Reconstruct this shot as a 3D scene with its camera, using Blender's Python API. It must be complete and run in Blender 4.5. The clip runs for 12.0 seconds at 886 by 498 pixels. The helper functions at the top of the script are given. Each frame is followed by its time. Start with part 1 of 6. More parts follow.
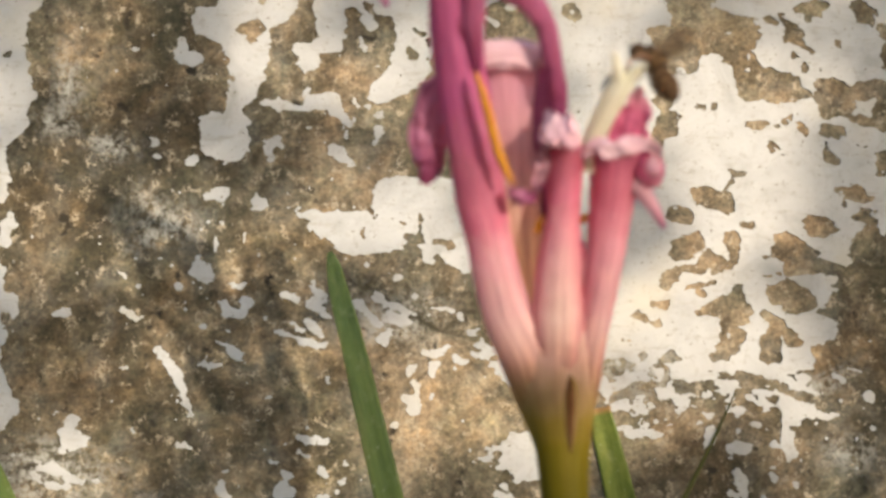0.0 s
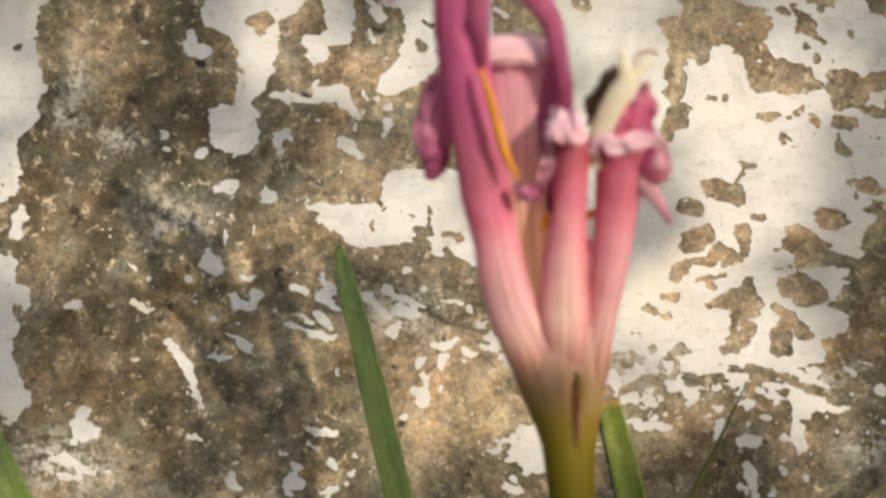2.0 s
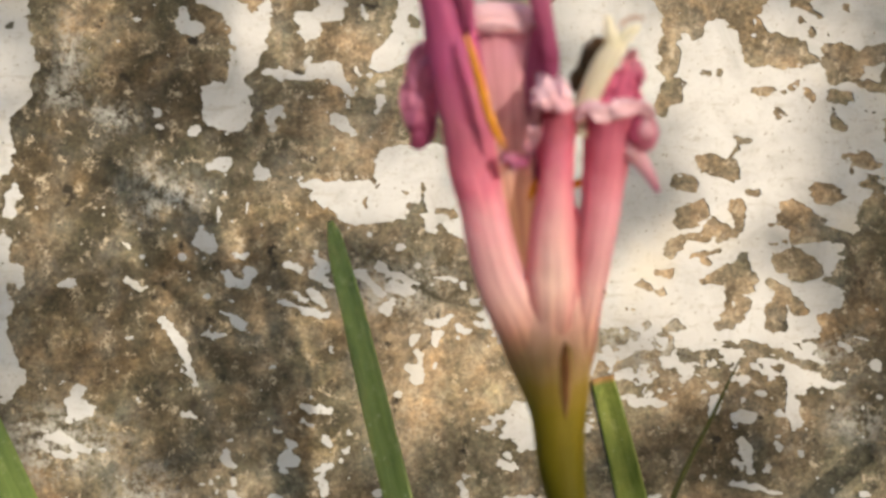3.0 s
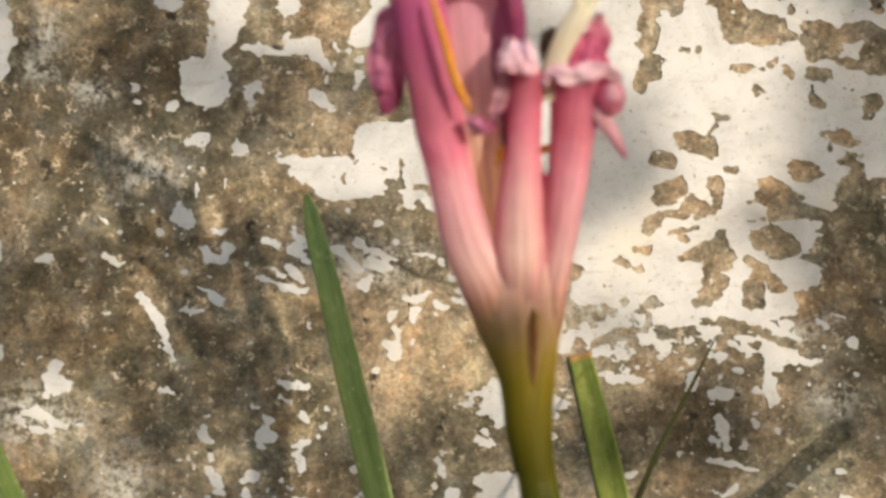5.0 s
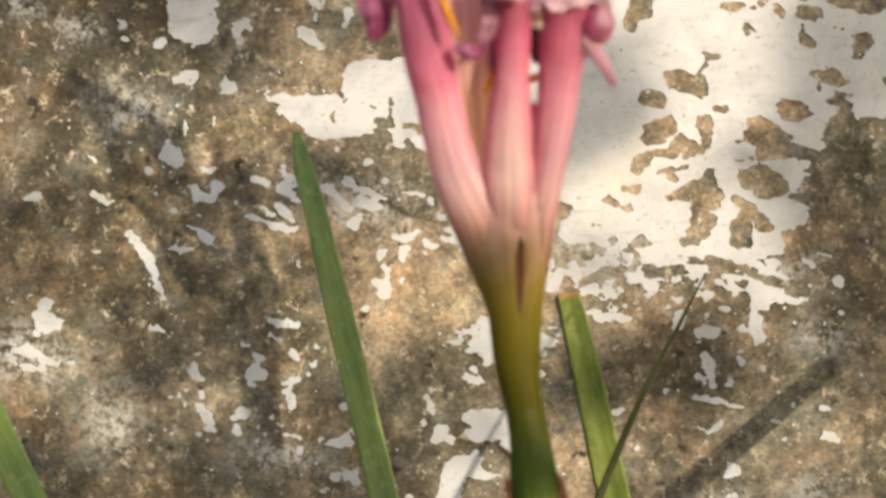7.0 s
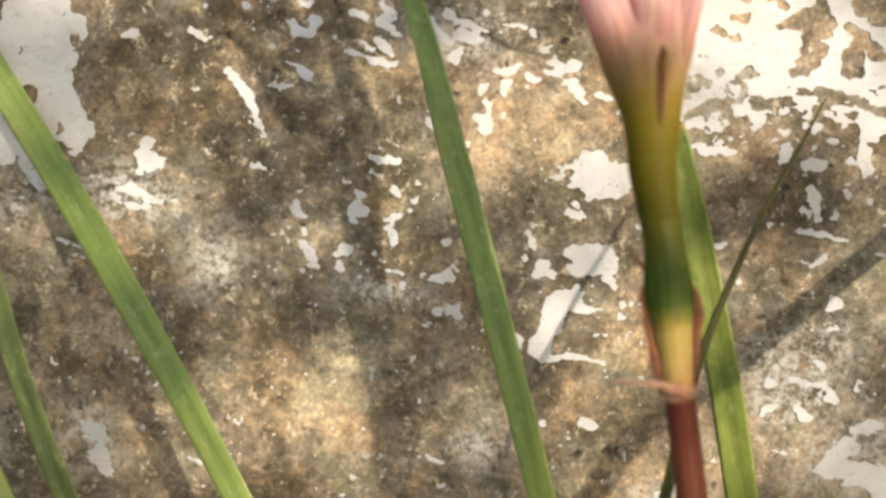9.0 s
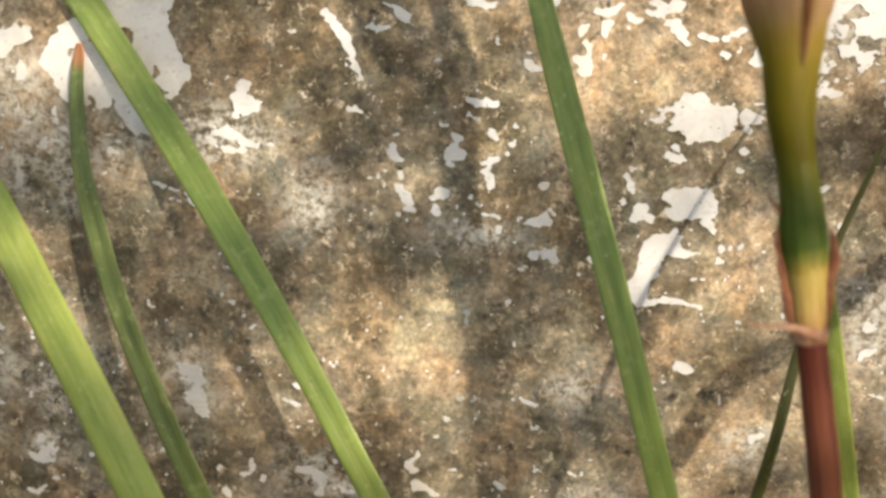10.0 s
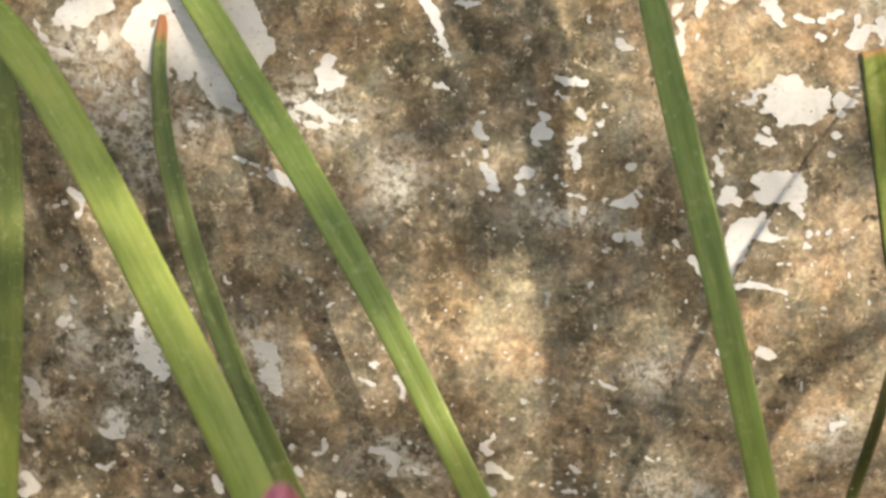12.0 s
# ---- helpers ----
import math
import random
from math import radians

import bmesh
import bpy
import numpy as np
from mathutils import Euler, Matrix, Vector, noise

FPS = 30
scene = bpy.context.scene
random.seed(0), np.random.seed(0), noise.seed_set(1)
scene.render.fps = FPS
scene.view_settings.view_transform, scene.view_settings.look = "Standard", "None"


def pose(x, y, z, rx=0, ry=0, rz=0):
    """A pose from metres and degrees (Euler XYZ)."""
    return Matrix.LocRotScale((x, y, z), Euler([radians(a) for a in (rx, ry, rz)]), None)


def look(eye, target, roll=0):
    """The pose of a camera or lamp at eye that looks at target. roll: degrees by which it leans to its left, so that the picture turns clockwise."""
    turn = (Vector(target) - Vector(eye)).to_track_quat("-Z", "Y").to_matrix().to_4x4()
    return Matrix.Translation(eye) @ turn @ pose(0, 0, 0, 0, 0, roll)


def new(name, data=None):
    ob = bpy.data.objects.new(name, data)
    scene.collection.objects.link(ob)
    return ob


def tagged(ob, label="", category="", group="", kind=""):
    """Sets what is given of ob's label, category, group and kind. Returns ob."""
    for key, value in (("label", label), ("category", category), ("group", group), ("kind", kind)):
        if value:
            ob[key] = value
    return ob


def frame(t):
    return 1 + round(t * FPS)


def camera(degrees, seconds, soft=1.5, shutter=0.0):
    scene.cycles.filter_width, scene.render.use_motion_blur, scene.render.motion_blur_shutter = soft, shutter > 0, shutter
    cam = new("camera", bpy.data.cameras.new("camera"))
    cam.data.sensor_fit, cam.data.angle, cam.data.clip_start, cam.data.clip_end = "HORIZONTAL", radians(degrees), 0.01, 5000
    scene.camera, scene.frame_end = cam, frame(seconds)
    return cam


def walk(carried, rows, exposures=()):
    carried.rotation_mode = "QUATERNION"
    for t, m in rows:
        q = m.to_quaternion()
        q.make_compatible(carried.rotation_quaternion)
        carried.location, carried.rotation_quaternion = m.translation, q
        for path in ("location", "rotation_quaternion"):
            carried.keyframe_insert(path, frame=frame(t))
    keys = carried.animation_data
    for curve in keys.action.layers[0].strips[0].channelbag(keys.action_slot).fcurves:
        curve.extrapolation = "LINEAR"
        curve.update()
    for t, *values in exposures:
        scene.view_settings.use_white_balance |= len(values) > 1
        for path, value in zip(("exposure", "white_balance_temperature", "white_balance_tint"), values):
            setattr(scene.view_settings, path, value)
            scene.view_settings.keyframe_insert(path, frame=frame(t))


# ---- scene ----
CM = 0.01


def aim(x, y, z, yaw, pitch, roll):
    """A camera pose from centimetres and degrees: yaw to the left of +y, pitch upwards."""
    a, b = radians(yaw), radians(pitch)
    eye = Vector((x, y, z)) * CM
    return look(eye, eye + Vector((-math.sin(a) * math.cos(b), math.cos(a) * math.cos(b), math.sin(b))), roll)


cam = camera(47, 12.0, 3.0)
cam.data.dof.use_dof = True
cam.data.dof.focus_distance = 0.235
cam.data.dof.aperture_fstop = 14.0
walk(cam, [
    (0, aim(0.541, -23.642, 1.038, 1.199, 2.166, 0.150)),
    (0.5, aim(0.770, -23.563, 1.099, 0.025, 0.231, 0.554)),
    (1, aim(0.642, -23.595, 1.271, 1.368, 1.285, 0.418)),
    (1.5, aim(0.707, -23.600, 1.227, 1.576, 1.140, 0.312)),
    (2, aim(0.681, -23.624, 1.182, 2.047, 1.398, 0.167)),
    (2.5, aim(0.776, -23.575, 1.010, 2.430, 0.877, -0.025)),
    (3, aim(0.942, -23.548, 0.896, 2.330, 0.788, -0.052)),
    (3.2, aim(0.947, -23.518, 0.903, 2.725, 0.610, 0.039)),
    (4.8, aim(1.370, -23.529, 0.608, 2.095, 0.482, 0.246)),
    (5, aim(1.375, -23.504, 0.450, 2.152, 0.541, 0.152)),
    (5.5, aim(1.456, -23.517, 0.328, 3.058, 0.861, -0.024)),
    (6, aim(1.468, -23.500, 0.033, 3.624, 0.070, -0.177)),
    (6.5, aim(1.532, -23.507, 0.091, 2.447, -0.805, 0.075)),
    (6.7, aim(1.394, -23.568, 0.070, 1.606, -1.361, 0.273)),
    (8.3, aim(1.546, -23.556, -0.776, 2.996, -3.969, -0.296)),
    (8.5, aim(1.063, -23.538, -1.149, 3.849, -6.800, -0.717)),
    (9, aim(-0.217, -23.641, -1.061, 3.381, -8.471, -0.249)),
    (9.5, aim(-1.362, -23.661, -0.825, 4.191, -9.535, -0.074)),
    (10, aim(-1.922, -23.714, -1.102, 4.781, -11.520, -0.453)),
    (10.5, aim(-2.819, -23.724, -1.064, 4.453, -12.440, -0.421)),
    (11, aim(-3.249, -23.802, -1.605, 4.674, -11.029, -0.002)),
    (11.5, aim(-3.706, -23.699, -1.141, 4.793, -11.042, 0.147)),
    (12, aim(-3.935, -23.694, -1.481, 4.666, -11.878, 0.551)),], [(0, 1.09, 6790, 13), (0.5, 1.045, 6790, 13), (1.0, 1.08, 6790, 13), (3.0, 1.07, 6790, 13), (6.5, 1.17, 6790, 13), (8.5, 1.37, 6760, 13), (9.0, 1.47, 6740, 13), (9.5, 1.52, 6720, 13), (12.0, 1.51, 6700, 13)])

# ---- light ----
SUN = Vector((0.76, -1.0, 0.26)).normalized()
world = bpy.data.worlds.new("sky")
scene.world = world
world.use_nodes = True
wn = world.node_tree.nodes
sky = wn.new("ShaderNodeTexSky")
sky.sky_type, sky.sun_disc = "NISHITA", False
sky.sun_elevation = math.asin(SUN.z)
sky.sun_rotation = math.atan2(SUN.x, SUN.y)
world.node_tree.links.new(sky.outputs[0], wn["Background"].inputs[0])
wn["Background"].inputs[1].default_value = 0.15
sun_data = bpy.data.lights.new("sun", "SUN")
sun_data.energy, sun_data.angle, sun_data.color = 1.9, radians(1.2), (1.0, 0.90, 0.73)
sun = new("sun", sun_data)
sun.matrix_world = look(SUN * 4, (0, 0, 0))


# ---- materials ----
class Mat:
    """A small helper round a node material."""

    def __init__(self, name, rough=0.7):
        self.m = bpy.data.materials.new(name)
        self.m.use_nodes = True
        self.t = self.m.node_tree
        self.b = self.t.nodes["Principled BSDF"]
        self.b.inputs["Roughness"].default_value = rough
        self.b.inputs["Specular IOR Level"].default_value = 0.3
        self.coord = self.t.nodes.new("ShaderNodeTexCoord")

    def node(self, kind, **values):
        n = self.t.nodes.new("ShaderNode" + kind)
        for k, v in values.items():
            n.inputs[k.replace("_", " ")].default_value = v
        return n

    def link(self, a, b):
        self.t.links.new(a, b)

    def noise(self, scale, detail=4.0, rough=0.6, vec=None, distort=0.0):
        n = self.node("TexNoise", Scale=scale, Detail=detail, Roughness=rough, Distortion=distort)
        self.link(vec or self.coord.outputs["Object"], n.inputs["Vector"])
        return n.outputs["Fac"]

    def stretch(self, sx, sy, sz, source="Object"):
        n = self.node("Mapping")
        n.inputs["Scale"].default_value = (sx, sy, sz)
        self.link(self.coord.outputs[source], n.inputs["Vector"])
        return n.outputs["Vector"]

    def ramp(self, fac, *stops):
        n = self.node("ValToRGB")
        e = n.color_ramp.elements
        while len(e) < len(stops):
            e.new(0.5)
        for k, (p, c) in enumerate(stops):
            e[k].position = p
            e[k].color = (*c, 1) if len(c) == 3 else c
        self.link(fac, n.inputs["Fac"])
        return n.outputs["Color"]

    def grey(self, fac, lo, hi):
        return self.ramp(fac, (lo, (0, 0, 0)), (hi, (1, 1, 1)))

    def mix(self, fac, a, b, mode="MIX"):
        n = self.node("MixRGB")
        n.blend_type = mode
        for s, v in ((0, fac), (1, a), (2, b)):
            if isinstance(v, (int, float)):
                n.inputs[s].default_value = v
            elif isinstance(v, tuple):
                n.inputs[s].default_value = (*v, 1)
            else:
                self.link(v, n.inputs[s])
        return n.outputs["Color"]

    def colour(self, c):
        if isinstance(c, tuple):
            self.b.inputs["Base Color"].default_value = (*c, 1)
        else:
            self.link(c, self.b.inputs["Base Color"])
        self.c = c

    def bump(self, height, strength, distance):
        n = self.node("Bump", Strength=strength, Distance=distance)
        self.link(height, n.inputs["Height"])
        self.link(n.outputs["Normal"], self.b.inputs["Normal"])

    def thin(self, share):
        """Lets part of the light through, as a leaf or petal does."""
        tr, mx = self.node("BsdfTranslucent"), self.node("MixShader")
        mx.inputs[0].default_value = share
        if isinstance(self.c, tuple):
            tr.inputs[0].default_value = (*self.c, 1)
        else:
            self.link(self.c, tr.inputs[0])
        self.link(self.b.outputs[0], mx.inputs[1])
        self.link(tr.outputs[0], mx.inputs[2])
        self.link(mx.outputs[0], self.t.nodes["Material Output"].inputs[0])


def concrete_material():
    m = Mat("weathered_concrete", 0.92)
    big = m.noise(38, 5, 0.62, distort=0.6)
    mid = m.noise(170, 5, 0.65)
    fine = m.noise(900, 3, 0.7)
    # tone map of the bare concrete, with some sun and shade painted in
    stain_and_light = m.node("Attribute")
    stain_and_light.attribute_name = "stain_and_light"
    tone = m.mix(0.40, stain_and_light.outputs["Fac"], m.grey(big, 0.36, 0.64))
    tone = m.grey(m.mix(0.26, tone, m.grey(mid, 0.36, 0.64)), 0.20, 0.80)
    c = m.ramp(tone, (0.05, (0.060, 0.053, 0.037)), (0.30, (0.103, 0.089, 0.062)), (0.50, (0.165, 0.139, 0.102)),
               (0.72, (0.268, 0.220, 0.160)), (0.95, (0.385, 0.328, 0.250)))
    c = m.mix(m.grey(m.noise(95, 3, 0.5), 0.52, 0.66), c, m.mix(0.5, c, (0.17, 0.165, 0.15)))
    c = m.mix(0.58, c, m.ramp(fine, (0.33, (0.55, 0.53, 0.50)), (0.5, (1, 1, 1)), (0.67, (1.42, 1.38, 1.30))), "MULTIPLY")
    brush = m.noise(260, 5, 0.7, m.stretch(0.62, 1, 1.35))
    c = m.mix(0.45, c, m.ramp(brush, (0.36, (0.72, 0.72, 0.72)), (0.5, (1, 1, 1)), (0.66, (1.35, 1.33, 1.30))), "MULTIPLY")
    hue = m.noise(58, 4, 0.62, distort=0.7)
    c = m.mix(0.9, c, m.ramp(hue, (0.36, (0.90, 0.98, 0.93)), (0.48, (0.99, 0.99, 0.95)), (0.64, (1.13, 1.0, 0.87))), "MULTIPLY")
    patch = m.noise(115, 4, 0.7, distort=0.4)
    c = m.mix(0.6, c, m.ramp(patch, (0.38, (0.74, 0.74, 0.72)), (0.5, (1, 1, 1)), (0.62, (1.26, 1.24, 1.20))), "MULTIPLY")
    clump = m.noise(480, 3, 0.6)
    c = m.mix(0.5, c, m.ramp(clump, (0.34, (0.68, 0.67, 0.65)), (0.5, (1, 1, 1)), (0.66, (1.34, 1.31, 1.26))), "MULTIPLY")
    for size, share in ((1500.0, 0.32), (700.0, 0.20)):
        crumb = m.node("TexVoronoi", Scale=size)
        m.link(m.coord.outputs["Object"], crumb.inputs["Vector"])
        one = m.node("SeparateXYZ")
        m.link(crumb.outputs["Color"], one.inputs[0])
        c = m.mix(share, c, m.ramp(one.outputs[0], (0.0, (0.60, 0.60, 0.59)), (0.5, (1.02, 1.02, 1.02)), (0.85, (1.27, 1.24, 1.18)), (1.0, (1.75, 1.68, 1.55))), "MULTIPLY")
    v = m.node("TexVoronoi", Scale=1050.0)
    m.link(m.coord.outputs["Object"], v.inputs["Vector"])
    sand = m.node("Math")
    sand.operation = "MULTIPLY"
    m.link(m.grey(v.outputs["Distance"], 0.36, 0.20), sand.inputs[0])
    m.link(m.grey(m.noise(260, 4, 0.7), 0.55, 0.67), sand.inputs[1])
    c = m.mix(sand.outputs[0], c, (0.46, 0.39, 0.29))
    v2 = m.node("TexVoronoi", Scale=620.0)
    m.link(m.coord.outputs["Object"], v2.inputs["Vector"])
    pit = m.node("Math")
    pit.operation = "MULTIPLY"
    m.link(m.grey(v2.outputs["Distance"], 0.30, 0.16), pit.inputs[0])
    m.link(m.grey(m.noise(140, 3, 0.6), 0.62, 0.70), pit.inputs[1])
    c = m.mix(pit.outputs[0], c, (0.035, 0.03, 0.022))
    rust = m.node("Attribute")
    rust.attribute_name = "rust"
    ruddy = m.node("Math")
    ruddy.operation = "MULTIPLY"
    m.link(rust.outputs["Fac"], ruddy.inputs[0])
    m.link(m.grey(m.mix(0.5, m.noise(300, 5, 0.7), patch), 0.36, 0.58), ruddy.inputs[1])
    c = m.mix(ruddy.outputs[0], c, m.mix(1.0, c, (1.22, 1.11, 0.95), "MULTIPLY"))
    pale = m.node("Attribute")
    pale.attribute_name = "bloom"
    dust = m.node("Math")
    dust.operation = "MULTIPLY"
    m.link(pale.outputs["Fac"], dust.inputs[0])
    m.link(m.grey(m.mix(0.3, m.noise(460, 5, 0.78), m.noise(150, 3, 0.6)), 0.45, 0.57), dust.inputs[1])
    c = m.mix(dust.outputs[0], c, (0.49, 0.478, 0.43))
    m.colour(c)
    h = m.mix(0.5, fine, mid)
    h = m.mix(sand.outputs[0], h, (0.9, 0.9, 0.9))
    h = m.mix(pit.outputs[0], h, (0.1, 0.1, 0.1))
    m.bump(h, 0.6, 0.0006)
    return m.m


def whitewash_material():
    m = Mat("old_whitewash", 0.88)
    a = m.noise(75, 6, 0.66, distort=0.8)
    streak = m.noise(240, 4, 0.65, m.stretch(0.35, 1, 1.6))
    c = m.ramp(a, (0.30, (0.41, 0.412, 0.40)), (0.45, (0.515, 0.518, 0.51)), (0.56, (0.56, 0.563, 0.555)), (0.70, (0.59, 0.593, 0.585)))
    c = m.mix(m.grey(streak, 0.58, 0.74), c, (0.43, 0.41, 0.37))
    c = m.mix(m.grey(m.noise(420, 5, 0.7), 0.55, 0.70), c, m.mix(0.6, c, (0.36, 0.335, 0.29)))
    c = m.mix(m.grey(m.noise(1000, 2, 0.5), 0.66, 0.74), c, (0.30, 0.27, 0.22))
    c = m.mix(m.grey(m.noise(34, 3, 0.5), 0.58, 0.74), c, m.mix(0.45, c, (0.66, 0.60, 0.47)))
    m.colour(c)
    m.bump(m.mix(0.5, m.noise(700, 4, 0.6), streak), 0.35, 0.0005)
    return m.m


def leaf_material(name, pale, deep, dry=None, yellowing=1.0, gloss=0.45):
    """Grass-green blade: u runs across it, v along it from the base."""
    m = Mat(name, 0.42)
    uv = m.coord.outputs["UV"]
    line = m.noise(1.0, 3, 0.55, m.stretch(34, 1.2, 1, "UV"))
    blot = m.noise(1.0, 5, 0.65, m.stretch(1.6, 9, 1, "UV"))
    c = m.ramp(blot, (0.32, tuple(0.85 * v for v in deep)), (0.50, tuple((p + q) / 2 for p, q in zip(pale, deep))), (0.66, pale))
    faded = m.noise(1.0, 4, 0.6, m.stretch(2.5, 14, 1, "UV"), 0.5)
    c = m.mix(m.grey(faded, 0.54, 0.72), c, m.mix(0.55 * yellowing, c, (0.36, 0.37, 0.11)))
    c = m.mix(m.grey(m.noise(330, 4, 0.65), 0.56, 0.70), c, m.mix(0.35 * yellowing, c, (0.42, 0.46, 0.20)))
    c = m.mix(0.38, c, m.ramp(line, (0.34, (0.62, 0.66, 0.55)), (0.5, (1, 1, 1)), (0.68, (1.3, 1.24, 1.1))), "MULTIPLY")
    c = m.mix(m.grey(m.noise(700, 2, 0.5), 0.68, 0.78), c, m.mix(0.5, c, (0.5, 0.55, 0.3)))
    sep = m.node("SeparateXYZ")
    m.link(uv, sep.inputs[0])
    # shifted to yellow-green towards the base
    c = m.mix(m.ramp(sep.outputs[1], (0.16, (0.45 * yellowing,) * 3), (0.34, (0, 0, 0))), c, (0.30, 0.37, 0.075))
    if dry:
        c = m.mix(m.grey(sep.outputs[1], dry[0], dry[1]), c, dry[2])
    m.colour(c)
    m.b.inputs["Specular IOR Level"].default_value = gloss
    m.bump(line, 0.3, 0.0003)
    m.thin(0.28)
    return m.m


# the funnel's colours from the stalk up to where the petals part
FUNNEL = ((0.0, (0.105, 0.094, 0.004)), (0.20, (0.145, 0.124, 0.006)), (0.42, (0.235, 0.180, 0.014)), (0.54, (0.35, 0.245, 0.05)),
          (0.66, (0.53, 0.35, 0.19)), (0.79, (0.78, 0.50, 0.42)), (1.0, (0.90, 0.66, 0.62)))


def petal_material(name, *stops, thin=0.55, vein=0.5, edge=0.0, lean=0.0, gloss=0.3, foot=False):
    """Petal coloured along its length (v), with fine lengthwise veins and, by edge, rosier margins."""
    m = Mat(name, 0.5)
    sep = m.node("SeparateXYZ")
    m.link(m.coord.outputs["UV"], sep.inputs[0])
    wob = m.node("MapRange")
    m.link(m.noise(350, 3, 0.6), wob.inputs[0])
    wob.inputs[3].default_value, wob.inputs[4].default_value = -0.07, 0.07
    add = m.node("Math")
    m.link(sep.outputs[1], add.inputs[0])
    m.link(wob.outputs[0], add.inputs[1])
    c = m.ramp(add.outputs[0], *stops) if len(stops) > 1 else None
    if foot:
        place = m.node("SeparateXYZ")
        m.link(m.coord.outputs["Object"], place.inputs[0])
        high = m.node("MapRange")
        high.inputs[1].default_value, high.inputs[2].default_value = 0.135, 0.172
        m.link(place.outputs[2], high.inputs[0])
        h = m.node("Math")
        m.link(high.outputs[0], h.inputs[0])
        soft = m.node("Math")
        soft.operation = "MULTIPLY"
        m.link(wob.outputs[0], soft.inputs[0])
        soft.inputs[1].default_value = 0.6
        m.link(soft.outputs[0], h.inputs[1])
        base = m.ramp(h.outputs[0], *FUNNEL)
        c = m.mix(m.grey(h.outputs[0], 0.76, 1.0), base, c) if len(stops) > 1 else base
    line = m.noise(1.0, 3, 0.6, m.stretch(24, 1.2, 1, "UV"))
    c = m.mix(vein, c, m.ramp(line, (0.38, (0.55, 0.32, 0.40)), (0.5, (1, 1, 1)), (0.62, (1.22, 1.28, 1.28))), "MULTIPLY")
    if edge:
        off = m.node("Math")
        off.operation = "SUBTRACT"
        m.link(sep.outputs[0], off.inputs[0])
        off.inputs[1].default_value = 0.5 + lean
        size = m.node("Math")
        size.operation = "ABSOLUTE"
        m.link(off.outputs[0], size.inputs[0])
        mask = m.node("Math")
        mask.operation = "MULTIPLY"
        m.link(m.grey(size.outputs[0], 0.10, 0.46), mask.inputs[0])
        m.link(m.ramp(sep.outputs[1], (0.10, (0, 0, 0)), (0.34, (edge, edge, edge))), mask.inputs[1])
        c = m.mix(mask.outputs[0], c, (0.92, 0.50, 0.62), "MULTIPLY")
    m.colour(c)
    m.bump(line, 0.35, 0.0003)
    m.b.inputs["Specular IOR Level"].default_value = gloss
    m.thin(thin)
    return m.m


def plain_material(name, a, b, scale=300, rough=0.6, bump=0.3, thin=0.0):
    m = Mat(name, rough)
    n = m.noise(scale, 4, 0.6)
    m.colour(m.ramp(n, (0.35, a), (0.65, b)))
    m.bump(n, bump, 0.0004)
    if thin:
        m.thin(thin)
    return m.m


CONCRETE = concrete_material()
WHITEWASH = whitewash_material()
LEAF = leaf_material("lily_leaf", (0.250, 0.330, 0.075), (0.155, 0.230, 0.048))
LEAF_PALE = leaf_material("pale_lily_leaf", (0.39, 0.43, 0.10), (0.22, 0.315, 0.058))
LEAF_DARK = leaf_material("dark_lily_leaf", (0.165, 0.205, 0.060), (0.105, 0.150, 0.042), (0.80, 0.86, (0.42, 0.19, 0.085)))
LEAF_CUT = leaf_material("cut_lily_leaf", (0.30, 0.35, 0.080), (0.150, 0.215, 0.038), (0.965, 0.99, (0.50, 0.28, 0.10)))
GRASS = leaf_material("thin_grass", (0.055, 0.058, 0.013), (0.034, 0.040, 0.009), yellowing=0.2, gloss=0.15)
SOIL = plain_material("garden_soil", (0.06, 0.042, 0.028), (0.15, 0.11, 0.075), 60, 0.95, 0.9)
TREE_LEAF = plain_material("tree_foliage", (0.045, 0.085, 0.02), (0.08, 0.13, 0.03), 40, 0.5, 0.3, 0.25)
BARK = plain_material("tree_bark", (0.09, 0.065, 0.045), (0.17, 0.13, 0.095), 90, 0.9, 0.8)

MAGENTA, ROSE = (0.72, 0.20, 0.44), (0.88, 0.34, 0.49)
PETAL_LEFT = petal_material("faded_left_petal", (0.0, (0.90, 0.68, 0.65)), (0.26, (0.94, 0.72, 0.73)), (0.39, (0.92, 0.57, 0.64)), (0.47, ROSE),
                            (0.56, (0.70, 0.24, 0.38)), (0.68, MAGENTA), (1.0, (0.58, 0.15, 0.30)), edge=0.25, vein=0.40, foot=True)
PETAL_MID = petal_material("faded_middle_petal", (0.0, (0.93, 0.73, 0.64)), (0.52, (0.96, 0.79, 0.74)), (0.70, (0.93, 0.60, 0.64)), (0.84, ROSE),
                           (1.0, (0.60, 0.17, 0.25)), edge=0.8, vein=0.48, foot=True)
PETAL_RIGHT = petal_material("faded_right_petal", (0.0, (0.92, 0.70, 0.65)), (0.46, (0.94, 0.70, 0.70)), (0.72, (0.90, 0.48, 0.58)),
                             (0.86, (0.82, 0.29, 0.42)), (1.0, (0.70, 0.21, 0.34)), edge=0.55, lean=0.14, vein=0.50, foot=True)
PETAL_BACK = petal_material("folded_back_petal", (0.0, (0.97, 0.78, 0.54)), (0.3, (0.96, 0.75, 0.56)), (0.5, (0.92, 0.63, 0.60)),
                            (0.75, (0.88, 0.52, 0.64)), (1.0, (0.82, 0.42, 0.56)), thin=0.60, vein=0.55)
PETAL_PALE = petal_material("pale_petal_rim", (0.0, (0.86, 0.53, 0.63)), (0.35, (0.92, 0.69, 0.77)), (0.75, (0.90, 0.62, 0.71)),
                            (1.0, (0.74, 0.42, 0.50)), thin=0.4, vein=0.45)
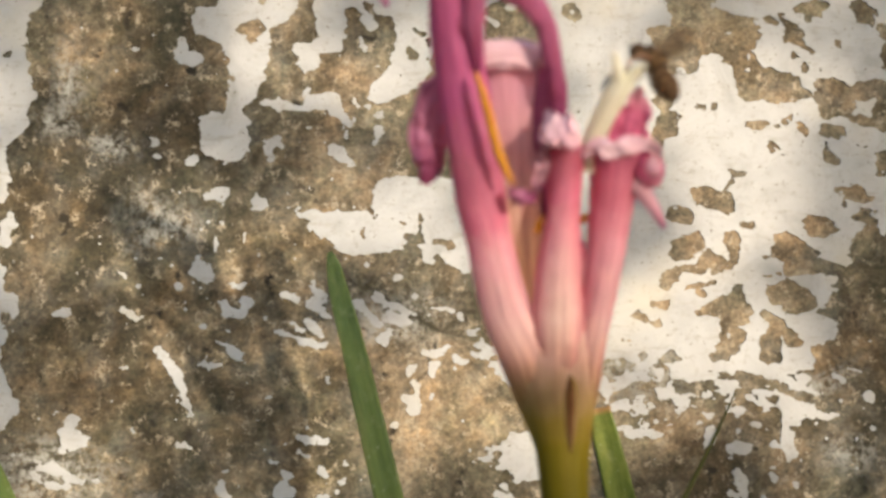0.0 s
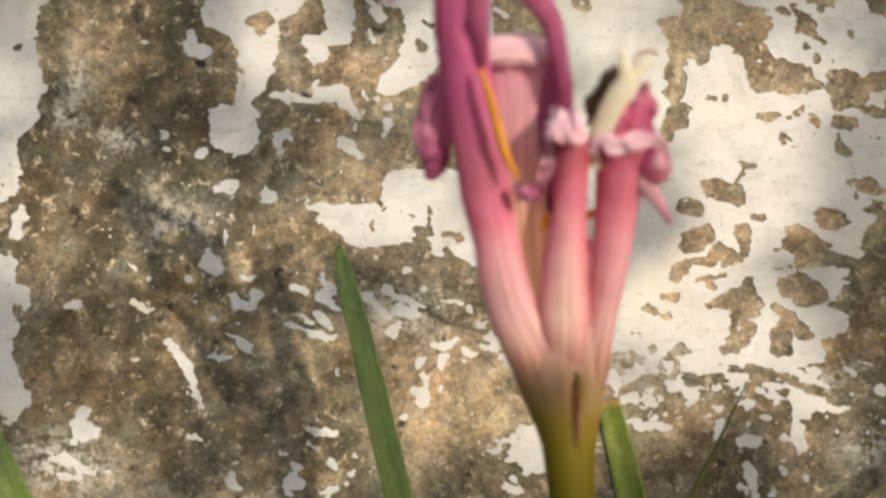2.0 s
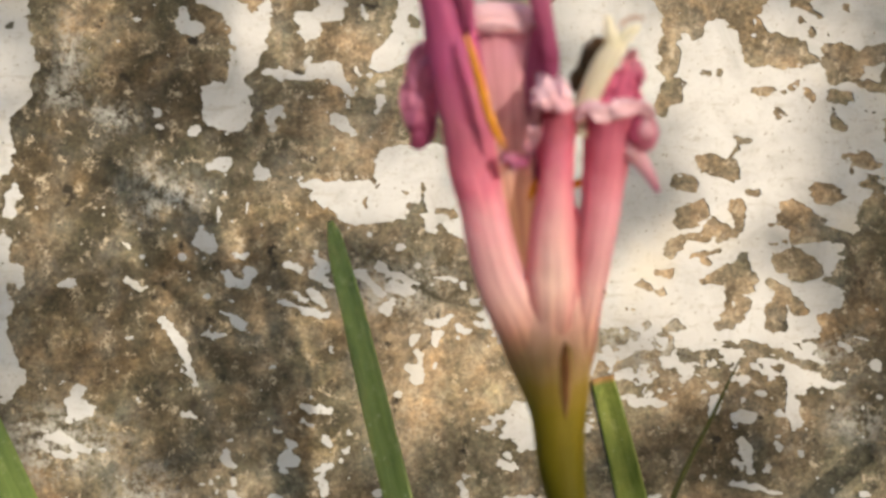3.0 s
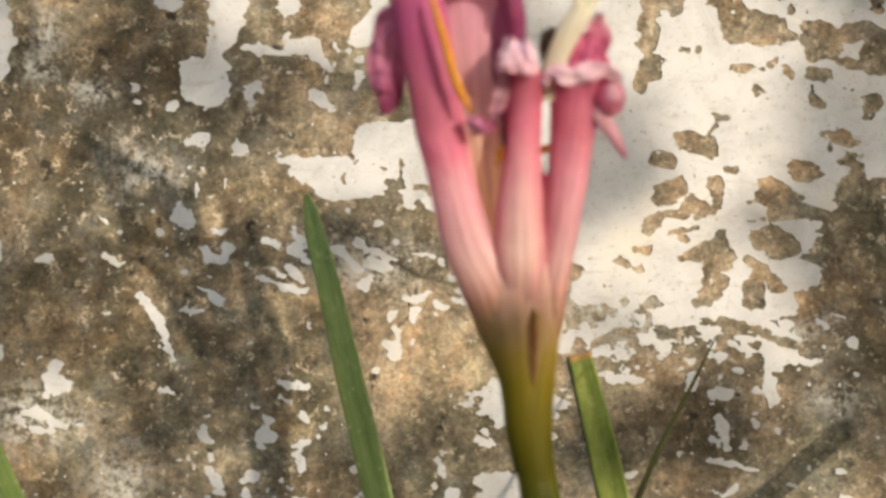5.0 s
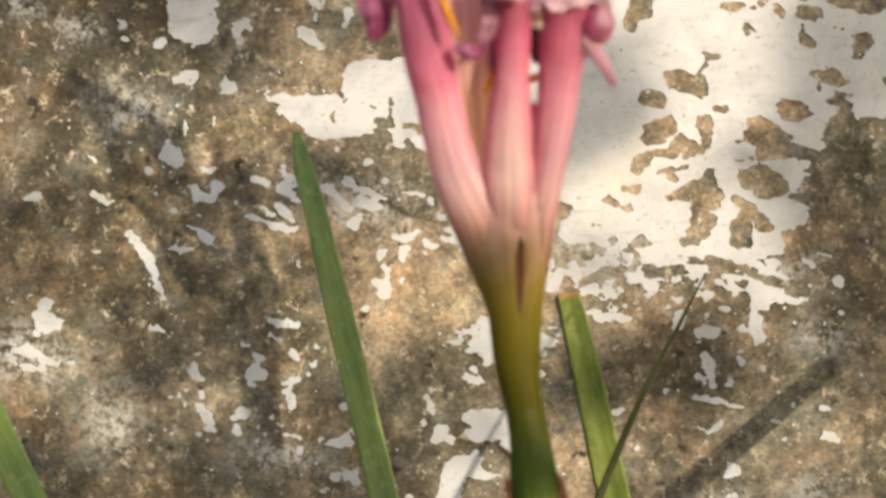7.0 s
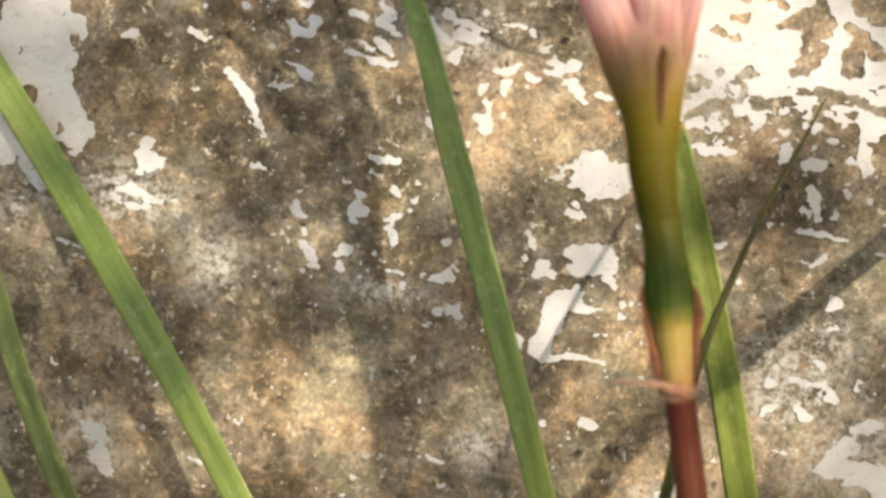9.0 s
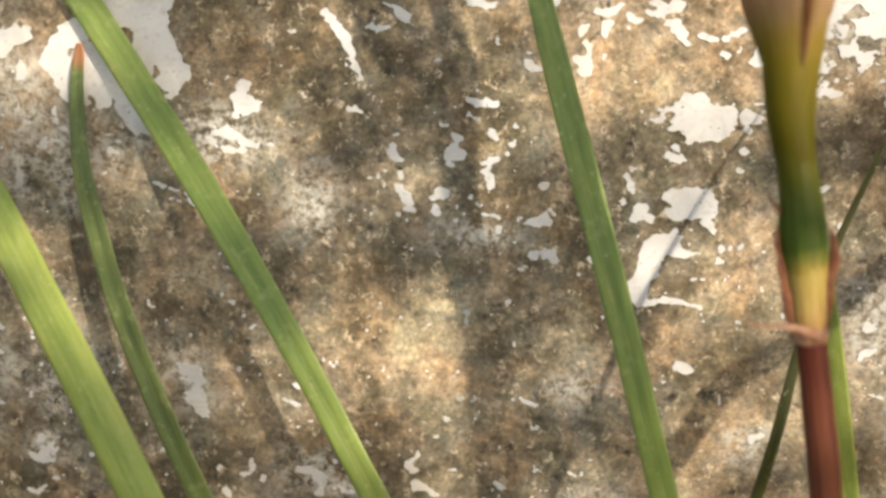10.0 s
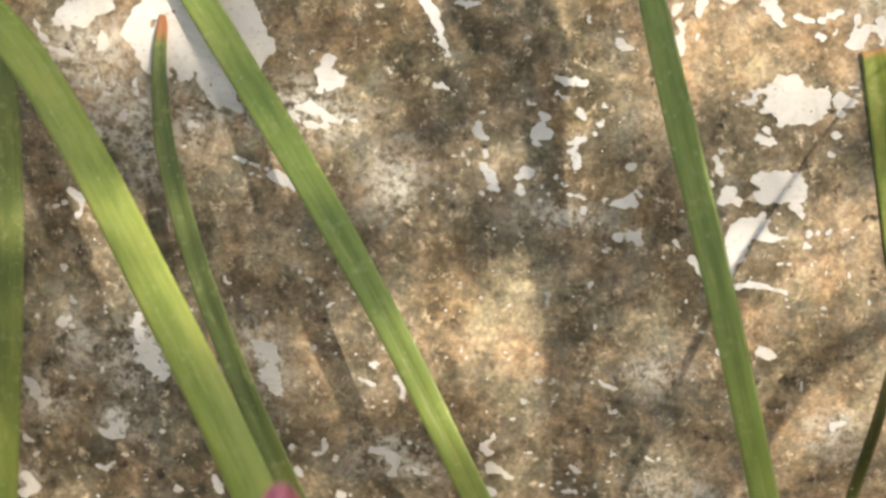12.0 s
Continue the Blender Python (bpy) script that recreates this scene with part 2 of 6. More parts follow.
PETAL_MAUVE = petal_material("mauve_petal_edge", (0.0, (0.91, 0.66, 0.73)), (0.6, (0.88, 0.56, 0.66)), (1.0, (0.55, 0.18, 0.30)), vein=0.4)
PETAL_DARK = petal_material("withered_petal", (0.0, (0.64, 0.20, 0.38)), (0.5, (0.57, 0.17, 0.33)), (1.0, (0.32, 0.05, 0.15)), vein=0.6)
PETAL_CURL = petal_material("mauve_withered_petal", (0.0, (0.66, 0.26, 0.42)), (0.45, (0.66, 0.27, 0.43)), (0.75, (0.52, 0.15, 0.30)), (1.0, (0.34, 0.06, 0.16)), vein=0.5)
PETAL_RED = petal_material("rose_petal_tip", (0.0, (0.78, 0.20, 0.37)), (0.6, (0.78, 0.22, 0.39)), (1.0, (0.78, 0.42, 0.50)), vein=0.6)
TUBE = petal_material("petal_tube", (0.5, (0.2, 0.15, 0.02)), thin=0.45, vein=0.3, gloss=0.2, foot=True)
STALK = petal_material("olive_stalk", (0.0, (0.36, 0.26, 0.06)), (0.13, (0.33, 0.25, 0.055)), (0.23, (0.17, 0.175, 0.03)), (0.33, (0.062, 0.104, 0.011)),
                       (0.52, (0.062, 0.096, 0.009)), (0.78, (0.090, 0.088, 0.005)), (1.0, (0.105, 0.094, 0.004)), thin=0.25, vein=0.35, gloss=0.2)
PEDICEL = petal_material("tan_joint", (0.0, (0.42, 0.22, 0.075)), (0.5, (0.40, 0.27, 0.075)), (1.0, (0.33, 0.25, 0.06)), thin=0.05, vein=0.4)
SCAPE = petal_material("red_brown_scape", (0.0, (0.17, 0.07, 0.034)), (0.8, (0.125, 0.032, 0.018)), (1.0, (0.100, 0.021, 0.012)), thin=0.0, vein=0.6, gloss=0.15)
PAPER = plain_material("dry_papery_bract", (0.34, 0.15, 0.08), (0.56, 0.36, 0.24), 500, 0.7, 0.4, 0.3)
PAPER_DARK = plain_material("dark_papery_bract", (0.16, 0.055, 0.03), (0.28, 0.11, 0.05), 500, 0.7, 0.4, 0.2)
SLIT = plain_material("brown_slit", (0.075, 0.024, 0.006), (0.14, 0.055, 0.016), 400, 0.9)
SLIT_EDGE = plain_material("browned_margin", (0.24, 0.145, 0.038), (0.33, 0.21, 0.085), 300, 0.8, 0.3, 0.3)
ANTHER = plain_material("orange_pollen_anther", (0.50, 0.17, 0.012), (0.66, 0.29, 0.02), 900, 0.75, 0.6)
STYLE = plain_material("cream_style", (0.88, 0.85, 0.70), (0.93, 0.90, 0.79), 400, 0.5, 0.2, 0.6)
BEE_DARK = plain_material("brown_bee_hair", (0.034, 0.017, 0.007), (0.10, 0.052, 0.020), 1400, 0.8, 0.9)
BEE_BAND = plain_material("tan_bee_band", (0.10, 0.055, 0.024), (0.21, 0.125, 0.058), 1400, 0.8, 0.9)
BEE_THORAX = plain_material("brown_thorax_hair", (0.055, 0.029, 0.012), (0.13, 0.074, 0.032), 1400, 0.85, 0.9)
BEE_LEG = plain_material("bee_leg", (0.03, 0.018, 0.01), (0.07, 0.04, 0.02), 900, 0.5)
WING = plain_material("bee_wing", (0.06, 0.032, 0.014), (0.13, 0.075, 0.035), 700, 0.3, 0.2)


def clear(material, share):
    """Makes a thin film of a material: part of the light goes straight through."""
    t = material.node_tree
    see, mx = t.nodes.new("ShaderNodeBsdfTransparent"), t.nodes.new("ShaderNodeMixShader")
    mx.inputs[0].default_value = share
    t.links.new(t.nodes["Principled BSDF"].outputs[0], mx.inputs[1])
    t.links.new(see.outputs[0], mx.inputs[2])
    t.links.new(mx.outputs[0], t.nodes["Material Output"].inputs[0])


clear(WING, 0.6)


# ---- mesh helpers ----
def mesh(name, verts, faces, material, uvs=None, smooth=True):
    me = bpy.data.meshes.new(name)
    me.from_pydata([tuple(v) for v in verts], [], [tuple(f) for f in faces])
    me.materials.append(material)
    if smooth:
        me.polygons.foreach_set("use_smooth", [True] * len(me.polygons))
    if uvs is not None:
        layer = me.uv_layers.new(name="UVMap")
        at = np.empty(len(me.loops), np.int32)
        me.loops.foreach_get("vertex_index", at)
        layer.data.foreach_set("uv", np.asarray(uvs, np.float32)[at].ravel())
    me.update()
    return me


def part(name, me, parent=None, label=""):
    ob = new(name, me)
    if parent:
        ob.parent = parent
    if label:
        ob["label"] = label
    return ob


def spline(points, n):
    """Points along a smooth curve through the given rows of numbers."""
    p = np.asarray(points, float)
    p = np.vstack([2 * p[0] - p[1], p, 2 * p[-1] - p[-2]])
    out = []
    for s in np.linspace(0, len(points) - 1, n):
        k = min(int(s), len(points) - 2)
        u = s - k
        a, b, c, d = p[k:k + 4]
        out.append(0.5 * (2 * b + (c - a) * u + (2 * a - 5 * b + 4 * c - d) * u ** 2 + (3 * b - a - 3 * c + d) * u ** 3))
    return np.array(out)


def frames(path, facing, twist):
    """Unit vectors along, across and out for each point of a path."""
    along = np.gradient(path, axis=0)
    along /= np.linalg.norm(along, axis=1)[:, None] + 1e-12
    out = facing - (along @ facing)[:, None] * along
    bad = np.linalg.norm(out, axis=1) < 0.05
    out[bad] = np.array((1.0, 0, 0)) - along[bad, :1] * along[bad]
    out /= np.linalg.norm(out, axis=1)[:, None]
    across = np.cross(along, out)
    c, s = np.cos(twist)[:, None], np.sin(twist)[:, None]
    return along, c * across + s * out, c * out - s * across


def ribbon(name, rows, material, arc=90, thick=0.035, n=36, k=9, facing=(0, -1, 0), twist=(0, 0), keel=0.0, wave=0.0, seed=0, crumple=0.0, span=1.0, pleat=0.0):
    """A leaf or petal: rows of x, distance before the wall, z and width, in cm; its section bends through arc degrees.
    keel folds it along the middle; wave ruffles its edges; crumple dents it all over;
    pleat folds it finely lengthwise; span: the share of its width that is built, from the middle."""
    p = spline(rows, n)
    path, width = p[:, [0, 1, 2]] * (1, -1, 1), np.maximum(p[:, 3], 0.01)
    tw = np.radians(np.interp(np.linspace(0, 1, n), np.linspace(0, 1, len(twist)), twist))
    along, across, out = frames(path, np.asarray(facing, float), tw)
    half, rng = radians(max(abs(arc), 1)) / 2, np.random.RandomState(seed)
    ph = rng.rand(6) * 6.28
    verts, uvs, faces = [], [], []
    for side in (1, -1):
        for i in range(n):
            t, r = i / (n - 1), width[i] / 2 / math.sin(half) if half < 1.57 else width[i] / 2
            for j in range(k):
                s = span * (2 * j / (k - 1) - 1)
                dx, dz = r * math.sin(half * s), math.copysign(1, arc) * r * (math.cos(half * s) - math.cos(half))
                dz -= keel * width[i] * (1 - abs(s))
                w = wave * width[i] * abs(s) ** 2 * (math.sin(9 * t * 2.2 + ph[0] + s) + 0.6 * math.sin(23 * t + ph[1] - 2 * s))
                th = side * thick / 2 * (1 - 0.75 * abs(s / span) ** 3)
                if crumple:
                    q = Vector(path[i] + across[i] * dx)
                    w += crumple * (noise.noise(q * 4.5 + Vector((seed, 0, 0))) + 0.7 * noise.noise(q * 10 + Vector((0, seed, 0))))
                if pleat:
                    w += pleat * (abs(noise.noise(Vector((s * 3.4 + 0.8 * math.sin(5 * t + ph[2]), t * 2.2, seed)))) * 2.2 - 0.5)
                verts.append((path[i] + across[i] * (dx + 0.4 * w) + out[i] * (dz + w + th)) * CM)
                uvs.append((s * 0.5 + 0.5, t))
    m = n * k
    for i in range(n - 1):
        for j in range(k - 1):
            a = i * k + j
            faces.append((a, a + 1, a + k + 1, a + k))
            faces.append((m + a, m + a + k, m + a + k + 1, m + a + 1))
        for j, flip in ((0, 1), (k - 1, 0)):
            a = i * k + j
            q = (a, a + k, m + a + k, m + a)
            faces.append(q if flip else q[::-1])
    for i, flip in ((0, 0), (n - 1, 1)):
        for j in range(k - 1):
            a = i * k + j
            q = (a, a + 1, m + a + 1, m + a)
            faces.append(q if flip else q[::-1])
    return mesh(name, verts, faces, material, uvs)


def stalk(name, rows, material, flat=1.0, n=40, k=20, ridge=0.0, seed=0):
    """A round stem: rows of x, distance before the wall, z and thickness, in cm. flat: depth over width."""
    p = spline(rows, n)
    path = p[:, [0, 1, 2]] * (1, -1, 1)
    along, across, out = frames(path, np.array((0, -1.0, 0)), np.zeros(n))
    rng = np.random.RandomState(seed)
    ph = rng.rand(4) * 6.28
    verts, uvs, faces = [], [], []
    for i in range(n):
        for j in range(k + 1):
            a = 2 * math.pi * j / k
            r = max(p[i, 3], 0.005) / 2 * (1 + ridge * (math.sin(3 * a + ph[0]) + 0.5 * math.sin(5 * a + ph[1] + i * 0.05)))
            verts.append((path[i] + across[i] * (r * math.sin(a)) + out[i] * (r * flat * math.cos(a))) * CM)
            uvs.append((j / k, i / (n - 1)))
    for i in range(n - 1):
        for j in range(k):
            a = i * (k + 1) + j
            faces.append((a, a + 1, a + k + 2, a + k + 1))
    faces.append(tuple(range(k))[::-1])
    faces.append(tuple((n - 1) * (k + 1) + j for j in range(k)))
    return mesh(name, verts, faces, material, uvs)


def funnel(name, rows, material, grooves, n=60, k=72):
    """A flattened tube: rows of x, distance before the wall, z, width and depth, in cm; grooves: x at its foot and top, half width, depth, start."""
    p = spline(rows, n)
    verts, uvs, faces = [], [], []
    for i in range(n):
        x, d, z, w, deep = p[i]
        t = i / (n - 1)
        for j in range(k + 1):
            a = 2 * math.pi * j / k
            px, out = x + w / 2 * math.sin(a), deep / 2 * math.cos(a)
            if out > 0:
                for g0, g1, half, cut, start in grooves:
                    grow = min(1, max(0, (t - start) / (1 - start))) ** 0.7
                    out -= cut * grow * math.exp(-((px - g0 - (g1 - g0) * t) / half) ** 2) * math.cos(a)
            verts.append((px * CM, -(d + out) * CM, z * CM))
            uvs.append((4 * abs((j / k + 0.5) % 1 - 0.5), t))
    for i in range(n - 1):
        for j in range(k):
            a = i * (k + 1) + j
            faces.append((a, a + 1, a + k + 2, a + k + 1))
    faces.append(tuple(range(k))[::-1])
    faces.append(tuple((n - 1) * (k + 1) + j for j in range(k)))
    return mesh(name, verts, faces, material, uvs)


def blob(name, rx, ry, rz, material, at=(0, 0, 0), turn=(0, 0, 0), rough=0.0, seed=0, rings=14, k=20):
    """A rounded, slightly uneven body; sizes in cm."""
    rng = np.random.RandomState(seed)
    ph = rng.rand(6) * 6.28
    R = Euler([radians(a) for a in turn]).to_matrix()
    verts, uvs, faces = [], [], []
    for i in range(rings + 1):
        b = math.pi * i / rings
        for j in range(k):
            a = 2 * math.pi * j / k
            d = 1 + rough * (math.sin(4 * a + ph[0] + 3 * b) + math.sin(6 * b + ph[1]) * 0.7)
            v = R @ Vector((rx * d * math.sin(b) * math.cos(a), ry * d * math.sin(b) * math.sin(a), rz * d * math.cos(b)))
            verts.append((v + Vector(at)) * CM)
            uvs.append((j / k, i / rings))
    for i in range(rings):
        for j in range(k):
            a, b = i * k + j, i * k + (j + 1) % k
            faces.append((a, a + k, b + k, b))
    return mesh(name, verts, faces, material, uvs)


def thing(name, label, category, group=""):
    ob = new(name)
    ob.empty_display_size = 0.02
    return tagged(ob, label, category, group)


# ---- the wall: a weathered concrete face with what is left of its whitewash ----
def lattice(x, z, size, seed):
    """Smooth random values between 0 and 1 with the given grain, in cm."""
    rng = np.random.RandomState(seed)
    table = rng.rand(256, 256)
    u, v = x / size + 1000.0, z / size + 1000.0
    i, j = np.floor(u).astype(int), np.floor(v).astype(int)
    u, v = u - i, v - j
    u, v = u * u * (3 - 2 * u), v * v * (3 - 2 * v)
    g = lambda a, b: table[(i + a) % 256, (j + b) % 256]
    return (g(0, 0) * (1 - u) + g(1, 0) * u) * (1 - v) + (g(0, 1) * (1 - u) + g(1, 1) * u) * v


def grain(x, z, size, seed, octaves=3):
    total, weight = 0, 0
    for o in range(octaves):
        total = total + lattice(x, z, size / 2 ** o, seed + o) * 0.55 ** o
        weight += 0.55 ** o
    return total / weight


X0, X1, Z0, Z1, STEP = -18.0, 12.4, -14.4, 10.6, 0.034
gx, gz = np.meshgrid(np.arange(X0, X1, STEP), np.arange(Z0, Z1, STEP), indexing="ij")
warp_x = gx + 0.15 * (grain(gx, gz, 0.34, 11, 4) - 0.5)
warp_z = gz + 0.15 * (grain(gx, gz, 0.34, 31, 4) - 0.5)
COAT = np.full(gx.shape, -1.0)


def stroke(rows, add):
    """One stroke of a brush of changing width: rows of x, z and width, in cm."""
    ends = list(zip(rows, rows[1:])) or [(rows[0], rows[0])]
    for (xa, za, wa), (xb, zb, wb) in ends:
        reach = max(wa, wb) / 2 + 0.3
        i0, i1 = (min(max(int((v - X0) / STEP), 0), gx.shape[0]) for v in (min(xa, xb) - reach, max(xa, xb) + reach))
        j0, j1 = (min(max(int((v - Z0) / STEP), 0), gx.shape[1]) for v in (min(za, zb) - reach, max(za, zb) + reach))
        if i1 <= i0 or j1 <= j0:
            continue
        s = (slice(i0, i1), slice(j0, j1))
        dx, dz = xb - xa, zb - za
        u = np.clip(((warp_x[s] - xa) * dx + (warp_z[s] - za) * dz) / (dx * dx + dz * dz + 1e-9), 0, 1)
        d = (wa + (wb - wa) * u) / 2 - np.hypot(warp_x[s] - xa - dx * u, warp_z[s] - za - dz * u)
        COAT[s] = np.maximum(COAT[s], d) if add else np.minimum(COAT[s], -d)


def left(*rows):
    """Whitewash that is left."""
    stroke(rows, True)


def gone(*rows):
    """Whitewash that has come off."""
    stroke(rows, False)


left((-10.19, 8.42, 2.03))
left((-10.71, 7.41, 1.89), (-10.70, 6.47, 1.75), (-10.54, 5.53, 1.88), (-10.60, 5.13, 1.75))
left((-10.73, 4.59, 1.07), (-10.70, 3.39, 1.07))
gone((-10.19, 6.53, 0.16), (-10.29, 6.47, 0.09), (-10.11, 6.60, 0.11))
left((-10.17, 2.75, 0.16), (-10.14, 2.46, 0.37), (-10.32, 2.06, 0.27))
left((-10.36, 1.53, 0.27), (-10.22, 1.36, 0.16))
left((-10.30, 1.00, 0.11), (-10.25, 0.67, 0.53), (-10.08, 0.71, 0.45), (-9.98, 0.50, 0.24), (-9.98, 0.32, 0.21))
left((-10.37, -0.18, 0.53))
left((-10.27, -1.83, 0.61), (-10.03, -1.79, 0.45))
left((-10.32, -2.09, 0.53))
left((-5.58, 7.33, 0.64), (-5.07, 7.26, 0.93), (-4.68, 7.53, 1.20), (-4.01, 7.66, 0.93), (-3.61, 7.73, 0.53))
left((-4.59, 6.99, 1.28), (-4.53, 6.45, 1.04), (-4.58, 6.05, 0.85), (-4.66, 5.68, 0.67), (-4.84, 5.32, 0.45), (-4.89, 5.12, 0.40))
left((-5.34, 4.83, 0.61), (-4.81, 4.83, 0.61), (-4.83, 4.35, 0.64), (-5.07, 4.27, 0.64), (-5.31, 4.43, 0.67), (-5.05, 4.59, 0.66))
gone((-4.61, 7.12, 0.35), (-4.34, 7.12, 0.40), (-4.46, 6.96, 0.32))
gone((-4.24, 7.77, 0.19))
gone((-4.93, 5.92, 0.05), (-4.82, 5.63, 0.05))
left((-2.54, 7.59, 1.01), (-2.61, 7.19, 0.74), (-2.57, 6.78, 0.48))
left((-3.27, 6.61, 0.37), (-3.07, 6.49, 0.53), (-3.13, 6.29, 0.43))
left((-2.91, 6.67, 0.40), (-2.47, 6.69, 0.35))
left((-2.28, 7.79, 0.80), (-1.75, 7.85, 0.80), (-1.08, 7.78, 0.80), (-0.55, 7.78, 0.93))
left((-0.68, 7.45, 0.85), (-0.62, 6.98, 0.90), (-0.68, 6.58, 1.03), (-0.75, 6.15, 0.93), (-1.21, 5.68, 0.56), (-1.44, 5.60, 0.53))
gone((-0.73, 6.53, 0.19), (-0.68, 6.46, 0.26))
gone((-0.64, 7.11, 0.08), (-0.44, 6.95, 0.11))
gone((-0.31, 6.77, 0.19), (-0.31, 6.55, 0.11))
left((-1.75, 7.33, 0.35), (-1.61, 7.18, 0.24), (-1.68, 7.05, 0.16))
gone((-1.83, 7.65, 0.19), (-1.64, 7.52, 0.21))
gone((-2.12, 7.44, 0.32), (-2.09, 7.18, 0.29))
left((-1.90, 6.82, 0.09), (-1.83, 6.58, 0.12))
left((-1.44, 5.12, 0.19), (-1.60, 5.09, 0.13))
left((-1.45, 4.69, 0.16), (-1.53, 4.45, 0.16))
left((-2.50, 4.27, 0.26), (-2.32, 4.16, 0.29), (-2.10, 3.92, 0.16))
left((-4.19, 5.36, 0.07), (-3.86, 5.32, 0.27), (-3.72, 5.23, 0.29), (-3.52, 5.20, 0.19))
left((-3.59, 5.15, 0.09), (-3.13, 5.25, 0.21))
left((-3.13, 5.54, 0.16), (-3.13, 5.38, 0.32), (-2.79, 5.38, 0.42), (-2.50, 5.36, 0.37))
left((-2.40, 5.54, 0.12), (-2.46, 5.45, 0.27))
left((-2.50, 5.17, 0.24), (-2.26, 4.92, 0.15), (-2.10, 4.80, 0.09))
left((-3.74, 4.37, 0.19), (-3.85, 4.51, 0.24), (-4.05, 4.27, 0.24), (-3.98, 4.03, 0.19))
left((-6.07, 6.75, 0.27), (-6.07, 6.53, 0.40), (-5.87, 6.38, 0.40), (-5.86, 6.20, 0.19))
left((-6.75, 4.42, 0.24))
left((-6.66, 4.11, 0.09))
left((-5.80, 4.03, 0.28))
left((-5.54, 3.18, 0.09), (-5.19, 3.23, 0.32), (-5.01, 3.27, 0.19))
left((-4.35, 3.23, 0.11), (-4.30, 3.00, 0.32), (-4.15, 2.96, 0.19), (-4.39, 2.88, 0.16))
left((-3.73, 2.97, 0.05), (-3.58, 2.94, 0.09))
left((-5.66, 1.71, 0.12))
left((-5.67, 1.45, 0.32), (-5.44, 1.38, 0.29), (-5.46, 1.27, 0.26), (-5.57, 1.28, 0.26))
left((-6.13, 0.99, 0.15))
left((-7.13, 1.05, 0.12))
left((-7.57, 1.38, 0.07), (-7.37, 1.23, 0.09))
left((-7.41, 0.52, 0.11), (-7.30, 0.43, 0.12), (-7.16, 0.31, 0.11))
left((-9.02, 0.37, 0.09), (-8.82, 0.41, 0.20), (-8.70, 0.33, 0.09))
left((-4.78, 1.11, 0.11), (-4.64, 1.10, 0.15), (-4.51, 1.15, 0.09))
left((-5.04, 0.71, 0.12), (-4.98, 0.48, 0.24), (-4.71, 0.41, 0.21), (-4.55, 0.56, 0.16), (-4.48, 0.69, 0.15), (-4.58, 0.77, 0.09))
left((-5.51, 0.15, 0.12))
left((-5.08, 0.12, 0.07), (-4.93, 0.03, 0.09))
left((-3.62, 0.86, 0.18), (-3.42, 0.78, 0.11))
left((-6.58, -0.43, 0.15), (-6.38, -0.67, 0.22), (-6.17, -0.96, 0.22), (-6.01, -1.35, 0.21), (-5.89, -1.67, 0.17), (-5.74, -1.93, 0.17))
left((-6.23, -1.49, 0.05), (-6.04, -1.46, 0.08))
left((-5.57, -0.74, 0.20), (-5.38, -0.81, 0.20), (-5.16, -0.75, 0.09))
left((-5.22, -0.22, 0.12), (-4.93, -0.36, 0.17), (-4.73, -0.62, 0.17), (-4.55, -0.73, 0.12))
left((-4.06, -1.55, 0.12), (-3.97, -1.53, 0.08))
left((-7.13, -2.33, 0.12), (-7.19, -2.25, 0.07))
left((-6.09, -2.46, 0.09), (-6.06, -2.63, 0.20), (-5.85, -2.69, 0.09))
left((-7.37, -0.84, 0.08))
left((-8.54, -2.16, 0.33), (-8.73, -2.34, 0.26), (-8.56, -2.47, 0.56), (-8.31, -2.51, 0.24), (-8.77, -2.67, 0.16))
left((-9.42, -3.00, 0.17), (-9.05, -3.16, 0.16), (-8.76, -3.32, 0.13), (-8.32, -3.45, 0.12), (-7.99, -3.44, 0.07))
left((-9.40, -3.35, 0.17), (-9.31, -3.52, 0.12))
left((-9.15, -3.58, 0.12), (-8.84, -3.63, 0.12), (-8.66, -3.60, 0.12))
left((-2.95, 1.13, 0.09), (-2.92, 0.96, 0.12), (-2.76, 0.89, 0.24))
left((-2.83, 0.73, 0.32), (-3.02, 0.68, 0.16), (-2.72, 0.52, 0.18), (-2.64, 0.42, 0.14))
left((-3.86, -0.03, 0.12), (-3.55, -0.06, 0.12), (-3.28, -0.22, 0.13), (-2.95, -0.26, 0.17), (-2.72, -0.26, 0.14))
left((-3.47, 0.22, 0.12), (-3.28, 0.04, 0.11))
left((-3.15, 0.26, 0.16), (-2.96, 0.17, 0.24), (-2.82, 0.03, 0.21), (-2.76, -0.07, 0.11))
left((-3.30, 2.73, 0.09), (-2.91, 2.63, 0.45), (-2.51, 2.44, 0.77), (-2.11, 2.31, 1.03), (-1.59, 2.31, 1.05), (-1.19, 2.41, 1.16), (-1.06, 2.87, 1.19))
left((-1.33, 3.33, 0.53), (-0.80, 3.24, 0.79), (-0.14, 3.11, 1.05), (0.25, 3.00, 1.18), (0.52, 2.47, 1.44), (0.12, 2.28, 1.10), (0.32, 1.84, 0.66), (0.58, 1.62, 0.52))
left((-0.27, 1.92, 0.47), (-0.31, 1.75, 0.29))
left((1.04, 2.47, 1.57), (1.30, 1.56, 0.79))
gone((-1.66, 2.89, 0.18), (-1.59, 2.73, 0.16))
gone((-0.74, 2.21, 0.29), (-0.58, 1.95, 0.26), (-0.89, 1.99, 0.16))
gone((-0.85, 2.55, 0.16), (-0.98, 2.56, 0.09))
gone((-1.84, 2.30, 0.12), (-1.77, 2.42, 0.05))
gone((-0.14, 2.10, 0.13), (0.03, 2.07, 0.09), (0.20, 2.03, 0.20))
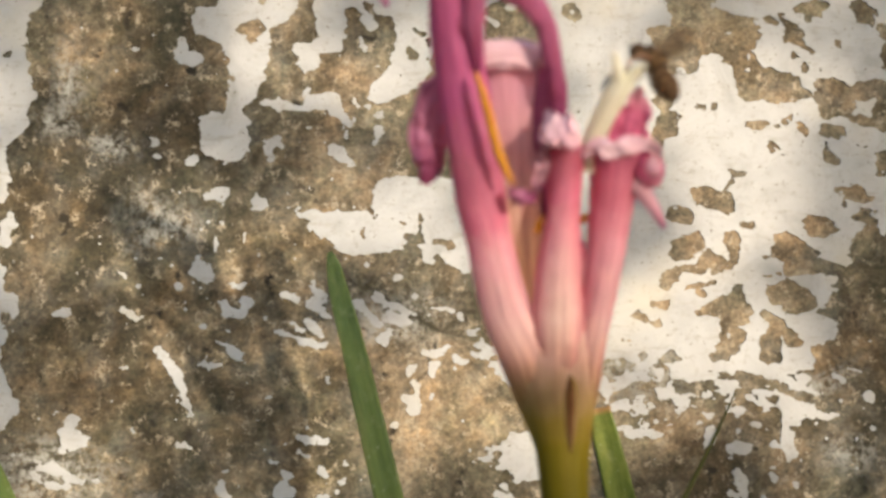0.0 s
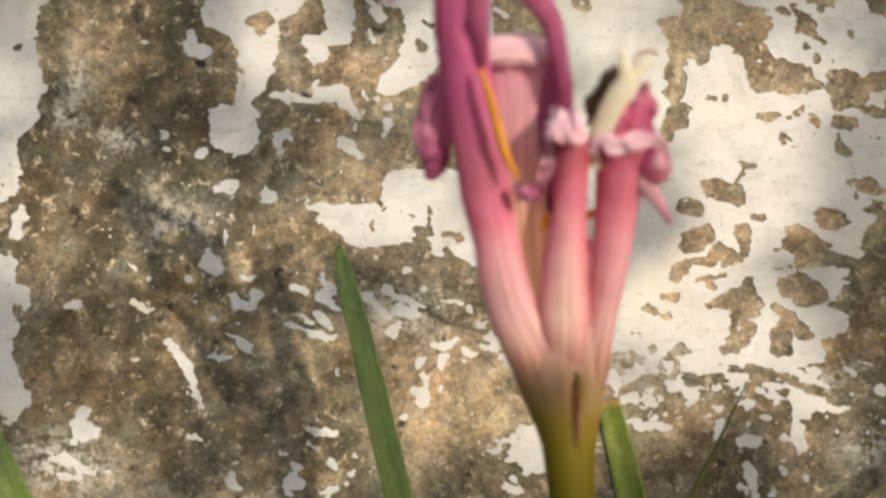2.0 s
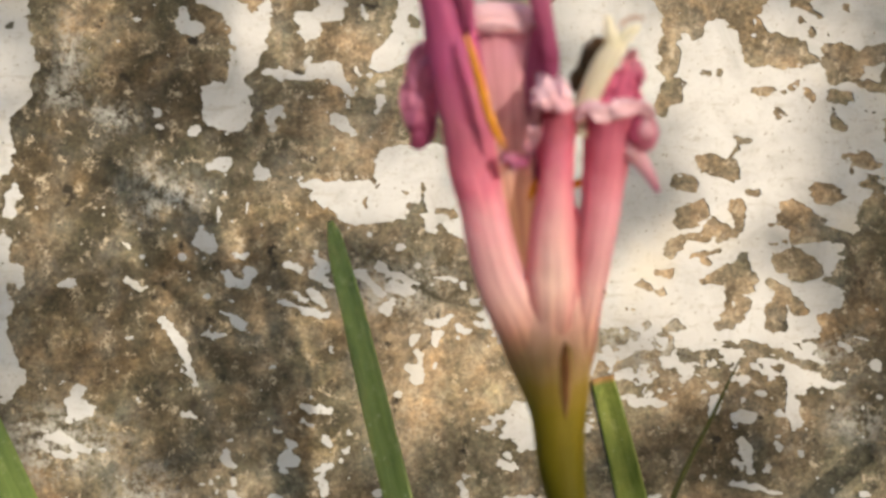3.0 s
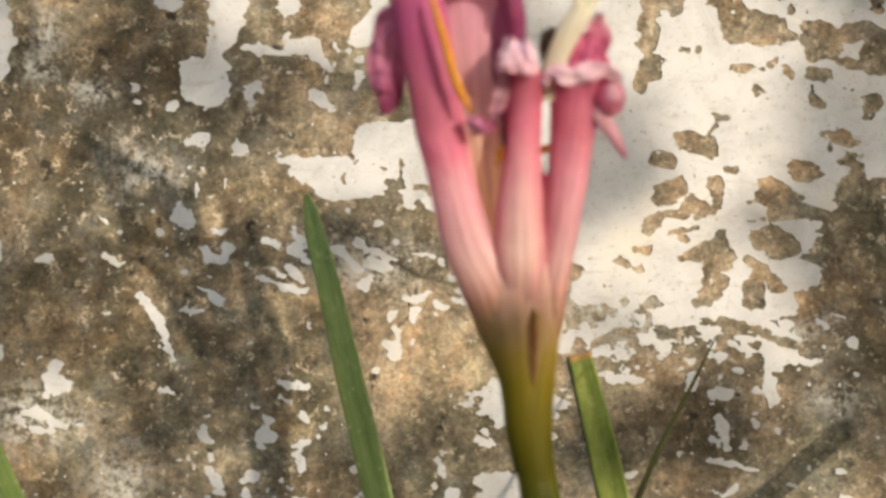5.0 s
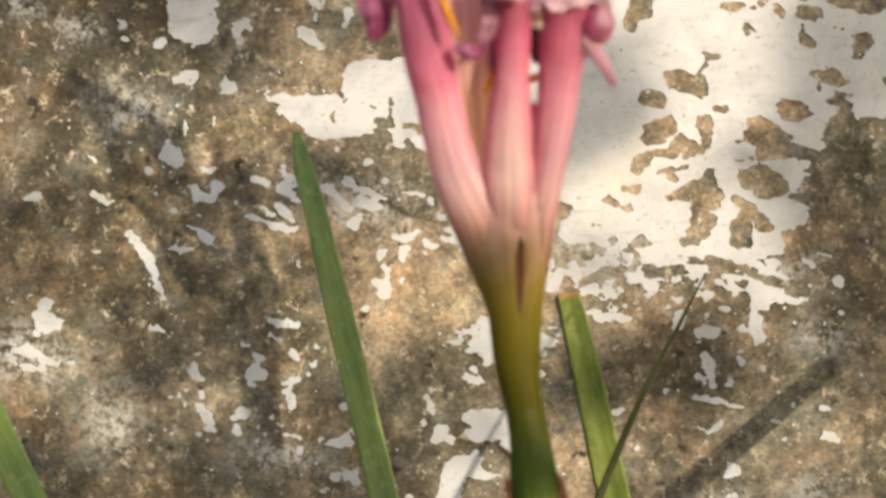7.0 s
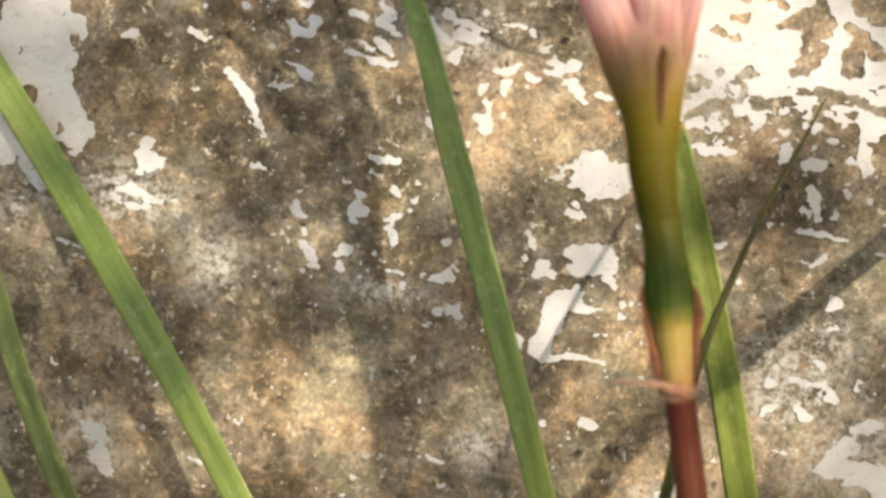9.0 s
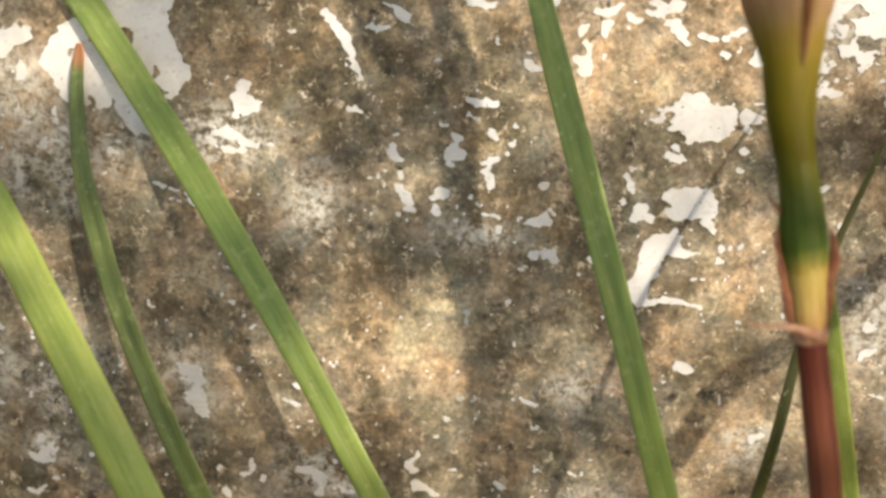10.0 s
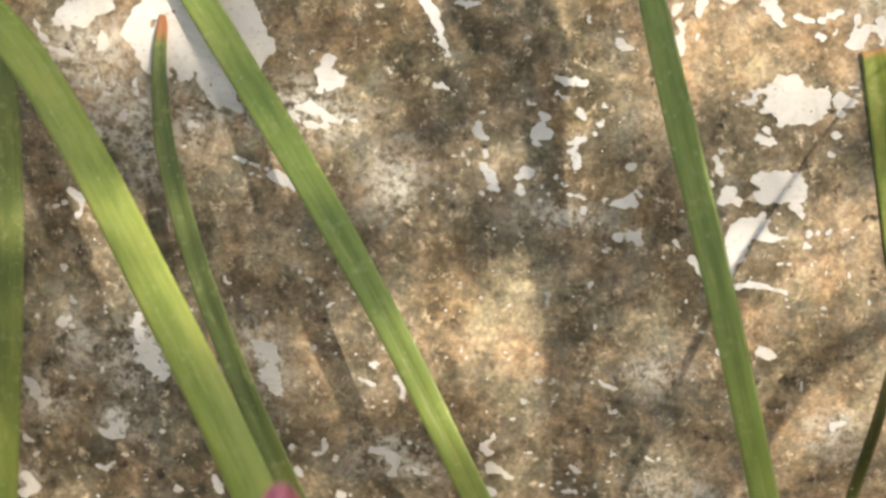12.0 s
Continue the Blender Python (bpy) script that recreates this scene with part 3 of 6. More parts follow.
gone((-0.01, 3.73, 0.21))
left((-1.97, 0.63, 0.32), (-1.81, 0.54, 0.34), (-1.64, 0.40, 0.21), (-1.42, 0.16, 0.12))
left((-1.55, 0.92, 0.12), (-1.45, 0.76, 0.20), (-1.29, 0.57, 0.18), (-0.99, 0.56, 0.26), (-0.63, 0.46, 0.13))
left((-1.18, 0.35, 0.31), (-0.95, 0.22, 0.31), (-0.74, 0.22, 0.16))
left((-1.18, 0.04, 0.18), (-1.38, -0.15, 0.24), (-1.31, -0.31, 0.12))
left((-1.71, 1.55, 0.11))
left((-0.96, 1.26, 0.14))
left((-0.59, 0.81, 0.09))
left((-0.21, 0.56, 0.12), (0.13, 0.57, 0.13), (0.27, 0.47, 0.12))
left((0.43, 0.35, 0.16))
left((-0.30, 0.35, 0.09))
left((0.41, 1.20, 0.07), (0.60, 1.15, 0.05))
left((0.68, -0.01, 0.16), (0.86, 0.06, 0.10))
left((0.91, -0.14, 0.21), (1.12, -0.43, 0.37), (0.78, -0.53, 0.12), (1.33, -0.43, 0.29))
left((-0.37, -0.46, 0.16), (-0.07, -0.49, 0.26), (0.14, -0.35, 0.12))
left((-0.09, -0.73, 0.20), (-0.13, -0.93, 0.09))
left((0.30, -0.63, 0.10), (0.46, -0.77, 0.12), (0.61, -0.68, 0.09))
left((-0.69, -0.85, 0.12), (-0.60, -0.77, 0.08))
left((-0.53, -1.22, 0.17), (-0.53, -1.45, 0.17))
left((-0.76, -1.52, 0.24), (-0.59, -1.53, 0.31), (-0.62, -1.74, 0.26))
left((-0.82, -1.48, 0.08), (-0.19, -1.45, 0.08))
left((-1.05, -2.12, 0.12), (-1.13, -2.23, 0.09), (-1.04, -2.23, 0.12), (-0.92, -2.28, 0.08))
left((-2.64, -1.14, 0.13))
left((1.34, -0.71, 0.16), (1.44, -0.92, 0.20), (1.49, -1.12, 0.17))
left((1.70, -2.41, 0.31), (1.46, -2.63, 0.26), (1.67, -2.86, 0.62), (1.96, -2.60, 0.62), (2.15, -3.12, 0.65), (1.83, -3.22, 0.34))
left((0.90, -2.92, 0.13), (0.98, -3.01, 0.12), (1.09, -2.89, 0.07))
left((1.06, -2.65, 0.09))
left((1.37, -3.06, 0.14))
left((1.31, -3.72, 0.16), (1.53, -3.77, 0.26))
left((2.89, 8.30, 5.28), (8.14, 8.28, 5.23), (10.75, 8.27, 5.20))
left((3.54, 5.11, 4.72), (6.80, 5.11, 4.69), (10.70, 5.10, 3.88))
left((4.18, 2.22, 3.91), (6.78, 2.22, 3.89), (9.11, 2.22, 3.88))
left((4.56, 0.39, 1.69), (6.12, 0.26, 1.81), (8.06, 0.14, 2.06))
left((3.91, -0.26, 0.91), (4.82, -0.21, 0.91), (6.11, -0.51, 0.65), (7.14, -0.64, 0.65), (8.31, -0.50, 0.77))
gone((1.63, 7.17, 1.32), (2.09, 7.04, 0.92), (1.30, 6.91, 0.66))
left((1.06, 7.38, 0.19), (1.25, 7.20, 0.09))
left((1.63, 7.61, 0.16))
gone((3.02, 7.50, 0.40), (3.12, 7.40, 0.34))
gone((5.78, 8.03, 1.18), (5.80, 7.49, 1.00), (5.93, 6.96, 1.10))
gone((5.40, 6.83, 0.79), (5.05, 6.94, 0.50), (5.57, 6.54, 0.81), (5.79, 6.27, 0.44))
gone((6.30, 7.03, 1.05), (6.82, 6.89, 1.02), (7.37, 6.93, 0.24))
gone((7.08, 7.20, 0.31), (7.41, 7.12, 0.18))
gone((6.71, 6.59, 0.47), (7.02, 6.27, 0.60), (7.25, 5.83, 0.83))
gone((7.07, 5.57, 0.37), (7.62, 5.73, 0.86), (8.11, 5.67, 0.60), (8.50, 5.56, 0.26))
gone((8.89, 5.48, 0.57), (8.84, 5.69, 0.34), (9.15, 5.44, 0.94), (8.99, 5.11, 0.36))
gone((9.67, 5.55, 0.52), (10.19, 5.55, 0.60), (10.44, 5.24, 1.17))
left((9.56, 5.29, 0.13), (9.86, 5.26, 0.16), (10.01, 5.34, 0.10))
gone((9.40, 5.05, 0.21), (9.79, 4.95, 0.18), (10.18, 4.87, 0.21))
gone((7.66, 7.30, 0.21), (7.76, 7.16, 0.14))
gone((7.92, 7.34, 0.12), (8.04, 7.22, 0.12), (8.13, 6.98, 0.39), (8.28, 6.88, 0.34), (8.43, 6.64, 0.12), (8.64, 6.51, 0.13))
gone((7.99, 6.80, 0.16))
gone((8.16, 6.47, 0.20))
gone((8.42, 6.16, 0.16))
gone((7.65, 6.71, 0.08), (7.78, 6.72, 0.08))
gone((9.19, 6.70, 0.09))
gone((9.83, 6.11, 0.13))
gone((9.55, 6.19, 0.05))
gone((8.29, 7.51, 0.26), (8.65, 7.57, 0.39), (8.52, 7.42, 0.23), (8.86, 7.62, 0.18))
gone((9.70, 7.64, 0.34), (9.82, 7.42, 0.47), (9.95, 7.22, 0.23))
gone((10.21, 7.08, 0.31), (10.40, 6.95, 0.39))
gone((10.33, 6.55, 0.31), (10.41, 6.22, 0.31))
gone((7.11, 4.81, 0.07), (7.30, 4.79, 0.12), (7.40, 4.84, 0.14))
gone((5.97, 5.27, 0.08), (6.10, 5.25, 0.08))
gone((6.31, 5.24, 0.07))
gone((5.52, 5.00, 0.07))
gone((7.73, 4.78, 0.08))
gone((7.95, 4.91, 0.07), (8.18, 5.07, 0.07))
gone((8.34, 4.83, 0.21), (8.39, 4.67, 0.12), (8.49, 4.86, 0.10))
gone((8.83, 4.73, 0.23), (9.08, 4.62, 0.26), (9.30, 4.65, 0.17))
gone((8.92, 4.38, 0.17), (8.98, 4.12, 0.26), (9.15, 4.02, 0.17))
gone((7.59, 4.32, 0.21), (7.67, 4.23, 0.12), (7.84, 4.16, 0.04), (7.99, 4.11, 0.06))
gone((9.63, 4.32, 0.09), (9.85, 4.29, 0.12))
gone((9.98, 4.16, 0.16), (10.23, 4.03, 0.52))
gone((5.13, 4.91, 0.26), (5.29, 4.77, 0.31), (5.08, 4.64, 0.16))
gone((5.80, 3.42, 0.08), (5.96, 3.25, 0.31), (6.27, 3.11, 0.42), (6.55, 2.98, 0.42), (6.68, 3.16, 0.18), (6.58, 2.80, 0.18))
gone((6.74, 3.79, 0.07), (6.79, 3.64, 0.17), (7.03, 3.67, 0.13))
gone((6.77, 3.50, 0.16), (6.61, 3.35, 0.13))
gone((5.35, 2.74, 0.23), (5.51, 2.74, 0.44), (5.68, 2.66, 0.29))
gone((6.93, 2.52, 0.12), (7.06, 2.52, 0.06), (7.19, 2.52, 0.14))
gone((5.58, 1.96, 0.55), (5.90, 2.06, 0.47), (5.43, 1.83, 0.31))
gone((6.19, 1.76, 0.44), (6.46, 1.59, 0.31), (6.00, 1.57, 0.23))
gone((6.74, 2.12, 0.47), (6.76, 1.83, 0.36))
gone((5.19, 1.13, 0.23), (5.35, 1.33, 0.31), (5.61, 1.51, 0.21), (6.05, 1.42, 0.13))
gone((6.28, 1.41, 0.21), (6.67, 1.54, 0.05))
gone((5.47, 0.89, 0.04), (5.86, 1.04, 0.04), (6.31, 1.20, 0.04))
gone((5.99, 0.94, 0.17))
gone((4.95, 0.68, 0.05), (5.19, 0.68, 0.19))
gone((4.20, 0.32, 0.05), (4.56, 0.42, 0.22), (4.76, 0.33, 0.16), (5.00, 0.24, 0.19))
gone((5.92, 0.49, 0.10), (6.22, 0.54, 0.26), (6.57, 0.59, 0.54), (6.90, 0.68, 0.47))
gone((6.90, 1.05, 0.23), (7.05, 0.49, 0.36), (6.64, 0.24, 0.49))
gone((7.39, 0.53, 0.10), (7.52, 0.40, 0.21), (7.70, 0.24, 0.39))
gone((7.89, 2.01, 0.57), (7.75, 1.88, 0.31), (8.14, 1.83, 0.67), (8.48, 1.68, 0.57), (8.10, 1.57, 0.52))
gone((7.46, 1.74, 0.05), (7.66, 1.80, 0.13))
gone((7.45, 1.36, 0.05), (7.81, 1.36, 0.05))
gone((8.72, 1.57, 0.47), (9.00, 1.52, 0.44), (9.26, 1.39, 0.39))
gone((8.57, 2.46, 0.47), (8.88, 2.42, 0.44), (9.17, 2.38, 0.13))
gone((8.06, 0.92, 0.70), (7.70, 0.92, 0.44), (8.32, 0.79, 0.57), (8.09, 0.63, 0.44))
gone((9.88, 2.10, 0.72), (9.62, 1.86, 0.46), (10.03, 1.32, 1.55), (9.38, 1.03, 0.77), (9.19, 0.56, 0.64), (9.86, 0.41, 1.54), (10.52, 1.58, 1.55))
gone((8.70, 0.49, 0.08), (8.96, 0.46, 0.26))
gone((9.64, 3.23, 0.49), (9.38, 3.30, 0.21), (9.09, 3.35, 0.12), (9.92, 3.14, 0.23))
gone((9.31, 2.96, 0.19))
gone((9.76, 2.75, 0.44), (9.56, 2.67, 0.18), (9.89, 2.54, 0.23), (10.02, 2.85, 0.06))
gone((10.16, 3.73, 0.23))
left((8.67, 1.99, 0.16), (8.95, 1.89, 0.21), (9.24, 1.77, 0.18), (9.41, 1.68, 0.09))
gone((6.63, -0.12, 0.52), (6.53, -0.41, 0.36), (6.79, -0.02, 0.47), (6.27, -0.59, 0.21))
gone((7.51, -0.12, 0.44), (7.58, -0.48, 0.46), (7.69, 0.11, 0.44))
gone((8.08, -0.14, 0.39), (7.90, 0.04, 0.21))
gone((8.64, -0.40, 0.33), (8.95, -0.63, 0.77), (9.60, -0.37, 1.16), (10.11, -0.63, 1.54), (9.33, -1.40, 1.54), (10.08, -2.17, 1.79), (8.71, -1.20, 0.51))
gone((4.24, -0.85, 0.44), (3.93, -0.78, 0.26), (4.48, -0.97, 0.23))
gone((5.27, -0.52, 0.34), (5.10, -0.62, 0.18), (5.49, -0.65, 0.16))
gone((4.10, -0.14, 0.08), (4.33, -0.17, 0.06))
gone((4.66, -0.49, 0.17))
gone((3.65, -1.24, 0.34), (3.78, -1.43, 0.26))
left((3.93, -1.30, 0.23), (4.17, -1.17, 0.34), (4.56, -0.93, 0.34), (4.82, -0.75, 0.34))
left((4.20, -1.56, 0.21), (4.06, -1.71, 0.13), (4.58, -1.78, 0.12), (4.81, -1.70, 0.09))
left((4.16, -1.97, 0.16), (4.14, -2.15, 0.18), (4.68, -2.25, 0.23), (5.04, -2.35, 0.10))
left((4.39, -2.25, 0.23))
left((5.01, -1.30, 0.13), (5.33, -1.40, 0.16), (5.65, -1.63, 0.16), (6.00, -1.77, 0.10))
left((5.40, -0.84, 0.28), (5.98, -0.93, 0.28), (6.37, -1.06, 0.28), (6.62, -1.25, 0.31), (6.72, -1.44, 0.13))
left((5.07, -1.04, 0.16), (5.10, -0.91, 0.12))
left((5.04, -1.88, 0.12), (5.01, -1.68, 0.09))
left((6.24, -1.87, 0.18), (6.35, -1.82, 0.12))
left((6.24, -2.30, 0.15), (6.19, -2.50, 0.15), (6.07, -2.58, 0.06))
left((6.82, -1.29, 0.09), (7.33, -1.37, 0.14), (7.85, -1.41, 0.09))
left((7.11, -1.48, 0.15), (7.39, -1.62, 0.15), (7.60, -1.75, 0.15), (7.94, -1.54, 0.18))
left((6.76, -0.77, 0.28), (7.40, -0.90, 0.13), (7.79, -1.05, 0.15), (8.04, -1.18, 0.26), (8.45, -1.31, 0.21), (8.71, -1.48, 0.09))
left((8.30, -1.02, 0.33))
left((7.97, -1.77, 0.36), (8.19, -1.83, 0.36), (7.90, -2.12, 0.23), (7.95, -2.44, 0.28), (8.04, -2.70, 0.18), (7.97, -2.89, 0.12))
left((8.42, -1.72, 0.23), (8.60, -1.95, 0.08))
left((8.76, -1.83, 0.26), (8.93, -1.86, 0.18), (9.09, -1.82, 0.08))
left((8.64, -1.99, 0.12))
left((9.76, -1.43, 0.15), (9.85, -1.50, 0.09))
left((9.87, -2.17, 0.09))
left((6.71, -2.71, 0.28), (7.00, -2.60, 0.23), (6.87, -2.76, 0.21))
left((7.19, -2.55, 0.08), (6.59, -2.76, 0.09))
left((7.64, -2.53, 0.17))
left((6.87, -2.16, 0.08))
left((7.26, -2.14, 0.09))
left((7.48, -2.17, 0.06))
left((6.83, -1.75, 0.10))
left((9.05, -0.94, 0.18), (9.20, -1.04, 0.14))
left((9.33, -0.82, 0.08), (9.65, -0.89, 0.06))
left((4.55, -3.14, 0.09))
left((-3.07, -2.18, 0.11))
left((-3.29, -2.43, 0.15), (-3.05, -2.51, 0.11), (-2.78, -2.52, 0.11), (-2.66, -2.54, 0.08))
left((-3.27, -2.76, 0.07), (-3.14, -2.84, 0.09), (-3.03, -2.84, 0.05))
left((-3.57, -2.62, 0.08))
left((-3.91, -3.06, 0.08), (-3.82, -3.03, 0.07))
left((-3.71, -3.17, 0.07), (-3.54, -3.30, 0.17), (-3.58, -3.50, 0.19))
left((-3.66, -3.67, 0.29), (-3.45, -3.71, 0.24))
left((-3.72, -3.91, 0.09))
left((-2.82, -3.18, 0.13), (-2.72, -3.23, 0.17), (-2.69, -3.35, 0.12))
left((-2.32, -3.48, 0.15), (-2.19, -3.38, 0.07))
left((-2.35, -3.68, 0.07))
left((-2.98, -3.95, 0.16), (-2.78, -3.84, 0.21), (-2.61, -3.80, 0.12), (-2.91, -4.06, 0.15))
left((-2.83, -4.18, 0.16), (-2.77, -4.34, 0.21), (-2.80, -4.52, 0.09))
left((-4.31, -2.66, 0.07))
left((-5.12, -3.41, 0.07), (-5.10, -3.62, 0.17), (-4.95, -3.82, 0.15), (-4.81, -3.84, 0.08))
left((-4.91, -4.15, 0.20), (-4.90, -4.28, 0.20))
left((-4.98, -4.48, 0.16), (-4.86, -4.62, 0.21), (-4.78, -4.81, 0.24), (-4.68, -4.96, 0.21), (-4.58, -5.02, 0.11))
left((-5.30, -4.47, 0.09))
left((-4.11, -4.68, 0.12), (-3.92, -4.60, 0.19), (-3.77, -4.52, 0.08), (-3.84, -4.73, 0.08))
left((-4.07, -4.96, 0.17), (-3.99, -5.06, 0.16))
left((-3.25, -4.71, 0.15), (-3.05, -4.83, 0.13), (-2.91, -4.89, 0.07))
left((-2.88, -5.12, 0.07), (-2.59, -5.18, 0.09), (-2.47, -5.22, 0.05))
left((-2.56, -5.47, 0.17))
left((-1.52, -4.45, 0.20))
left((-1.98, -5.34, 0.08), (-1.66, -5.30, 0.24), (-1.47, -5.17, 0.26))
left((-1.37, -5.01, 0.16), (-1.29, -5.11, 0.13))
left((0.41, -4.21, 0.13), (0.46, -4.39, 0.16), (0.54, -4.53, 0.09))
left((0.31, -4.78, 0.09))
left((0.67, -4.91, 0.13), (0.64, -5.17, 0.21), (0.83, -5.15, 0.12), (1.04, -5.19, 0.07))
left((0.50, -4.04, 0.09))
left((1.12, -2.67, 0.08))
left((1.03, -2.97, 0.17), (1.13, -2.95, 0.09))
left((6.79, -3.18, 0.15), (6.87, -3.33, 0.28), (6.92, -3.56, 0.20), (6.98, -3.82, 0.15))
left((6.64, -3.64, 0.10), (6.75, -3.73, 0.15))
left((7.43, -3.82, 0.20), (7.28, -3.83, 0.09))
left((6.59, -4.14, 0.14), (6.98, -4.24, 0.10), (7.35, -4.30, 0.10), (7.68, -4.39, 0.09), (7.81, -4.41, 0.05))
left((5.90, -4.00, 0.10))
left((6.17, -4.01, 0.06))
left((5.97, -3.61, 0.06))
left((6.56, -4.70, 0.05), (6.69, -4.85, 0.08), (6.91, -4.91, 0.10), (7.11, -4.89, 0.09), (7.22, -4.66, 0.05))
left((4.72, -4.44, 0.09), (4.86, -4.49, 0.09))
left((5.20, -5.29, 0.10))
left((7.61, -3.20, 0.11), (7.68, -3.33, 0.09))
left((9.49, -4.39, 0.16), (9.63, -4.37, 0.11))
left((9.53, -4.87, 0.16), (9.66, -5.00, 0.32), (9.80, -5.07, 0.15))
left((9.48, -5.09, 0.14))
left((6.72, -5.46, 0.08))
left((9.76, -1.42, 0.16))
left((-10.98, 0.96, 1.61), (-11.23, 0.32, 1.76), (-11.06, -0.33, 1.55), (-10.85, -1.25, 1.64), (-10.43, -1.57, 0.82))
left((-11.51, -0.85, 1.91), (-11.71, -1.78, 1.10), (-11.47, -2.31, 0.61), (-11.23, -2.85, 0.55))
gone((-11.30, -0.85, 0.35), (-11.46, -1.12, 0.22))
gone((-9.99, -0.01, 0.35), (-10.00, -0.60, 0.59))
gone((-10.63, -1.71, 0.22), (-10.70, -1.85, 0.14))
gone((-11.09, -0.66, 0.10))
gone((-10.98, -1.18, 0.11))
gone((-11.45, 0.06, 0.08))
left((1.62, -2.44, 0.28), (1.98, -2.38, 0.17))
left((1.60, -2.78, 0.41), (1.86, -2.98, 0.60), (2.25, -2.87, 0.57), (2.53, -2.87, 0.52))
left((2.45, -3.21, 0.31), (2.03, -3.34, 0.23))
left((1.15, -2.95, 0.14), (1.03, -2.92, 0.08))
left((1.41, -3.04, 0.18))
left((1.21, -2.65, 0.08))
left((1.48, -3.54, 0.12), (1.67, -3.74, 0.14), (1.88, -3.92, 0.12))
left((1.33, -3.74, 0.08), (1.62, -3.76, 0.10))
left((1.40, -4.67, 0.37), (1.76, -4.72, 0.50), (2.16, -4.69, 0.47), (2.24, -4.93, 0.47), (1.90, -5.03, 0.47), (1.44, -5.07, 0.34))
left((2.24, -5.25, 0.26), (2.43, -5.46, 0.13))
left((0.78, -4.91, 0.18), (0.74, -5.11, 0.16), (1.01, -5.27, 0.08))
left((0.65, -5.23, 0.16))
left((1.49, -5.59, 0.34), (1.74, -5.63, 0.09))
left((1.25, -5.74, 0.42), (0.99, -6.11, 0.56), (0.80, -6.59, 0.56), (0.67, -7.00, 0.53), (0.74, -7.22, 0.29))
left((1.52, -5.94, 0.32), (1.81, -6.04, 0.21), (2.13, -6.02, 0.08))
left((0.94, -7.23, 0.16), (1.40, -7.17, 0.12), (1.81, -7.24, 0.08), (2.15, -7.29, 0.08))
left((2.65, -6.21, 0.13), (2.50, -6.17, 0.08))
left((1.79, -8.75, 0.20), (1.91, -8.88, 0.12))
left((0.75, -8.81, 0.12))
left((7.42, -5.78, 0.21), (7.43, -5.94, 0.18), (7.55, -5.86, 0.13))
left((6.90, -5.57, 0.08), (6.96, -5.79, 0.06))
left((7.56, -6.42, 0.09), (7.35, -6.46, 0.05))
left((7.21, -7.27, 0.23))
left((5.30, -7.39, 0.12))
left((6.03, -7.53, 0.16), (5.97, -7.77, 0.16), (6.20, -7.63, 0.13))
left((6.53, -7.68, 0.12), (6.95, -7.75, 0.22), (7.30, -7.75, 0.26), (7.51, -8.02, 0.23), (7.64, -8.20, 0.13))
left((7.22, -7.96, 0.16))
left((8.07, -7.71, 0.09), (8.00, -7.99, 0.12), (8.15, -8.09, 0.08))
left((6.00, -8.40, 0.16), (6.13, -8.31, 0.12), (6.28, -8.23, 0.09))
left((6.73, -8.28, 0.13), (6.85, -8.44, 0.26), (6.99, -8.58, 0.13))
left((6.19, -9.40, 0.09), (6.45, -9.42, 0.09))
left((6.77, -9.41, 0.09))
left((6.10, -9.22, 0.08))
left((8.18, -8.91, 0.34), (8.56, -8.76, 0.34))
left((7.97, -9.26, 0.47), (7.59, -9.54, 0.47), (7.34, -9.82, 0.34), (7.98, -9.95, 0.60), (8.64, -10.01, 0.60), (8.92, -10.36, 0.79))
gone((8.32, -9.11, 0.26), (8.54, -9.19, 0.21))
gone((8.01, -9.39, 0.08))
gone((7.70, -10.13, 0.07), (7.85, -10.10, 0.05))
left((-15.05, -1.23, 0.27), (-14.60, -1.08, 0.60), (-14.12, -0.94, 0.49), (-13.80, -0.81, 0.33))
left((-14.79, -1.36, 0.19))
left((-15.58, -1.31, 0.10), (-15.24, -1.86, 0.11), (-14.80, -1.96, 0.12))
left((-13.90, -1.56, 0.22), (-13.99, -1.74, 0.25))
left((-12.86, -0.94, 0.49), (-13.13, -1.52, 0.63), (-12.84, -1.78, 0.76), (-12.59, -2.17, 0.68))
left((-12.32, -1.52, 0.95), (-12.10, -2.03, 0.60), (-11.98, -2.42, 0.35), (-12.14, -1.13, 0.67), (-12.49, -0.88, 0.81))
left((-11.88, -1.51, 0.54))
gone((-12.25, -1.00, 0.05))
left((-11.53, -2.09, 0.19), (-11.27, -2.35, 0.32), (-11.01, -2.67, 0.38), (-10.96, -3.09, 0.35), (-10.76, -3.26, 0.16))
left((-10.82, -0.99, 0.59), (-10.56, -1.37, 0.59), (-10.31, -1.69, 0.45), (-10.13, -1.91, 0.24))
left((-10.04, -1.71, 0.16))
left((-13.58, -3.44, 0.17), (-13.26, -3.37, 0.11))
left((-10.89, -4.37, 0.08), (-10.52, -4.46, 0.12), (-10.29, -4.56, 0.08))
left((-10.53, -4.73, 0.08), (-10.23, -4.82, 0.05))
left((-9.88, -4.79, 0.30), (-9.65, -4.92, 0.30), (-9.44, -5.05, 0.10))
left((-10.09, -4.65, 0.11))
left((-11.93, -3.64, 0.11), (-11.74, -3.68, 0.08))
left((-12.10, -4.18, 0.11))
left((-14.93, -5.29, 0.17), (-14.74, -5.44, 0.17), (-14.70, -5.66, 0.14), (-14.85, -5.93, 0.11))
left((-15.38, -5.66, 0.07), (-15.08, -5.61, 0.07))
left((-15.85, -5.19, 0.10))
left((-15.31, -7.26, 0.13))
left((-15.07, -8.02, 0.12))
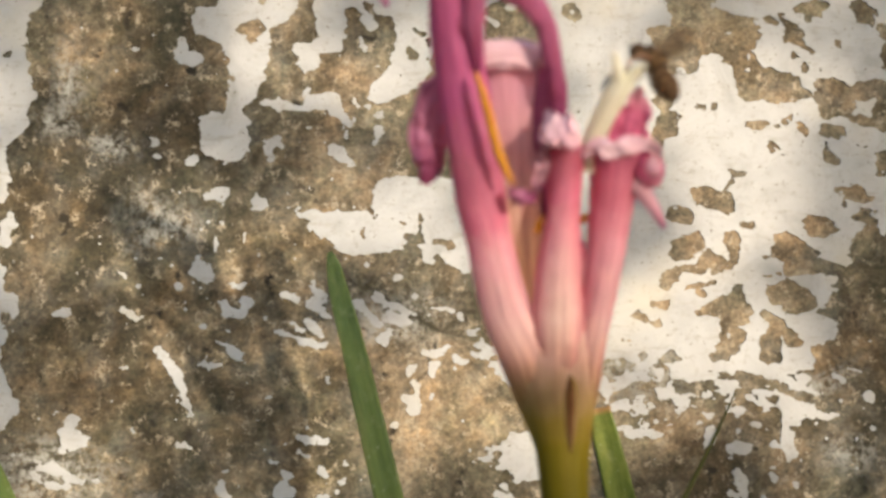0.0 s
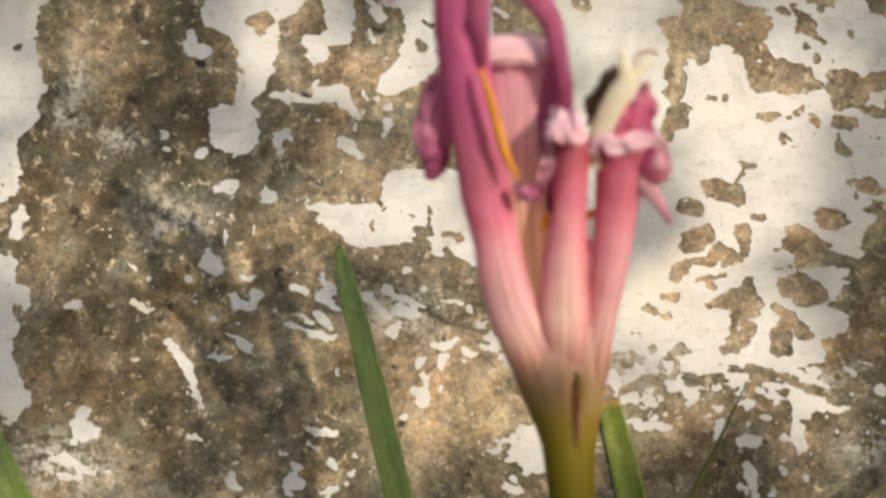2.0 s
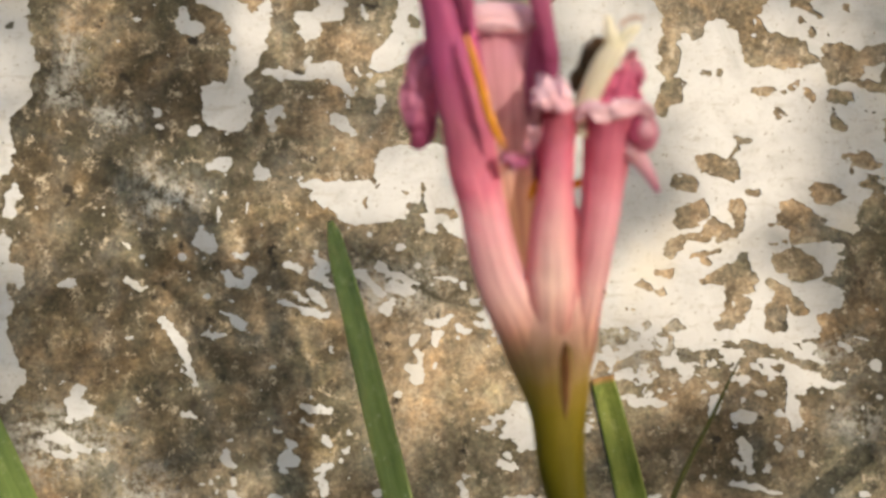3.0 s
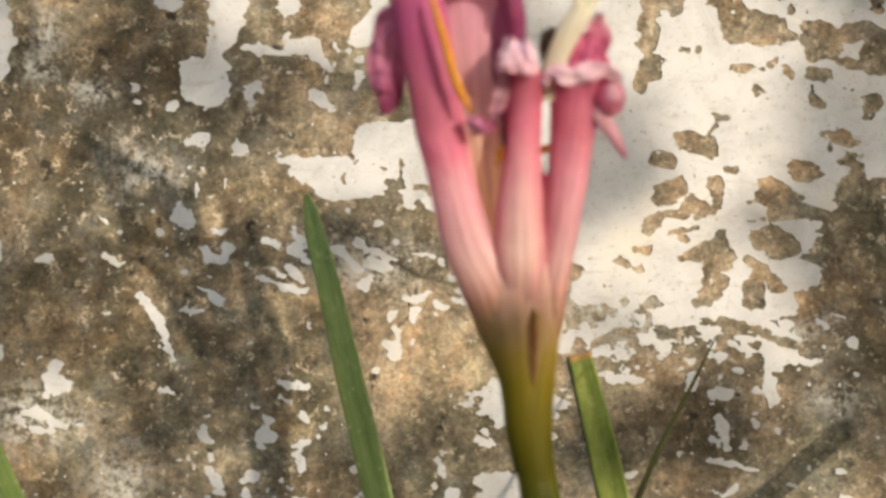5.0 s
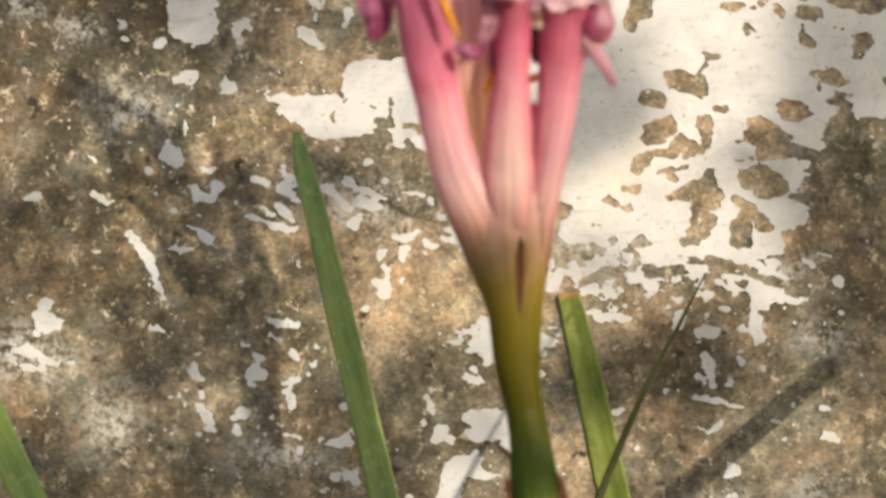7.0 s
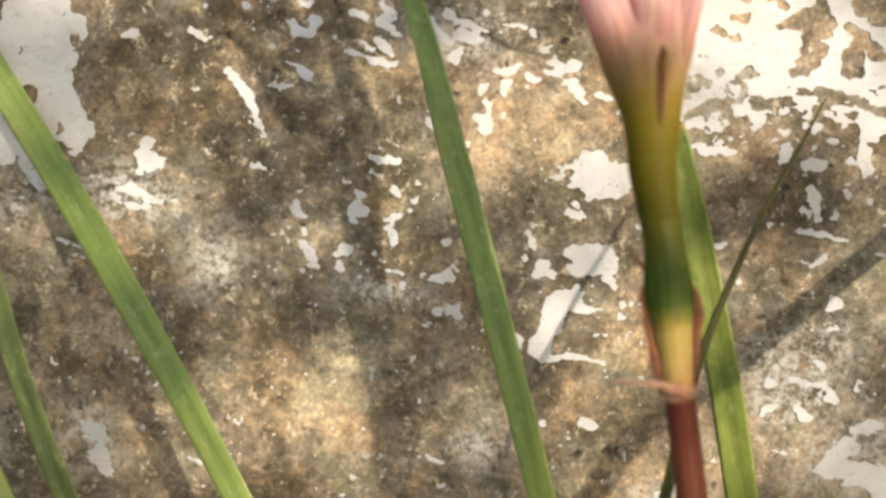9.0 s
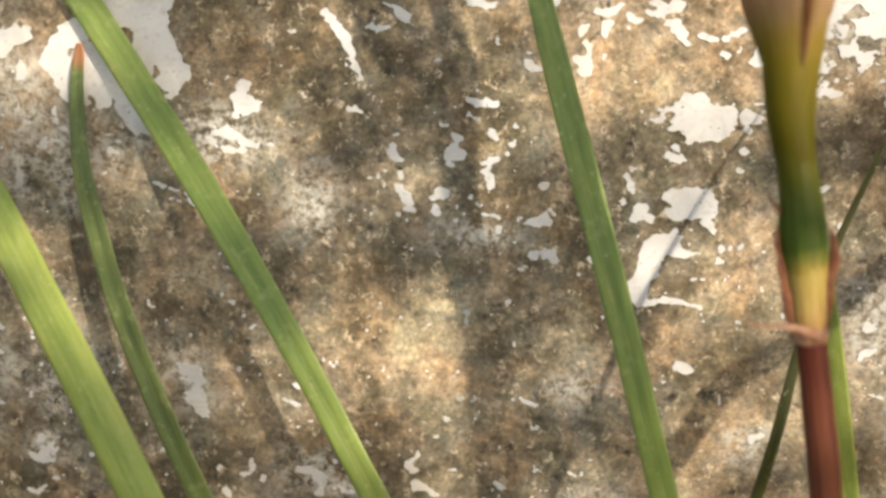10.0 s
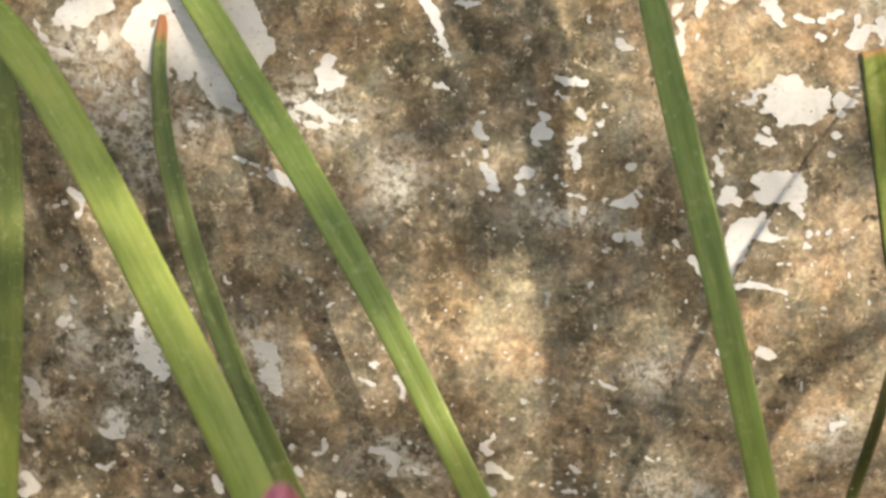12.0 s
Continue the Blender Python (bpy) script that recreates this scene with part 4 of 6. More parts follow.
left((-16.02, -8.43, 0.10))
left((-15.40, -8.60, 0.25), (-15.24, -8.50, 0.13), (-15.13, -8.71, 0.07))
left((-13.43, -8.31, 0.12), (-13.51, -8.61, 0.32), (-13.39, -8.97, 0.44), (-13.23, -9.33, 0.55), (-13.06, -9.67, 0.47), (-12.85, -9.87, 0.26))
left((-10.52, -8.94, 0.23), (-10.24, -9.22, 0.51), (-10.11, -9.59, 0.54), (-10.06, -9.95, 0.46), (-9.95, -10.17, 0.32))
left((-10.32, -9.86, 0.20))
left((-16.43, -10.12, 0.13), (-16.27, -10.34, 0.27), (-16.17, -10.63, 0.21), (-16.10, -10.84, 0.21), (-15.95, -10.72, 0.12))
left((-16.62, -11.73, 0.20), (-16.44, -11.77, 0.11))
left((-16.33, -12.15, 0.14))
left((-15.27, -10.03, 0.10), (-15.12, -10.04, 0.07))
left((-14.69, -11.20, 0.12), (-14.46, -11.12, 0.12), (-14.23, -11.00, 0.18))
left((-14.59, -11.44, 0.12), (-14.27, -11.52, 0.18), (-14.02, -11.47, 0.16), (-13.87, -11.29, 0.13))
left((-14.18, -11.27, 0.10), (-13.98, -11.16, 0.09))
left((-14.74, -12.42, 0.09), (-14.50, -12.49, 0.17), (-14.30, -12.28, 0.12))
left((-16.68, -12.75, 0.28), (-16.47, -13.05, 0.34), (-16.80, -13.26, 0.22))
left((-14.00, -12.08, 0.10))
left((-13.62, -10.58, 0.07))
left((-12.97, -11.39, 0.09))
left((-12.40, -12.05, 0.10))
left((-11.92, -11.76, 0.09))
left((-13.47, -12.75, 0.12))
left((-12.62, -12.95, 0.15))
left((-11.65, -12.56, 0.10), (-11.52, -12.89, 0.21))
left((-9.49, -12.24, 0.12), (-9.44, -12.39, 0.10))
left((-9.63, -11.70, 0.10))
left((-3.52, -5.80, 0.09))
left((-7.55, -6.59, 0.10))
left((-4.17, -7.40, 0.15))
left((-3.34, -7.57, 0.15), (-3.35, -7.72, 0.15))
left((-7.56, -9.46, 0.20))
left((-7.93, -9.80, 0.08), (-7.71, -9.88, 0.15), (-7.54, -9.94, 0.11))
left((-8.95, -10.00, 0.07), (-8.89, -9.83, 0.04))
left((-7.00, -9.79, 0.11), (-6.89, -9.96, 0.18), (-6.78, -10.22, 0.14))
left((-5.41, -9.01, 0.10))
left((-8.83, -11.45, 0.12), (-8.82, -11.68, 0.17))
left((-9.08, -11.84, 0.09), (-8.92, -11.82, 0.09))
left((-8.55, -11.94, 0.10))
left((-8.40, -11.15, 0.07))
left((-7.63, -11.67, 0.17), (-7.29, -11.66, 0.14))
left((-7.12, -11.87, 0.34), (-7.00, -12.05, 0.31), (-7.08, -12.24, 0.20))
left((-6.75, -12.13, 0.13), (-6.46, -12.21, 0.11), (-6.26, -12.23, 0.07))
left((-6.65, -11.42, 0.09))
left((-8.45, -12.90, 0.20), (-8.33, -13.00, 0.20))
left((-4.78, -11.44, 0.28), (-4.64, -11.28, 0.13), (-4.56, -11.15, 0.07))
left((-4.69, -11.58, 0.22))
left((-4.66, -12.00, 0.22), (-4.40, -12.11, 0.17), (-4.09, -12.28, 0.06))
left((-5.03, -11.23, 0.10))
left((-3.91, -10.25, 0.11), (-3.76, -10.26, 0.07))
left((-4.91, -10.51, 0.10))
left((-3.44, -11.04, 0.06), (-3.26, -11.10, 0.07), (-3.16, -11.23, 0.07))
left((-3.80, -11.54, 0.07), (-3.60, -11.56, 0.10))
left((-2.62, -11.91, 0.12), (-2.37, -11.99, 0.10), (-2.12, -12.00, 0.06))
left((-3.36, -12.39, 0.07), (-2.95, -12.37, 0.10))
left((-2.79, -12.55, 0.08), (-2.49, -12.56, 0.07))
left((-2.26, -12.60, 0.10))
left((-4.64, -12.67, 0.31))
left((-2.05, -9.63, 0.05), (-1.91, -9.74, 0.07), (-1.62, -9.81, 0.05))
left((-1.68, -10.39, 0.16))
left((-0.83, -11.57, 0.07), (-0.69, -11.65, 0.08))
left((-1.70, -11.45, 0.07), (-1.55, -11.49, 0.04))
left((1.83, -8.80, 0.18), (1.69, -8.80, 0.08))
left((1.98, -8.85, 0.08))
left((0.99, -9.91, 0.08))
left((3.55, -10.59, 0.20), (3.77, -10.48, 0.13))
left((-1.80, -6.09, 0.21), (-1.54, -6.08, 0.26), (-1.32, -6.01, 0.16), (-1.26, -6.18, 0.14))
left((-2.08, -6.40, 0.05), (-1.80, -6.32, 0.07))
left((-0.44, -6.18, 0.12), (-0.35, -6.32, 0.13), (-0.19, -6.35, 0.08))
left((-0.05, -6.58, 0.16), (0.13, -6.78, 0.23), (0.22, -6.98, 0.16))
left((-0.08, -7.56, 0.08))
left((0.29, -7.28, 0.13))
left((2.57, -5.84, 0.06), (2.56, -5.97, 0.06))
left((2.80, -5.91, 0.06))
left((1.18, -0.71, 0.17), (1.38, -0.78, 0.32), (1.52, -1.02, 0.29), (1.61, -1.22, 0.15))
left((1.76, -1.09, 0.11))
left((-0.19, -0.72, 0.12), (-0.15, -0.86, 0.17), (-0.15, -1.02, 0.07))
left((-0.70, -0.93, 0.12), (-0.61, -0.84, 0.07))
left((0.30, -0.72, 0.10), (0.38, -0.86, 0.12))
left((1.92, -1.04, 0.10), (2.12, -1.09, 0.15), (2.28, -1.10, 0.06))
left((2.70, -1.00, 0.16), (2.82, -0.93, 0.11))
left((2.55, -1.09, 0.07))
left((2.46, -1.44, 0.10))
left((2.82, -1.32, 0.10))
left((3.49, -1.27, 0.22), (3.31, -1.45, 0.32), (3.09, -1.62, 0.12))
left((3.21, -1.06, 0.17), (3.27, -1.20, 0.12))
left((3.75, -1.12, 0.19))
left((-1.96, -1.36, 0.13), (-1.73, -1.32, 0.09))
left((-1.92, -1.57, 0.10), (-1.86, -1.77, 0.18), (-1.64, -1.77, 0.11))
left((-1.45, -1.79, 0.08))
left((1.08, -2.68, 0.10), (1.12, -2.76, 0.09))
left((1.00, -2.99, 0.16), (1.12, -3.02, 0.09))
left((2.46, -2.87, 0.42), (2.72, -2.72, 0.15))
left((2.60, -3.15, 0.27))
left((3.07, -2.86, 0.32), (3.34, -2.81, 0.17))
left((3.07, -3.19, 0.15))
left((3.01, -3.59, 0.15))
left((2.93, -4.07, 0.10))
gone((5.26, 6.36, 0.49), (5.20, 5.96, 0.44), (5.16, 5.57, 0.47), (5.13, 5.33, 0.36), (5.16, 5.15, 0.15), (5.23, 4.94, 0.43), (5.21, 4.72, 0.44), (5.05, 4.55, 0.23), (5.00, 4.32, 0.15))
gone((2.99, 7.53, 0.40), (3.07, 7.45, 0.40))
gone((7.30, 4.82, 0.14), (7.48, 4.79, 0.07))
gone((7.45, 4.87, 0.10), (7.58, 4.84, 0.05))
gone((7.60, 4.34, 0.16), (7.81, 4.32, 0.08))
gone((7.79, 4.27, 0.06), (7.87, 4.24, 0.03))
gone((-9.87, 1.69, 0.29), (-10.01, 1.29, 0.40), (-9.95, 1.11, 0.27))
gone((-9.90, -0.13, 0.35), (-10.00, -0.71, 0.59), (-9.91, -1.26, 0.35))
gone((-9.78, -2.39, 0.32), (-9.93, -2.80, 0.45))
# ragged edges, fine holes in the coat, and specks of it where the rest has gone
COAT = COAT + np.clip(1.5 - np.abs(COAT) / 0.12, 0, 1) * (0.13 * (grain(gx, gz, 0.22, 81, 4) - 0.50) + 0.09 * (grain(gx, gz, 0.10, 181, 2) - 0.5)
                                                            + 0.20 * (grain(0.4 * gx - 0.1 * gz, 1.5 * gz + 0.35 * gx, 0.20, 191, 3) - 0.5))
COAT = np.minimum(COAT, (0.895 - grain(gx, gz, 0.16, 51, 2)) * 0.6)
speck = (grain(gx, gz, 0.17, 61, 2) - 0.868 + 0.16 * (grain(gx, gz, 2.2, 71, 2) - 0.5)) * 0.6
COAT = np.maximum(COAT, speck)


def flaky(x, z, a, b, amount, kept=-0.03):
    """An area where the coat is broken into many small flakes."""
    near = np.exp(-(((gx - x) / a) ** 2 + ((gz - z) / b) ** 2))
    crumb = grain(gx, gz * 1.5, 0.22, 171, 4) - 0.5
    COAT[...] = np.where(near > 0.2, np.maximum(COAT, -0.13) + amount * near * (crumb + kept), COAT)


flaky(6.0, -1.6, 2.2, 0.8, 0.75, 0.02)
flaky(4.6, -1.3, 0.8, 0.9, 0.6, 0.03)
flaky(1.3, -0.4, 0.7, 0.9, 0.5)
flaky(-0.3, -12.3, 2.6, 0.5, 0.45)
flaky(6.9, -7.7, 1.8, 0.8, 0.45)
flaky(-13.8, -2.9, 1.5, 1.3, 0.7, 0.02)
flaky(-13.3, -9.2, 0.8, 0.9, 0.6)
flaky(-10.2, -9.4, 0.6, 0.8, 0.6)
flaky(-14.3, -11.2, 0.8, 0.5, 0.5)
flaky(8.8, -9.4, 1.4, 0.9, 0.35)
flaky(-8.8, -3.2, 0.9, 0.4, 0.4)
flaky(1.6, -2.9, 0.9, 0.5, 0.3)

# tone of the bare concrete: algae-dark and sandy areas, plus painted-in sun and shade
wall_x = np.concatenate([np.linspace(-160, -18.2, 14), np.arange(-18, 12.5, 0.1), np.linspace(12.7, 160, 14)])
wall_z = np.concatenate([np.linspace(-19, -14.6, 5), np.arange(-14.4, 10.7, 0.1), np.linspace(10.9, 110, 12)])
tx, tz = np.meshgrid(wall_x, wall_z, indexing="ij")
STAIN_AND_LIGHT = 0.5 + 0.30 * (grain(tx, tz, 3.0, 91, 3) - 0.5)


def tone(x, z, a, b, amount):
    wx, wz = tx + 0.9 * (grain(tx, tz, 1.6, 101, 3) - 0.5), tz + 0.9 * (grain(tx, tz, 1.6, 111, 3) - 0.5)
    STAIN_AND_LIGHT[...] = STAIN_AND_LIGHT + 1.0 * amount * np.exp(-0.7 * (((wx - x) / a) ** 2 + ((wz - z) / b) ** 2))


tone(-8.2, 3.8, 2.53, 1.06, -0.30)
tone(-7.7, 7.0, 1.88, 0.81, -0.18)
tone(-2.9, -0.7, 2.10, 1.30, -0.14)
tone(-8.5, -2.8, 2.11, 0.78, -0.16)
tone(-2.4, 3.4, 1.45, 0.79, -0.14)
tone(-6.0, 5.4, 1.07, 1.07, -0.20)
tone(-7.0, -1.5, 2.64, 1.56, -0.16)
tone(-6.3, 2.2, 2.12, 0.79, -0.16)
tone(-9.9, -0.2, 0.80, 1.58, -0.20)
tone(-7.8, -0.0, 0.80, 1.44, -0.24)
tone(-5.4, -2.4, 1.71, 0.91, -0.20)
tone(-2.5, -2.0, 0.79, 1.56, -0.16)
tone(0.1, 0.9, 1.05, 0.37, -0.24)
tone(-1.1, 4.2, 0.66, 0.60, -0.20)
tone(9.9, -0.1, 0.90, 1.68, -0.22)
tone(5.2, -3.2, 1.67, 0.58, -0.20)
# the next one puts the dark band of a cast shadow into the tone
tone(8.2, 1.2, 0.77, 0.65, -0.14)
tone(6.6, 0.7, 0.65, 0.32, -0.20)
tone(-9.5, -0.7, 0.80, 0.79, -0.15)
tone(-4.4, 3.9, 0.80, 0.53, -0.15)
tone(-9.6, 7.0, 0.54, 0.81, -0.12)
# lighter spots: sandy areas, several with the sun's dapples put into the tone
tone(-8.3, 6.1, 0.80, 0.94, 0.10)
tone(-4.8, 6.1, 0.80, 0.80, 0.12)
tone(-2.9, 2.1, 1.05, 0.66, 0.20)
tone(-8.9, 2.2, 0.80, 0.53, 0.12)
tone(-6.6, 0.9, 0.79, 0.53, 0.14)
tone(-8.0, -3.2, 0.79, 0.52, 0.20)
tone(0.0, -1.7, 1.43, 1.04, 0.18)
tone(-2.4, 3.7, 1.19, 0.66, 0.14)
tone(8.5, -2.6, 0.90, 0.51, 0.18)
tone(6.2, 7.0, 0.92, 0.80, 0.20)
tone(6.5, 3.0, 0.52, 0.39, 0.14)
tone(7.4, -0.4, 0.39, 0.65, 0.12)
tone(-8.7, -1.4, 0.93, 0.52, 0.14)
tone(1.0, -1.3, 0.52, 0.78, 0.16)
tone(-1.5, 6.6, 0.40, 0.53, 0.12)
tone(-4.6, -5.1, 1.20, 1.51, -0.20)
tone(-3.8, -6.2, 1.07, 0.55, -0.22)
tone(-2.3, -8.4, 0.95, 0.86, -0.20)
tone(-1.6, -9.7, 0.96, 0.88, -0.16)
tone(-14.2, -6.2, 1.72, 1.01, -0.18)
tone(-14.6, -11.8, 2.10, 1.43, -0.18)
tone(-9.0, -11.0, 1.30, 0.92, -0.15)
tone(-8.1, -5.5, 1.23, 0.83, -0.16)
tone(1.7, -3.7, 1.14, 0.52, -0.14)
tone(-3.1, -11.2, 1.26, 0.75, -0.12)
# lighter spots lower down, some of them sunlit dapples painted in
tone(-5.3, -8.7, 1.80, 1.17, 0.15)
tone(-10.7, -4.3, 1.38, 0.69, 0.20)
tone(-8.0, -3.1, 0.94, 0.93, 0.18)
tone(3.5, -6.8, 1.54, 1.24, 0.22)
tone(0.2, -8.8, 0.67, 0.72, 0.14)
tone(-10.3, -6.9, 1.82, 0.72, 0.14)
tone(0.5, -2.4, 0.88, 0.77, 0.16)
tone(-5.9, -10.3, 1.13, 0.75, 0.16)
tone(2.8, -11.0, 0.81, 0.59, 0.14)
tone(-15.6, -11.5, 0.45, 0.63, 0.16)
# the next three are lightened to offset the stalk's shadow
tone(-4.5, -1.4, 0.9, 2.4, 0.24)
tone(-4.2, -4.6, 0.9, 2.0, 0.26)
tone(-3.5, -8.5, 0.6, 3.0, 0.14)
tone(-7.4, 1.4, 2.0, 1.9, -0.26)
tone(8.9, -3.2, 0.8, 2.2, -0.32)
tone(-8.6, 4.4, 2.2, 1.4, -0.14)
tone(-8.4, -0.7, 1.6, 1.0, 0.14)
# the next one paints in a sunlit stretch low on the right
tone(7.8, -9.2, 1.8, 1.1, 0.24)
tone(6.0, 2.6, 2.6, 2.2, 0.24)
tone(-8.0, -2.6, 2.0, 1.4, -0.10)
tone(-14.0, -11.2, 3.0, 1.6, -0.15)
tone(-6.2, -4.6, 1.2, 1.2, -0.10)
tone(-9.4, 3.5, 0.99, 1.05, -0.24)
tone(-5.0, 0.9, 2.24, 1.45, -0.10)
tone(5.3, 5.2, 0.6, 1.3, 0.24)
tone(-2.5, -2.6, 1.45, 1.18, 0.16)
tone(-4.4, -1.6, 1.18, 0.79, 0.12)
tone(-8.9, -4.6, 1.18, 0.79, 0.12)
tone(-13.4, -9.6, 1.45, 1.05, -0.12)

BLOOM = np.zeros(tx.shape)


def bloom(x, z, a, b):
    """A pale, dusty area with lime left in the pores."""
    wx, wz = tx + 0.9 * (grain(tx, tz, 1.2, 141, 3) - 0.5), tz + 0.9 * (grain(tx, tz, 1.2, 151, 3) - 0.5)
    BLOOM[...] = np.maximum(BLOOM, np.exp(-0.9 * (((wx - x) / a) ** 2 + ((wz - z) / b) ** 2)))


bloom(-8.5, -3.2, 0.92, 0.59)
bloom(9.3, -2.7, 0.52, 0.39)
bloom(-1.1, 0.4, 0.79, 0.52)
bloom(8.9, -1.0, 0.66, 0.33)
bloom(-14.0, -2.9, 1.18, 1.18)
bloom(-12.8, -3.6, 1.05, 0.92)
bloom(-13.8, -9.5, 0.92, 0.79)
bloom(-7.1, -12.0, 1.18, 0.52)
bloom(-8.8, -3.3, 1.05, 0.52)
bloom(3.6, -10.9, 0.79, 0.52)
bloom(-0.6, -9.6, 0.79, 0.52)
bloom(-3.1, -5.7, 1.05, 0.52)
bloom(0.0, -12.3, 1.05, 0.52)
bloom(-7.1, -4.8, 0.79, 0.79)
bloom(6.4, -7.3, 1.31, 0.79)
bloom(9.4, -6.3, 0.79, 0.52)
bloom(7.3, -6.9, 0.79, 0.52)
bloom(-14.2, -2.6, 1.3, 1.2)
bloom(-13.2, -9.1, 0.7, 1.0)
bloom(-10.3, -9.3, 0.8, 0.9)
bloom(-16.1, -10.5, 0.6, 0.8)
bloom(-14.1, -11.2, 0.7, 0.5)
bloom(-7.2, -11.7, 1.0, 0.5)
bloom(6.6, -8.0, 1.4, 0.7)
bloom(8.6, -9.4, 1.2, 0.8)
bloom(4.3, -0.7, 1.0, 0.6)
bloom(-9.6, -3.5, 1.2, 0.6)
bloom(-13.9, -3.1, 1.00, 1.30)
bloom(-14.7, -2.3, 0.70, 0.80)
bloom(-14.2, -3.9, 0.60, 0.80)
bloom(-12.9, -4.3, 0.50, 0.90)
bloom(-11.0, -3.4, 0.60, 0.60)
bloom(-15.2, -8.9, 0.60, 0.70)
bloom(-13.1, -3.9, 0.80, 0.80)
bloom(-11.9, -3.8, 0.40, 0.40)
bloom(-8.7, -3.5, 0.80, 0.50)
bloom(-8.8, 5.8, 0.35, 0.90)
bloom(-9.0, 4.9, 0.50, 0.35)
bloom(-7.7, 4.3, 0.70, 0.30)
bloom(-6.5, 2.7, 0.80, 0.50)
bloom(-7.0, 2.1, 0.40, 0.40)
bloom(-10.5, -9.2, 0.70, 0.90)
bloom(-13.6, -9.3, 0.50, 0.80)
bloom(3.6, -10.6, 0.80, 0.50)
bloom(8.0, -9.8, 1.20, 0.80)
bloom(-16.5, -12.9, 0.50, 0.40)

RUST = np.zeros(tx.shape)


def rust(x, z, a, b):
    """A rusty brown area."""
    wx, wz = tx + 1.1 * (grain(tx, tz, 1.3, 211, 3) - 0.5), tz + 1.1 * (grain(tx, tz, 1.3, 221, 3) - 0.5)
    RUST[...] = np.maximum(RUST, np.exp(-0.8 * (((wx - x) / a) ** 2 + ((wz - z) / b) ** 2)))


rust(-8.0, 6.3, 1.05, 0.92)
rust(-8.7, 2.5, 0.86, 0.66)
rust(-6.2, 0.9, 0.99, 1.05)
rust(-9.1, -0.8, 1.18, 0.92)
rust(-8.5, -1.6, 0.92, 0.66)
rust(-7.6, -3.1, 1.05, 0.66)
rust(-3.7, 2.1, 1.05, 0.66)
rust(-2.8, -0.7, 0.79, 0.66)
rust(-3.1, -1.6, 0.59, 0.66)
rust(-5.1, -0.0, 0.66, 0.66)
rust(-2.6, -3.4, 0.79, 0.66)
rust(7.2, 7.0, 0.79, 0.79)
rust(8.6, -0.6, 0.79, 0.53)
rust(2.0, -0.1, 0.92, 0.66)
rust(-5.2, -8.0, 1.45, 1.45)
rust(3.0, -8.0, 1.45, 1.45)
rust(2.8, -10.4, 1.18, 1.18)
rust(-7.8, -1.5, 0.92, 0.92)
rust(0.5, -1.8, 1.58, 0.79)
rust(-9.7, -4.0, 1.05, 0.79)
rust(-6.2, -11.1, 1.05, 1.05)
rust(-2.0, -5.6, 1.05, 0.79)
rust(-10.1, -9.1, 0.79, 1.18)
tone(-9.8, 3.9, 0.79, 0.79, -0.22)
tone(-7.0, -0.0, 0.59, 1.58, -0.16)
tone(-8.3, 1.4, 0.79, 0.53, -0.08)
tone(-4.7, -1.3, 1.18, 0.66, -0.10)
tone(-2.3, -2.6, 0.79, 0.66, -0.16)
tone(-8.0, 6.3, 0.92, 0.79, 0.12)
tone(-6.2, 0.9, 0.92, 0.92, 0.10)
tone(-8.8, -1.4, 1.18, 0.66, 0.12)


def islands(inside):
    """Numbers the connected areas of a grid of cells."""
    number, parent = np.full(inside.shape, -1), []

    def root(a):
        while parent[a] != a:
            parent[a] = parent[parent[a]]
            a = parent[a]
        return a

    before = []
    for i in range(inside.shape[0]):
        edge = np.flatnonzero(np.diff(np.concatenate([[0], inside[i].astype(np.int8), [0]])))
        now, q = [], 0
        for a, b in zip(edge[::2], edge[1::2]):
            me = len(parent)
            parent.append(me)
            while q < len(before) and before[q][1] < a:
                q += 1
            r = q
            while r < len(before) and before[r][0] <= b:
                parent[root(me)] = root(before[r][2])
                r += 1
            number[i, a:b] = me
            now.append((a, b, me))
        before = now
    roots = np.array([root(a) for a in range(len(parent))])
    number[number >= 0] = roots[number[number >= 0]]
    return number


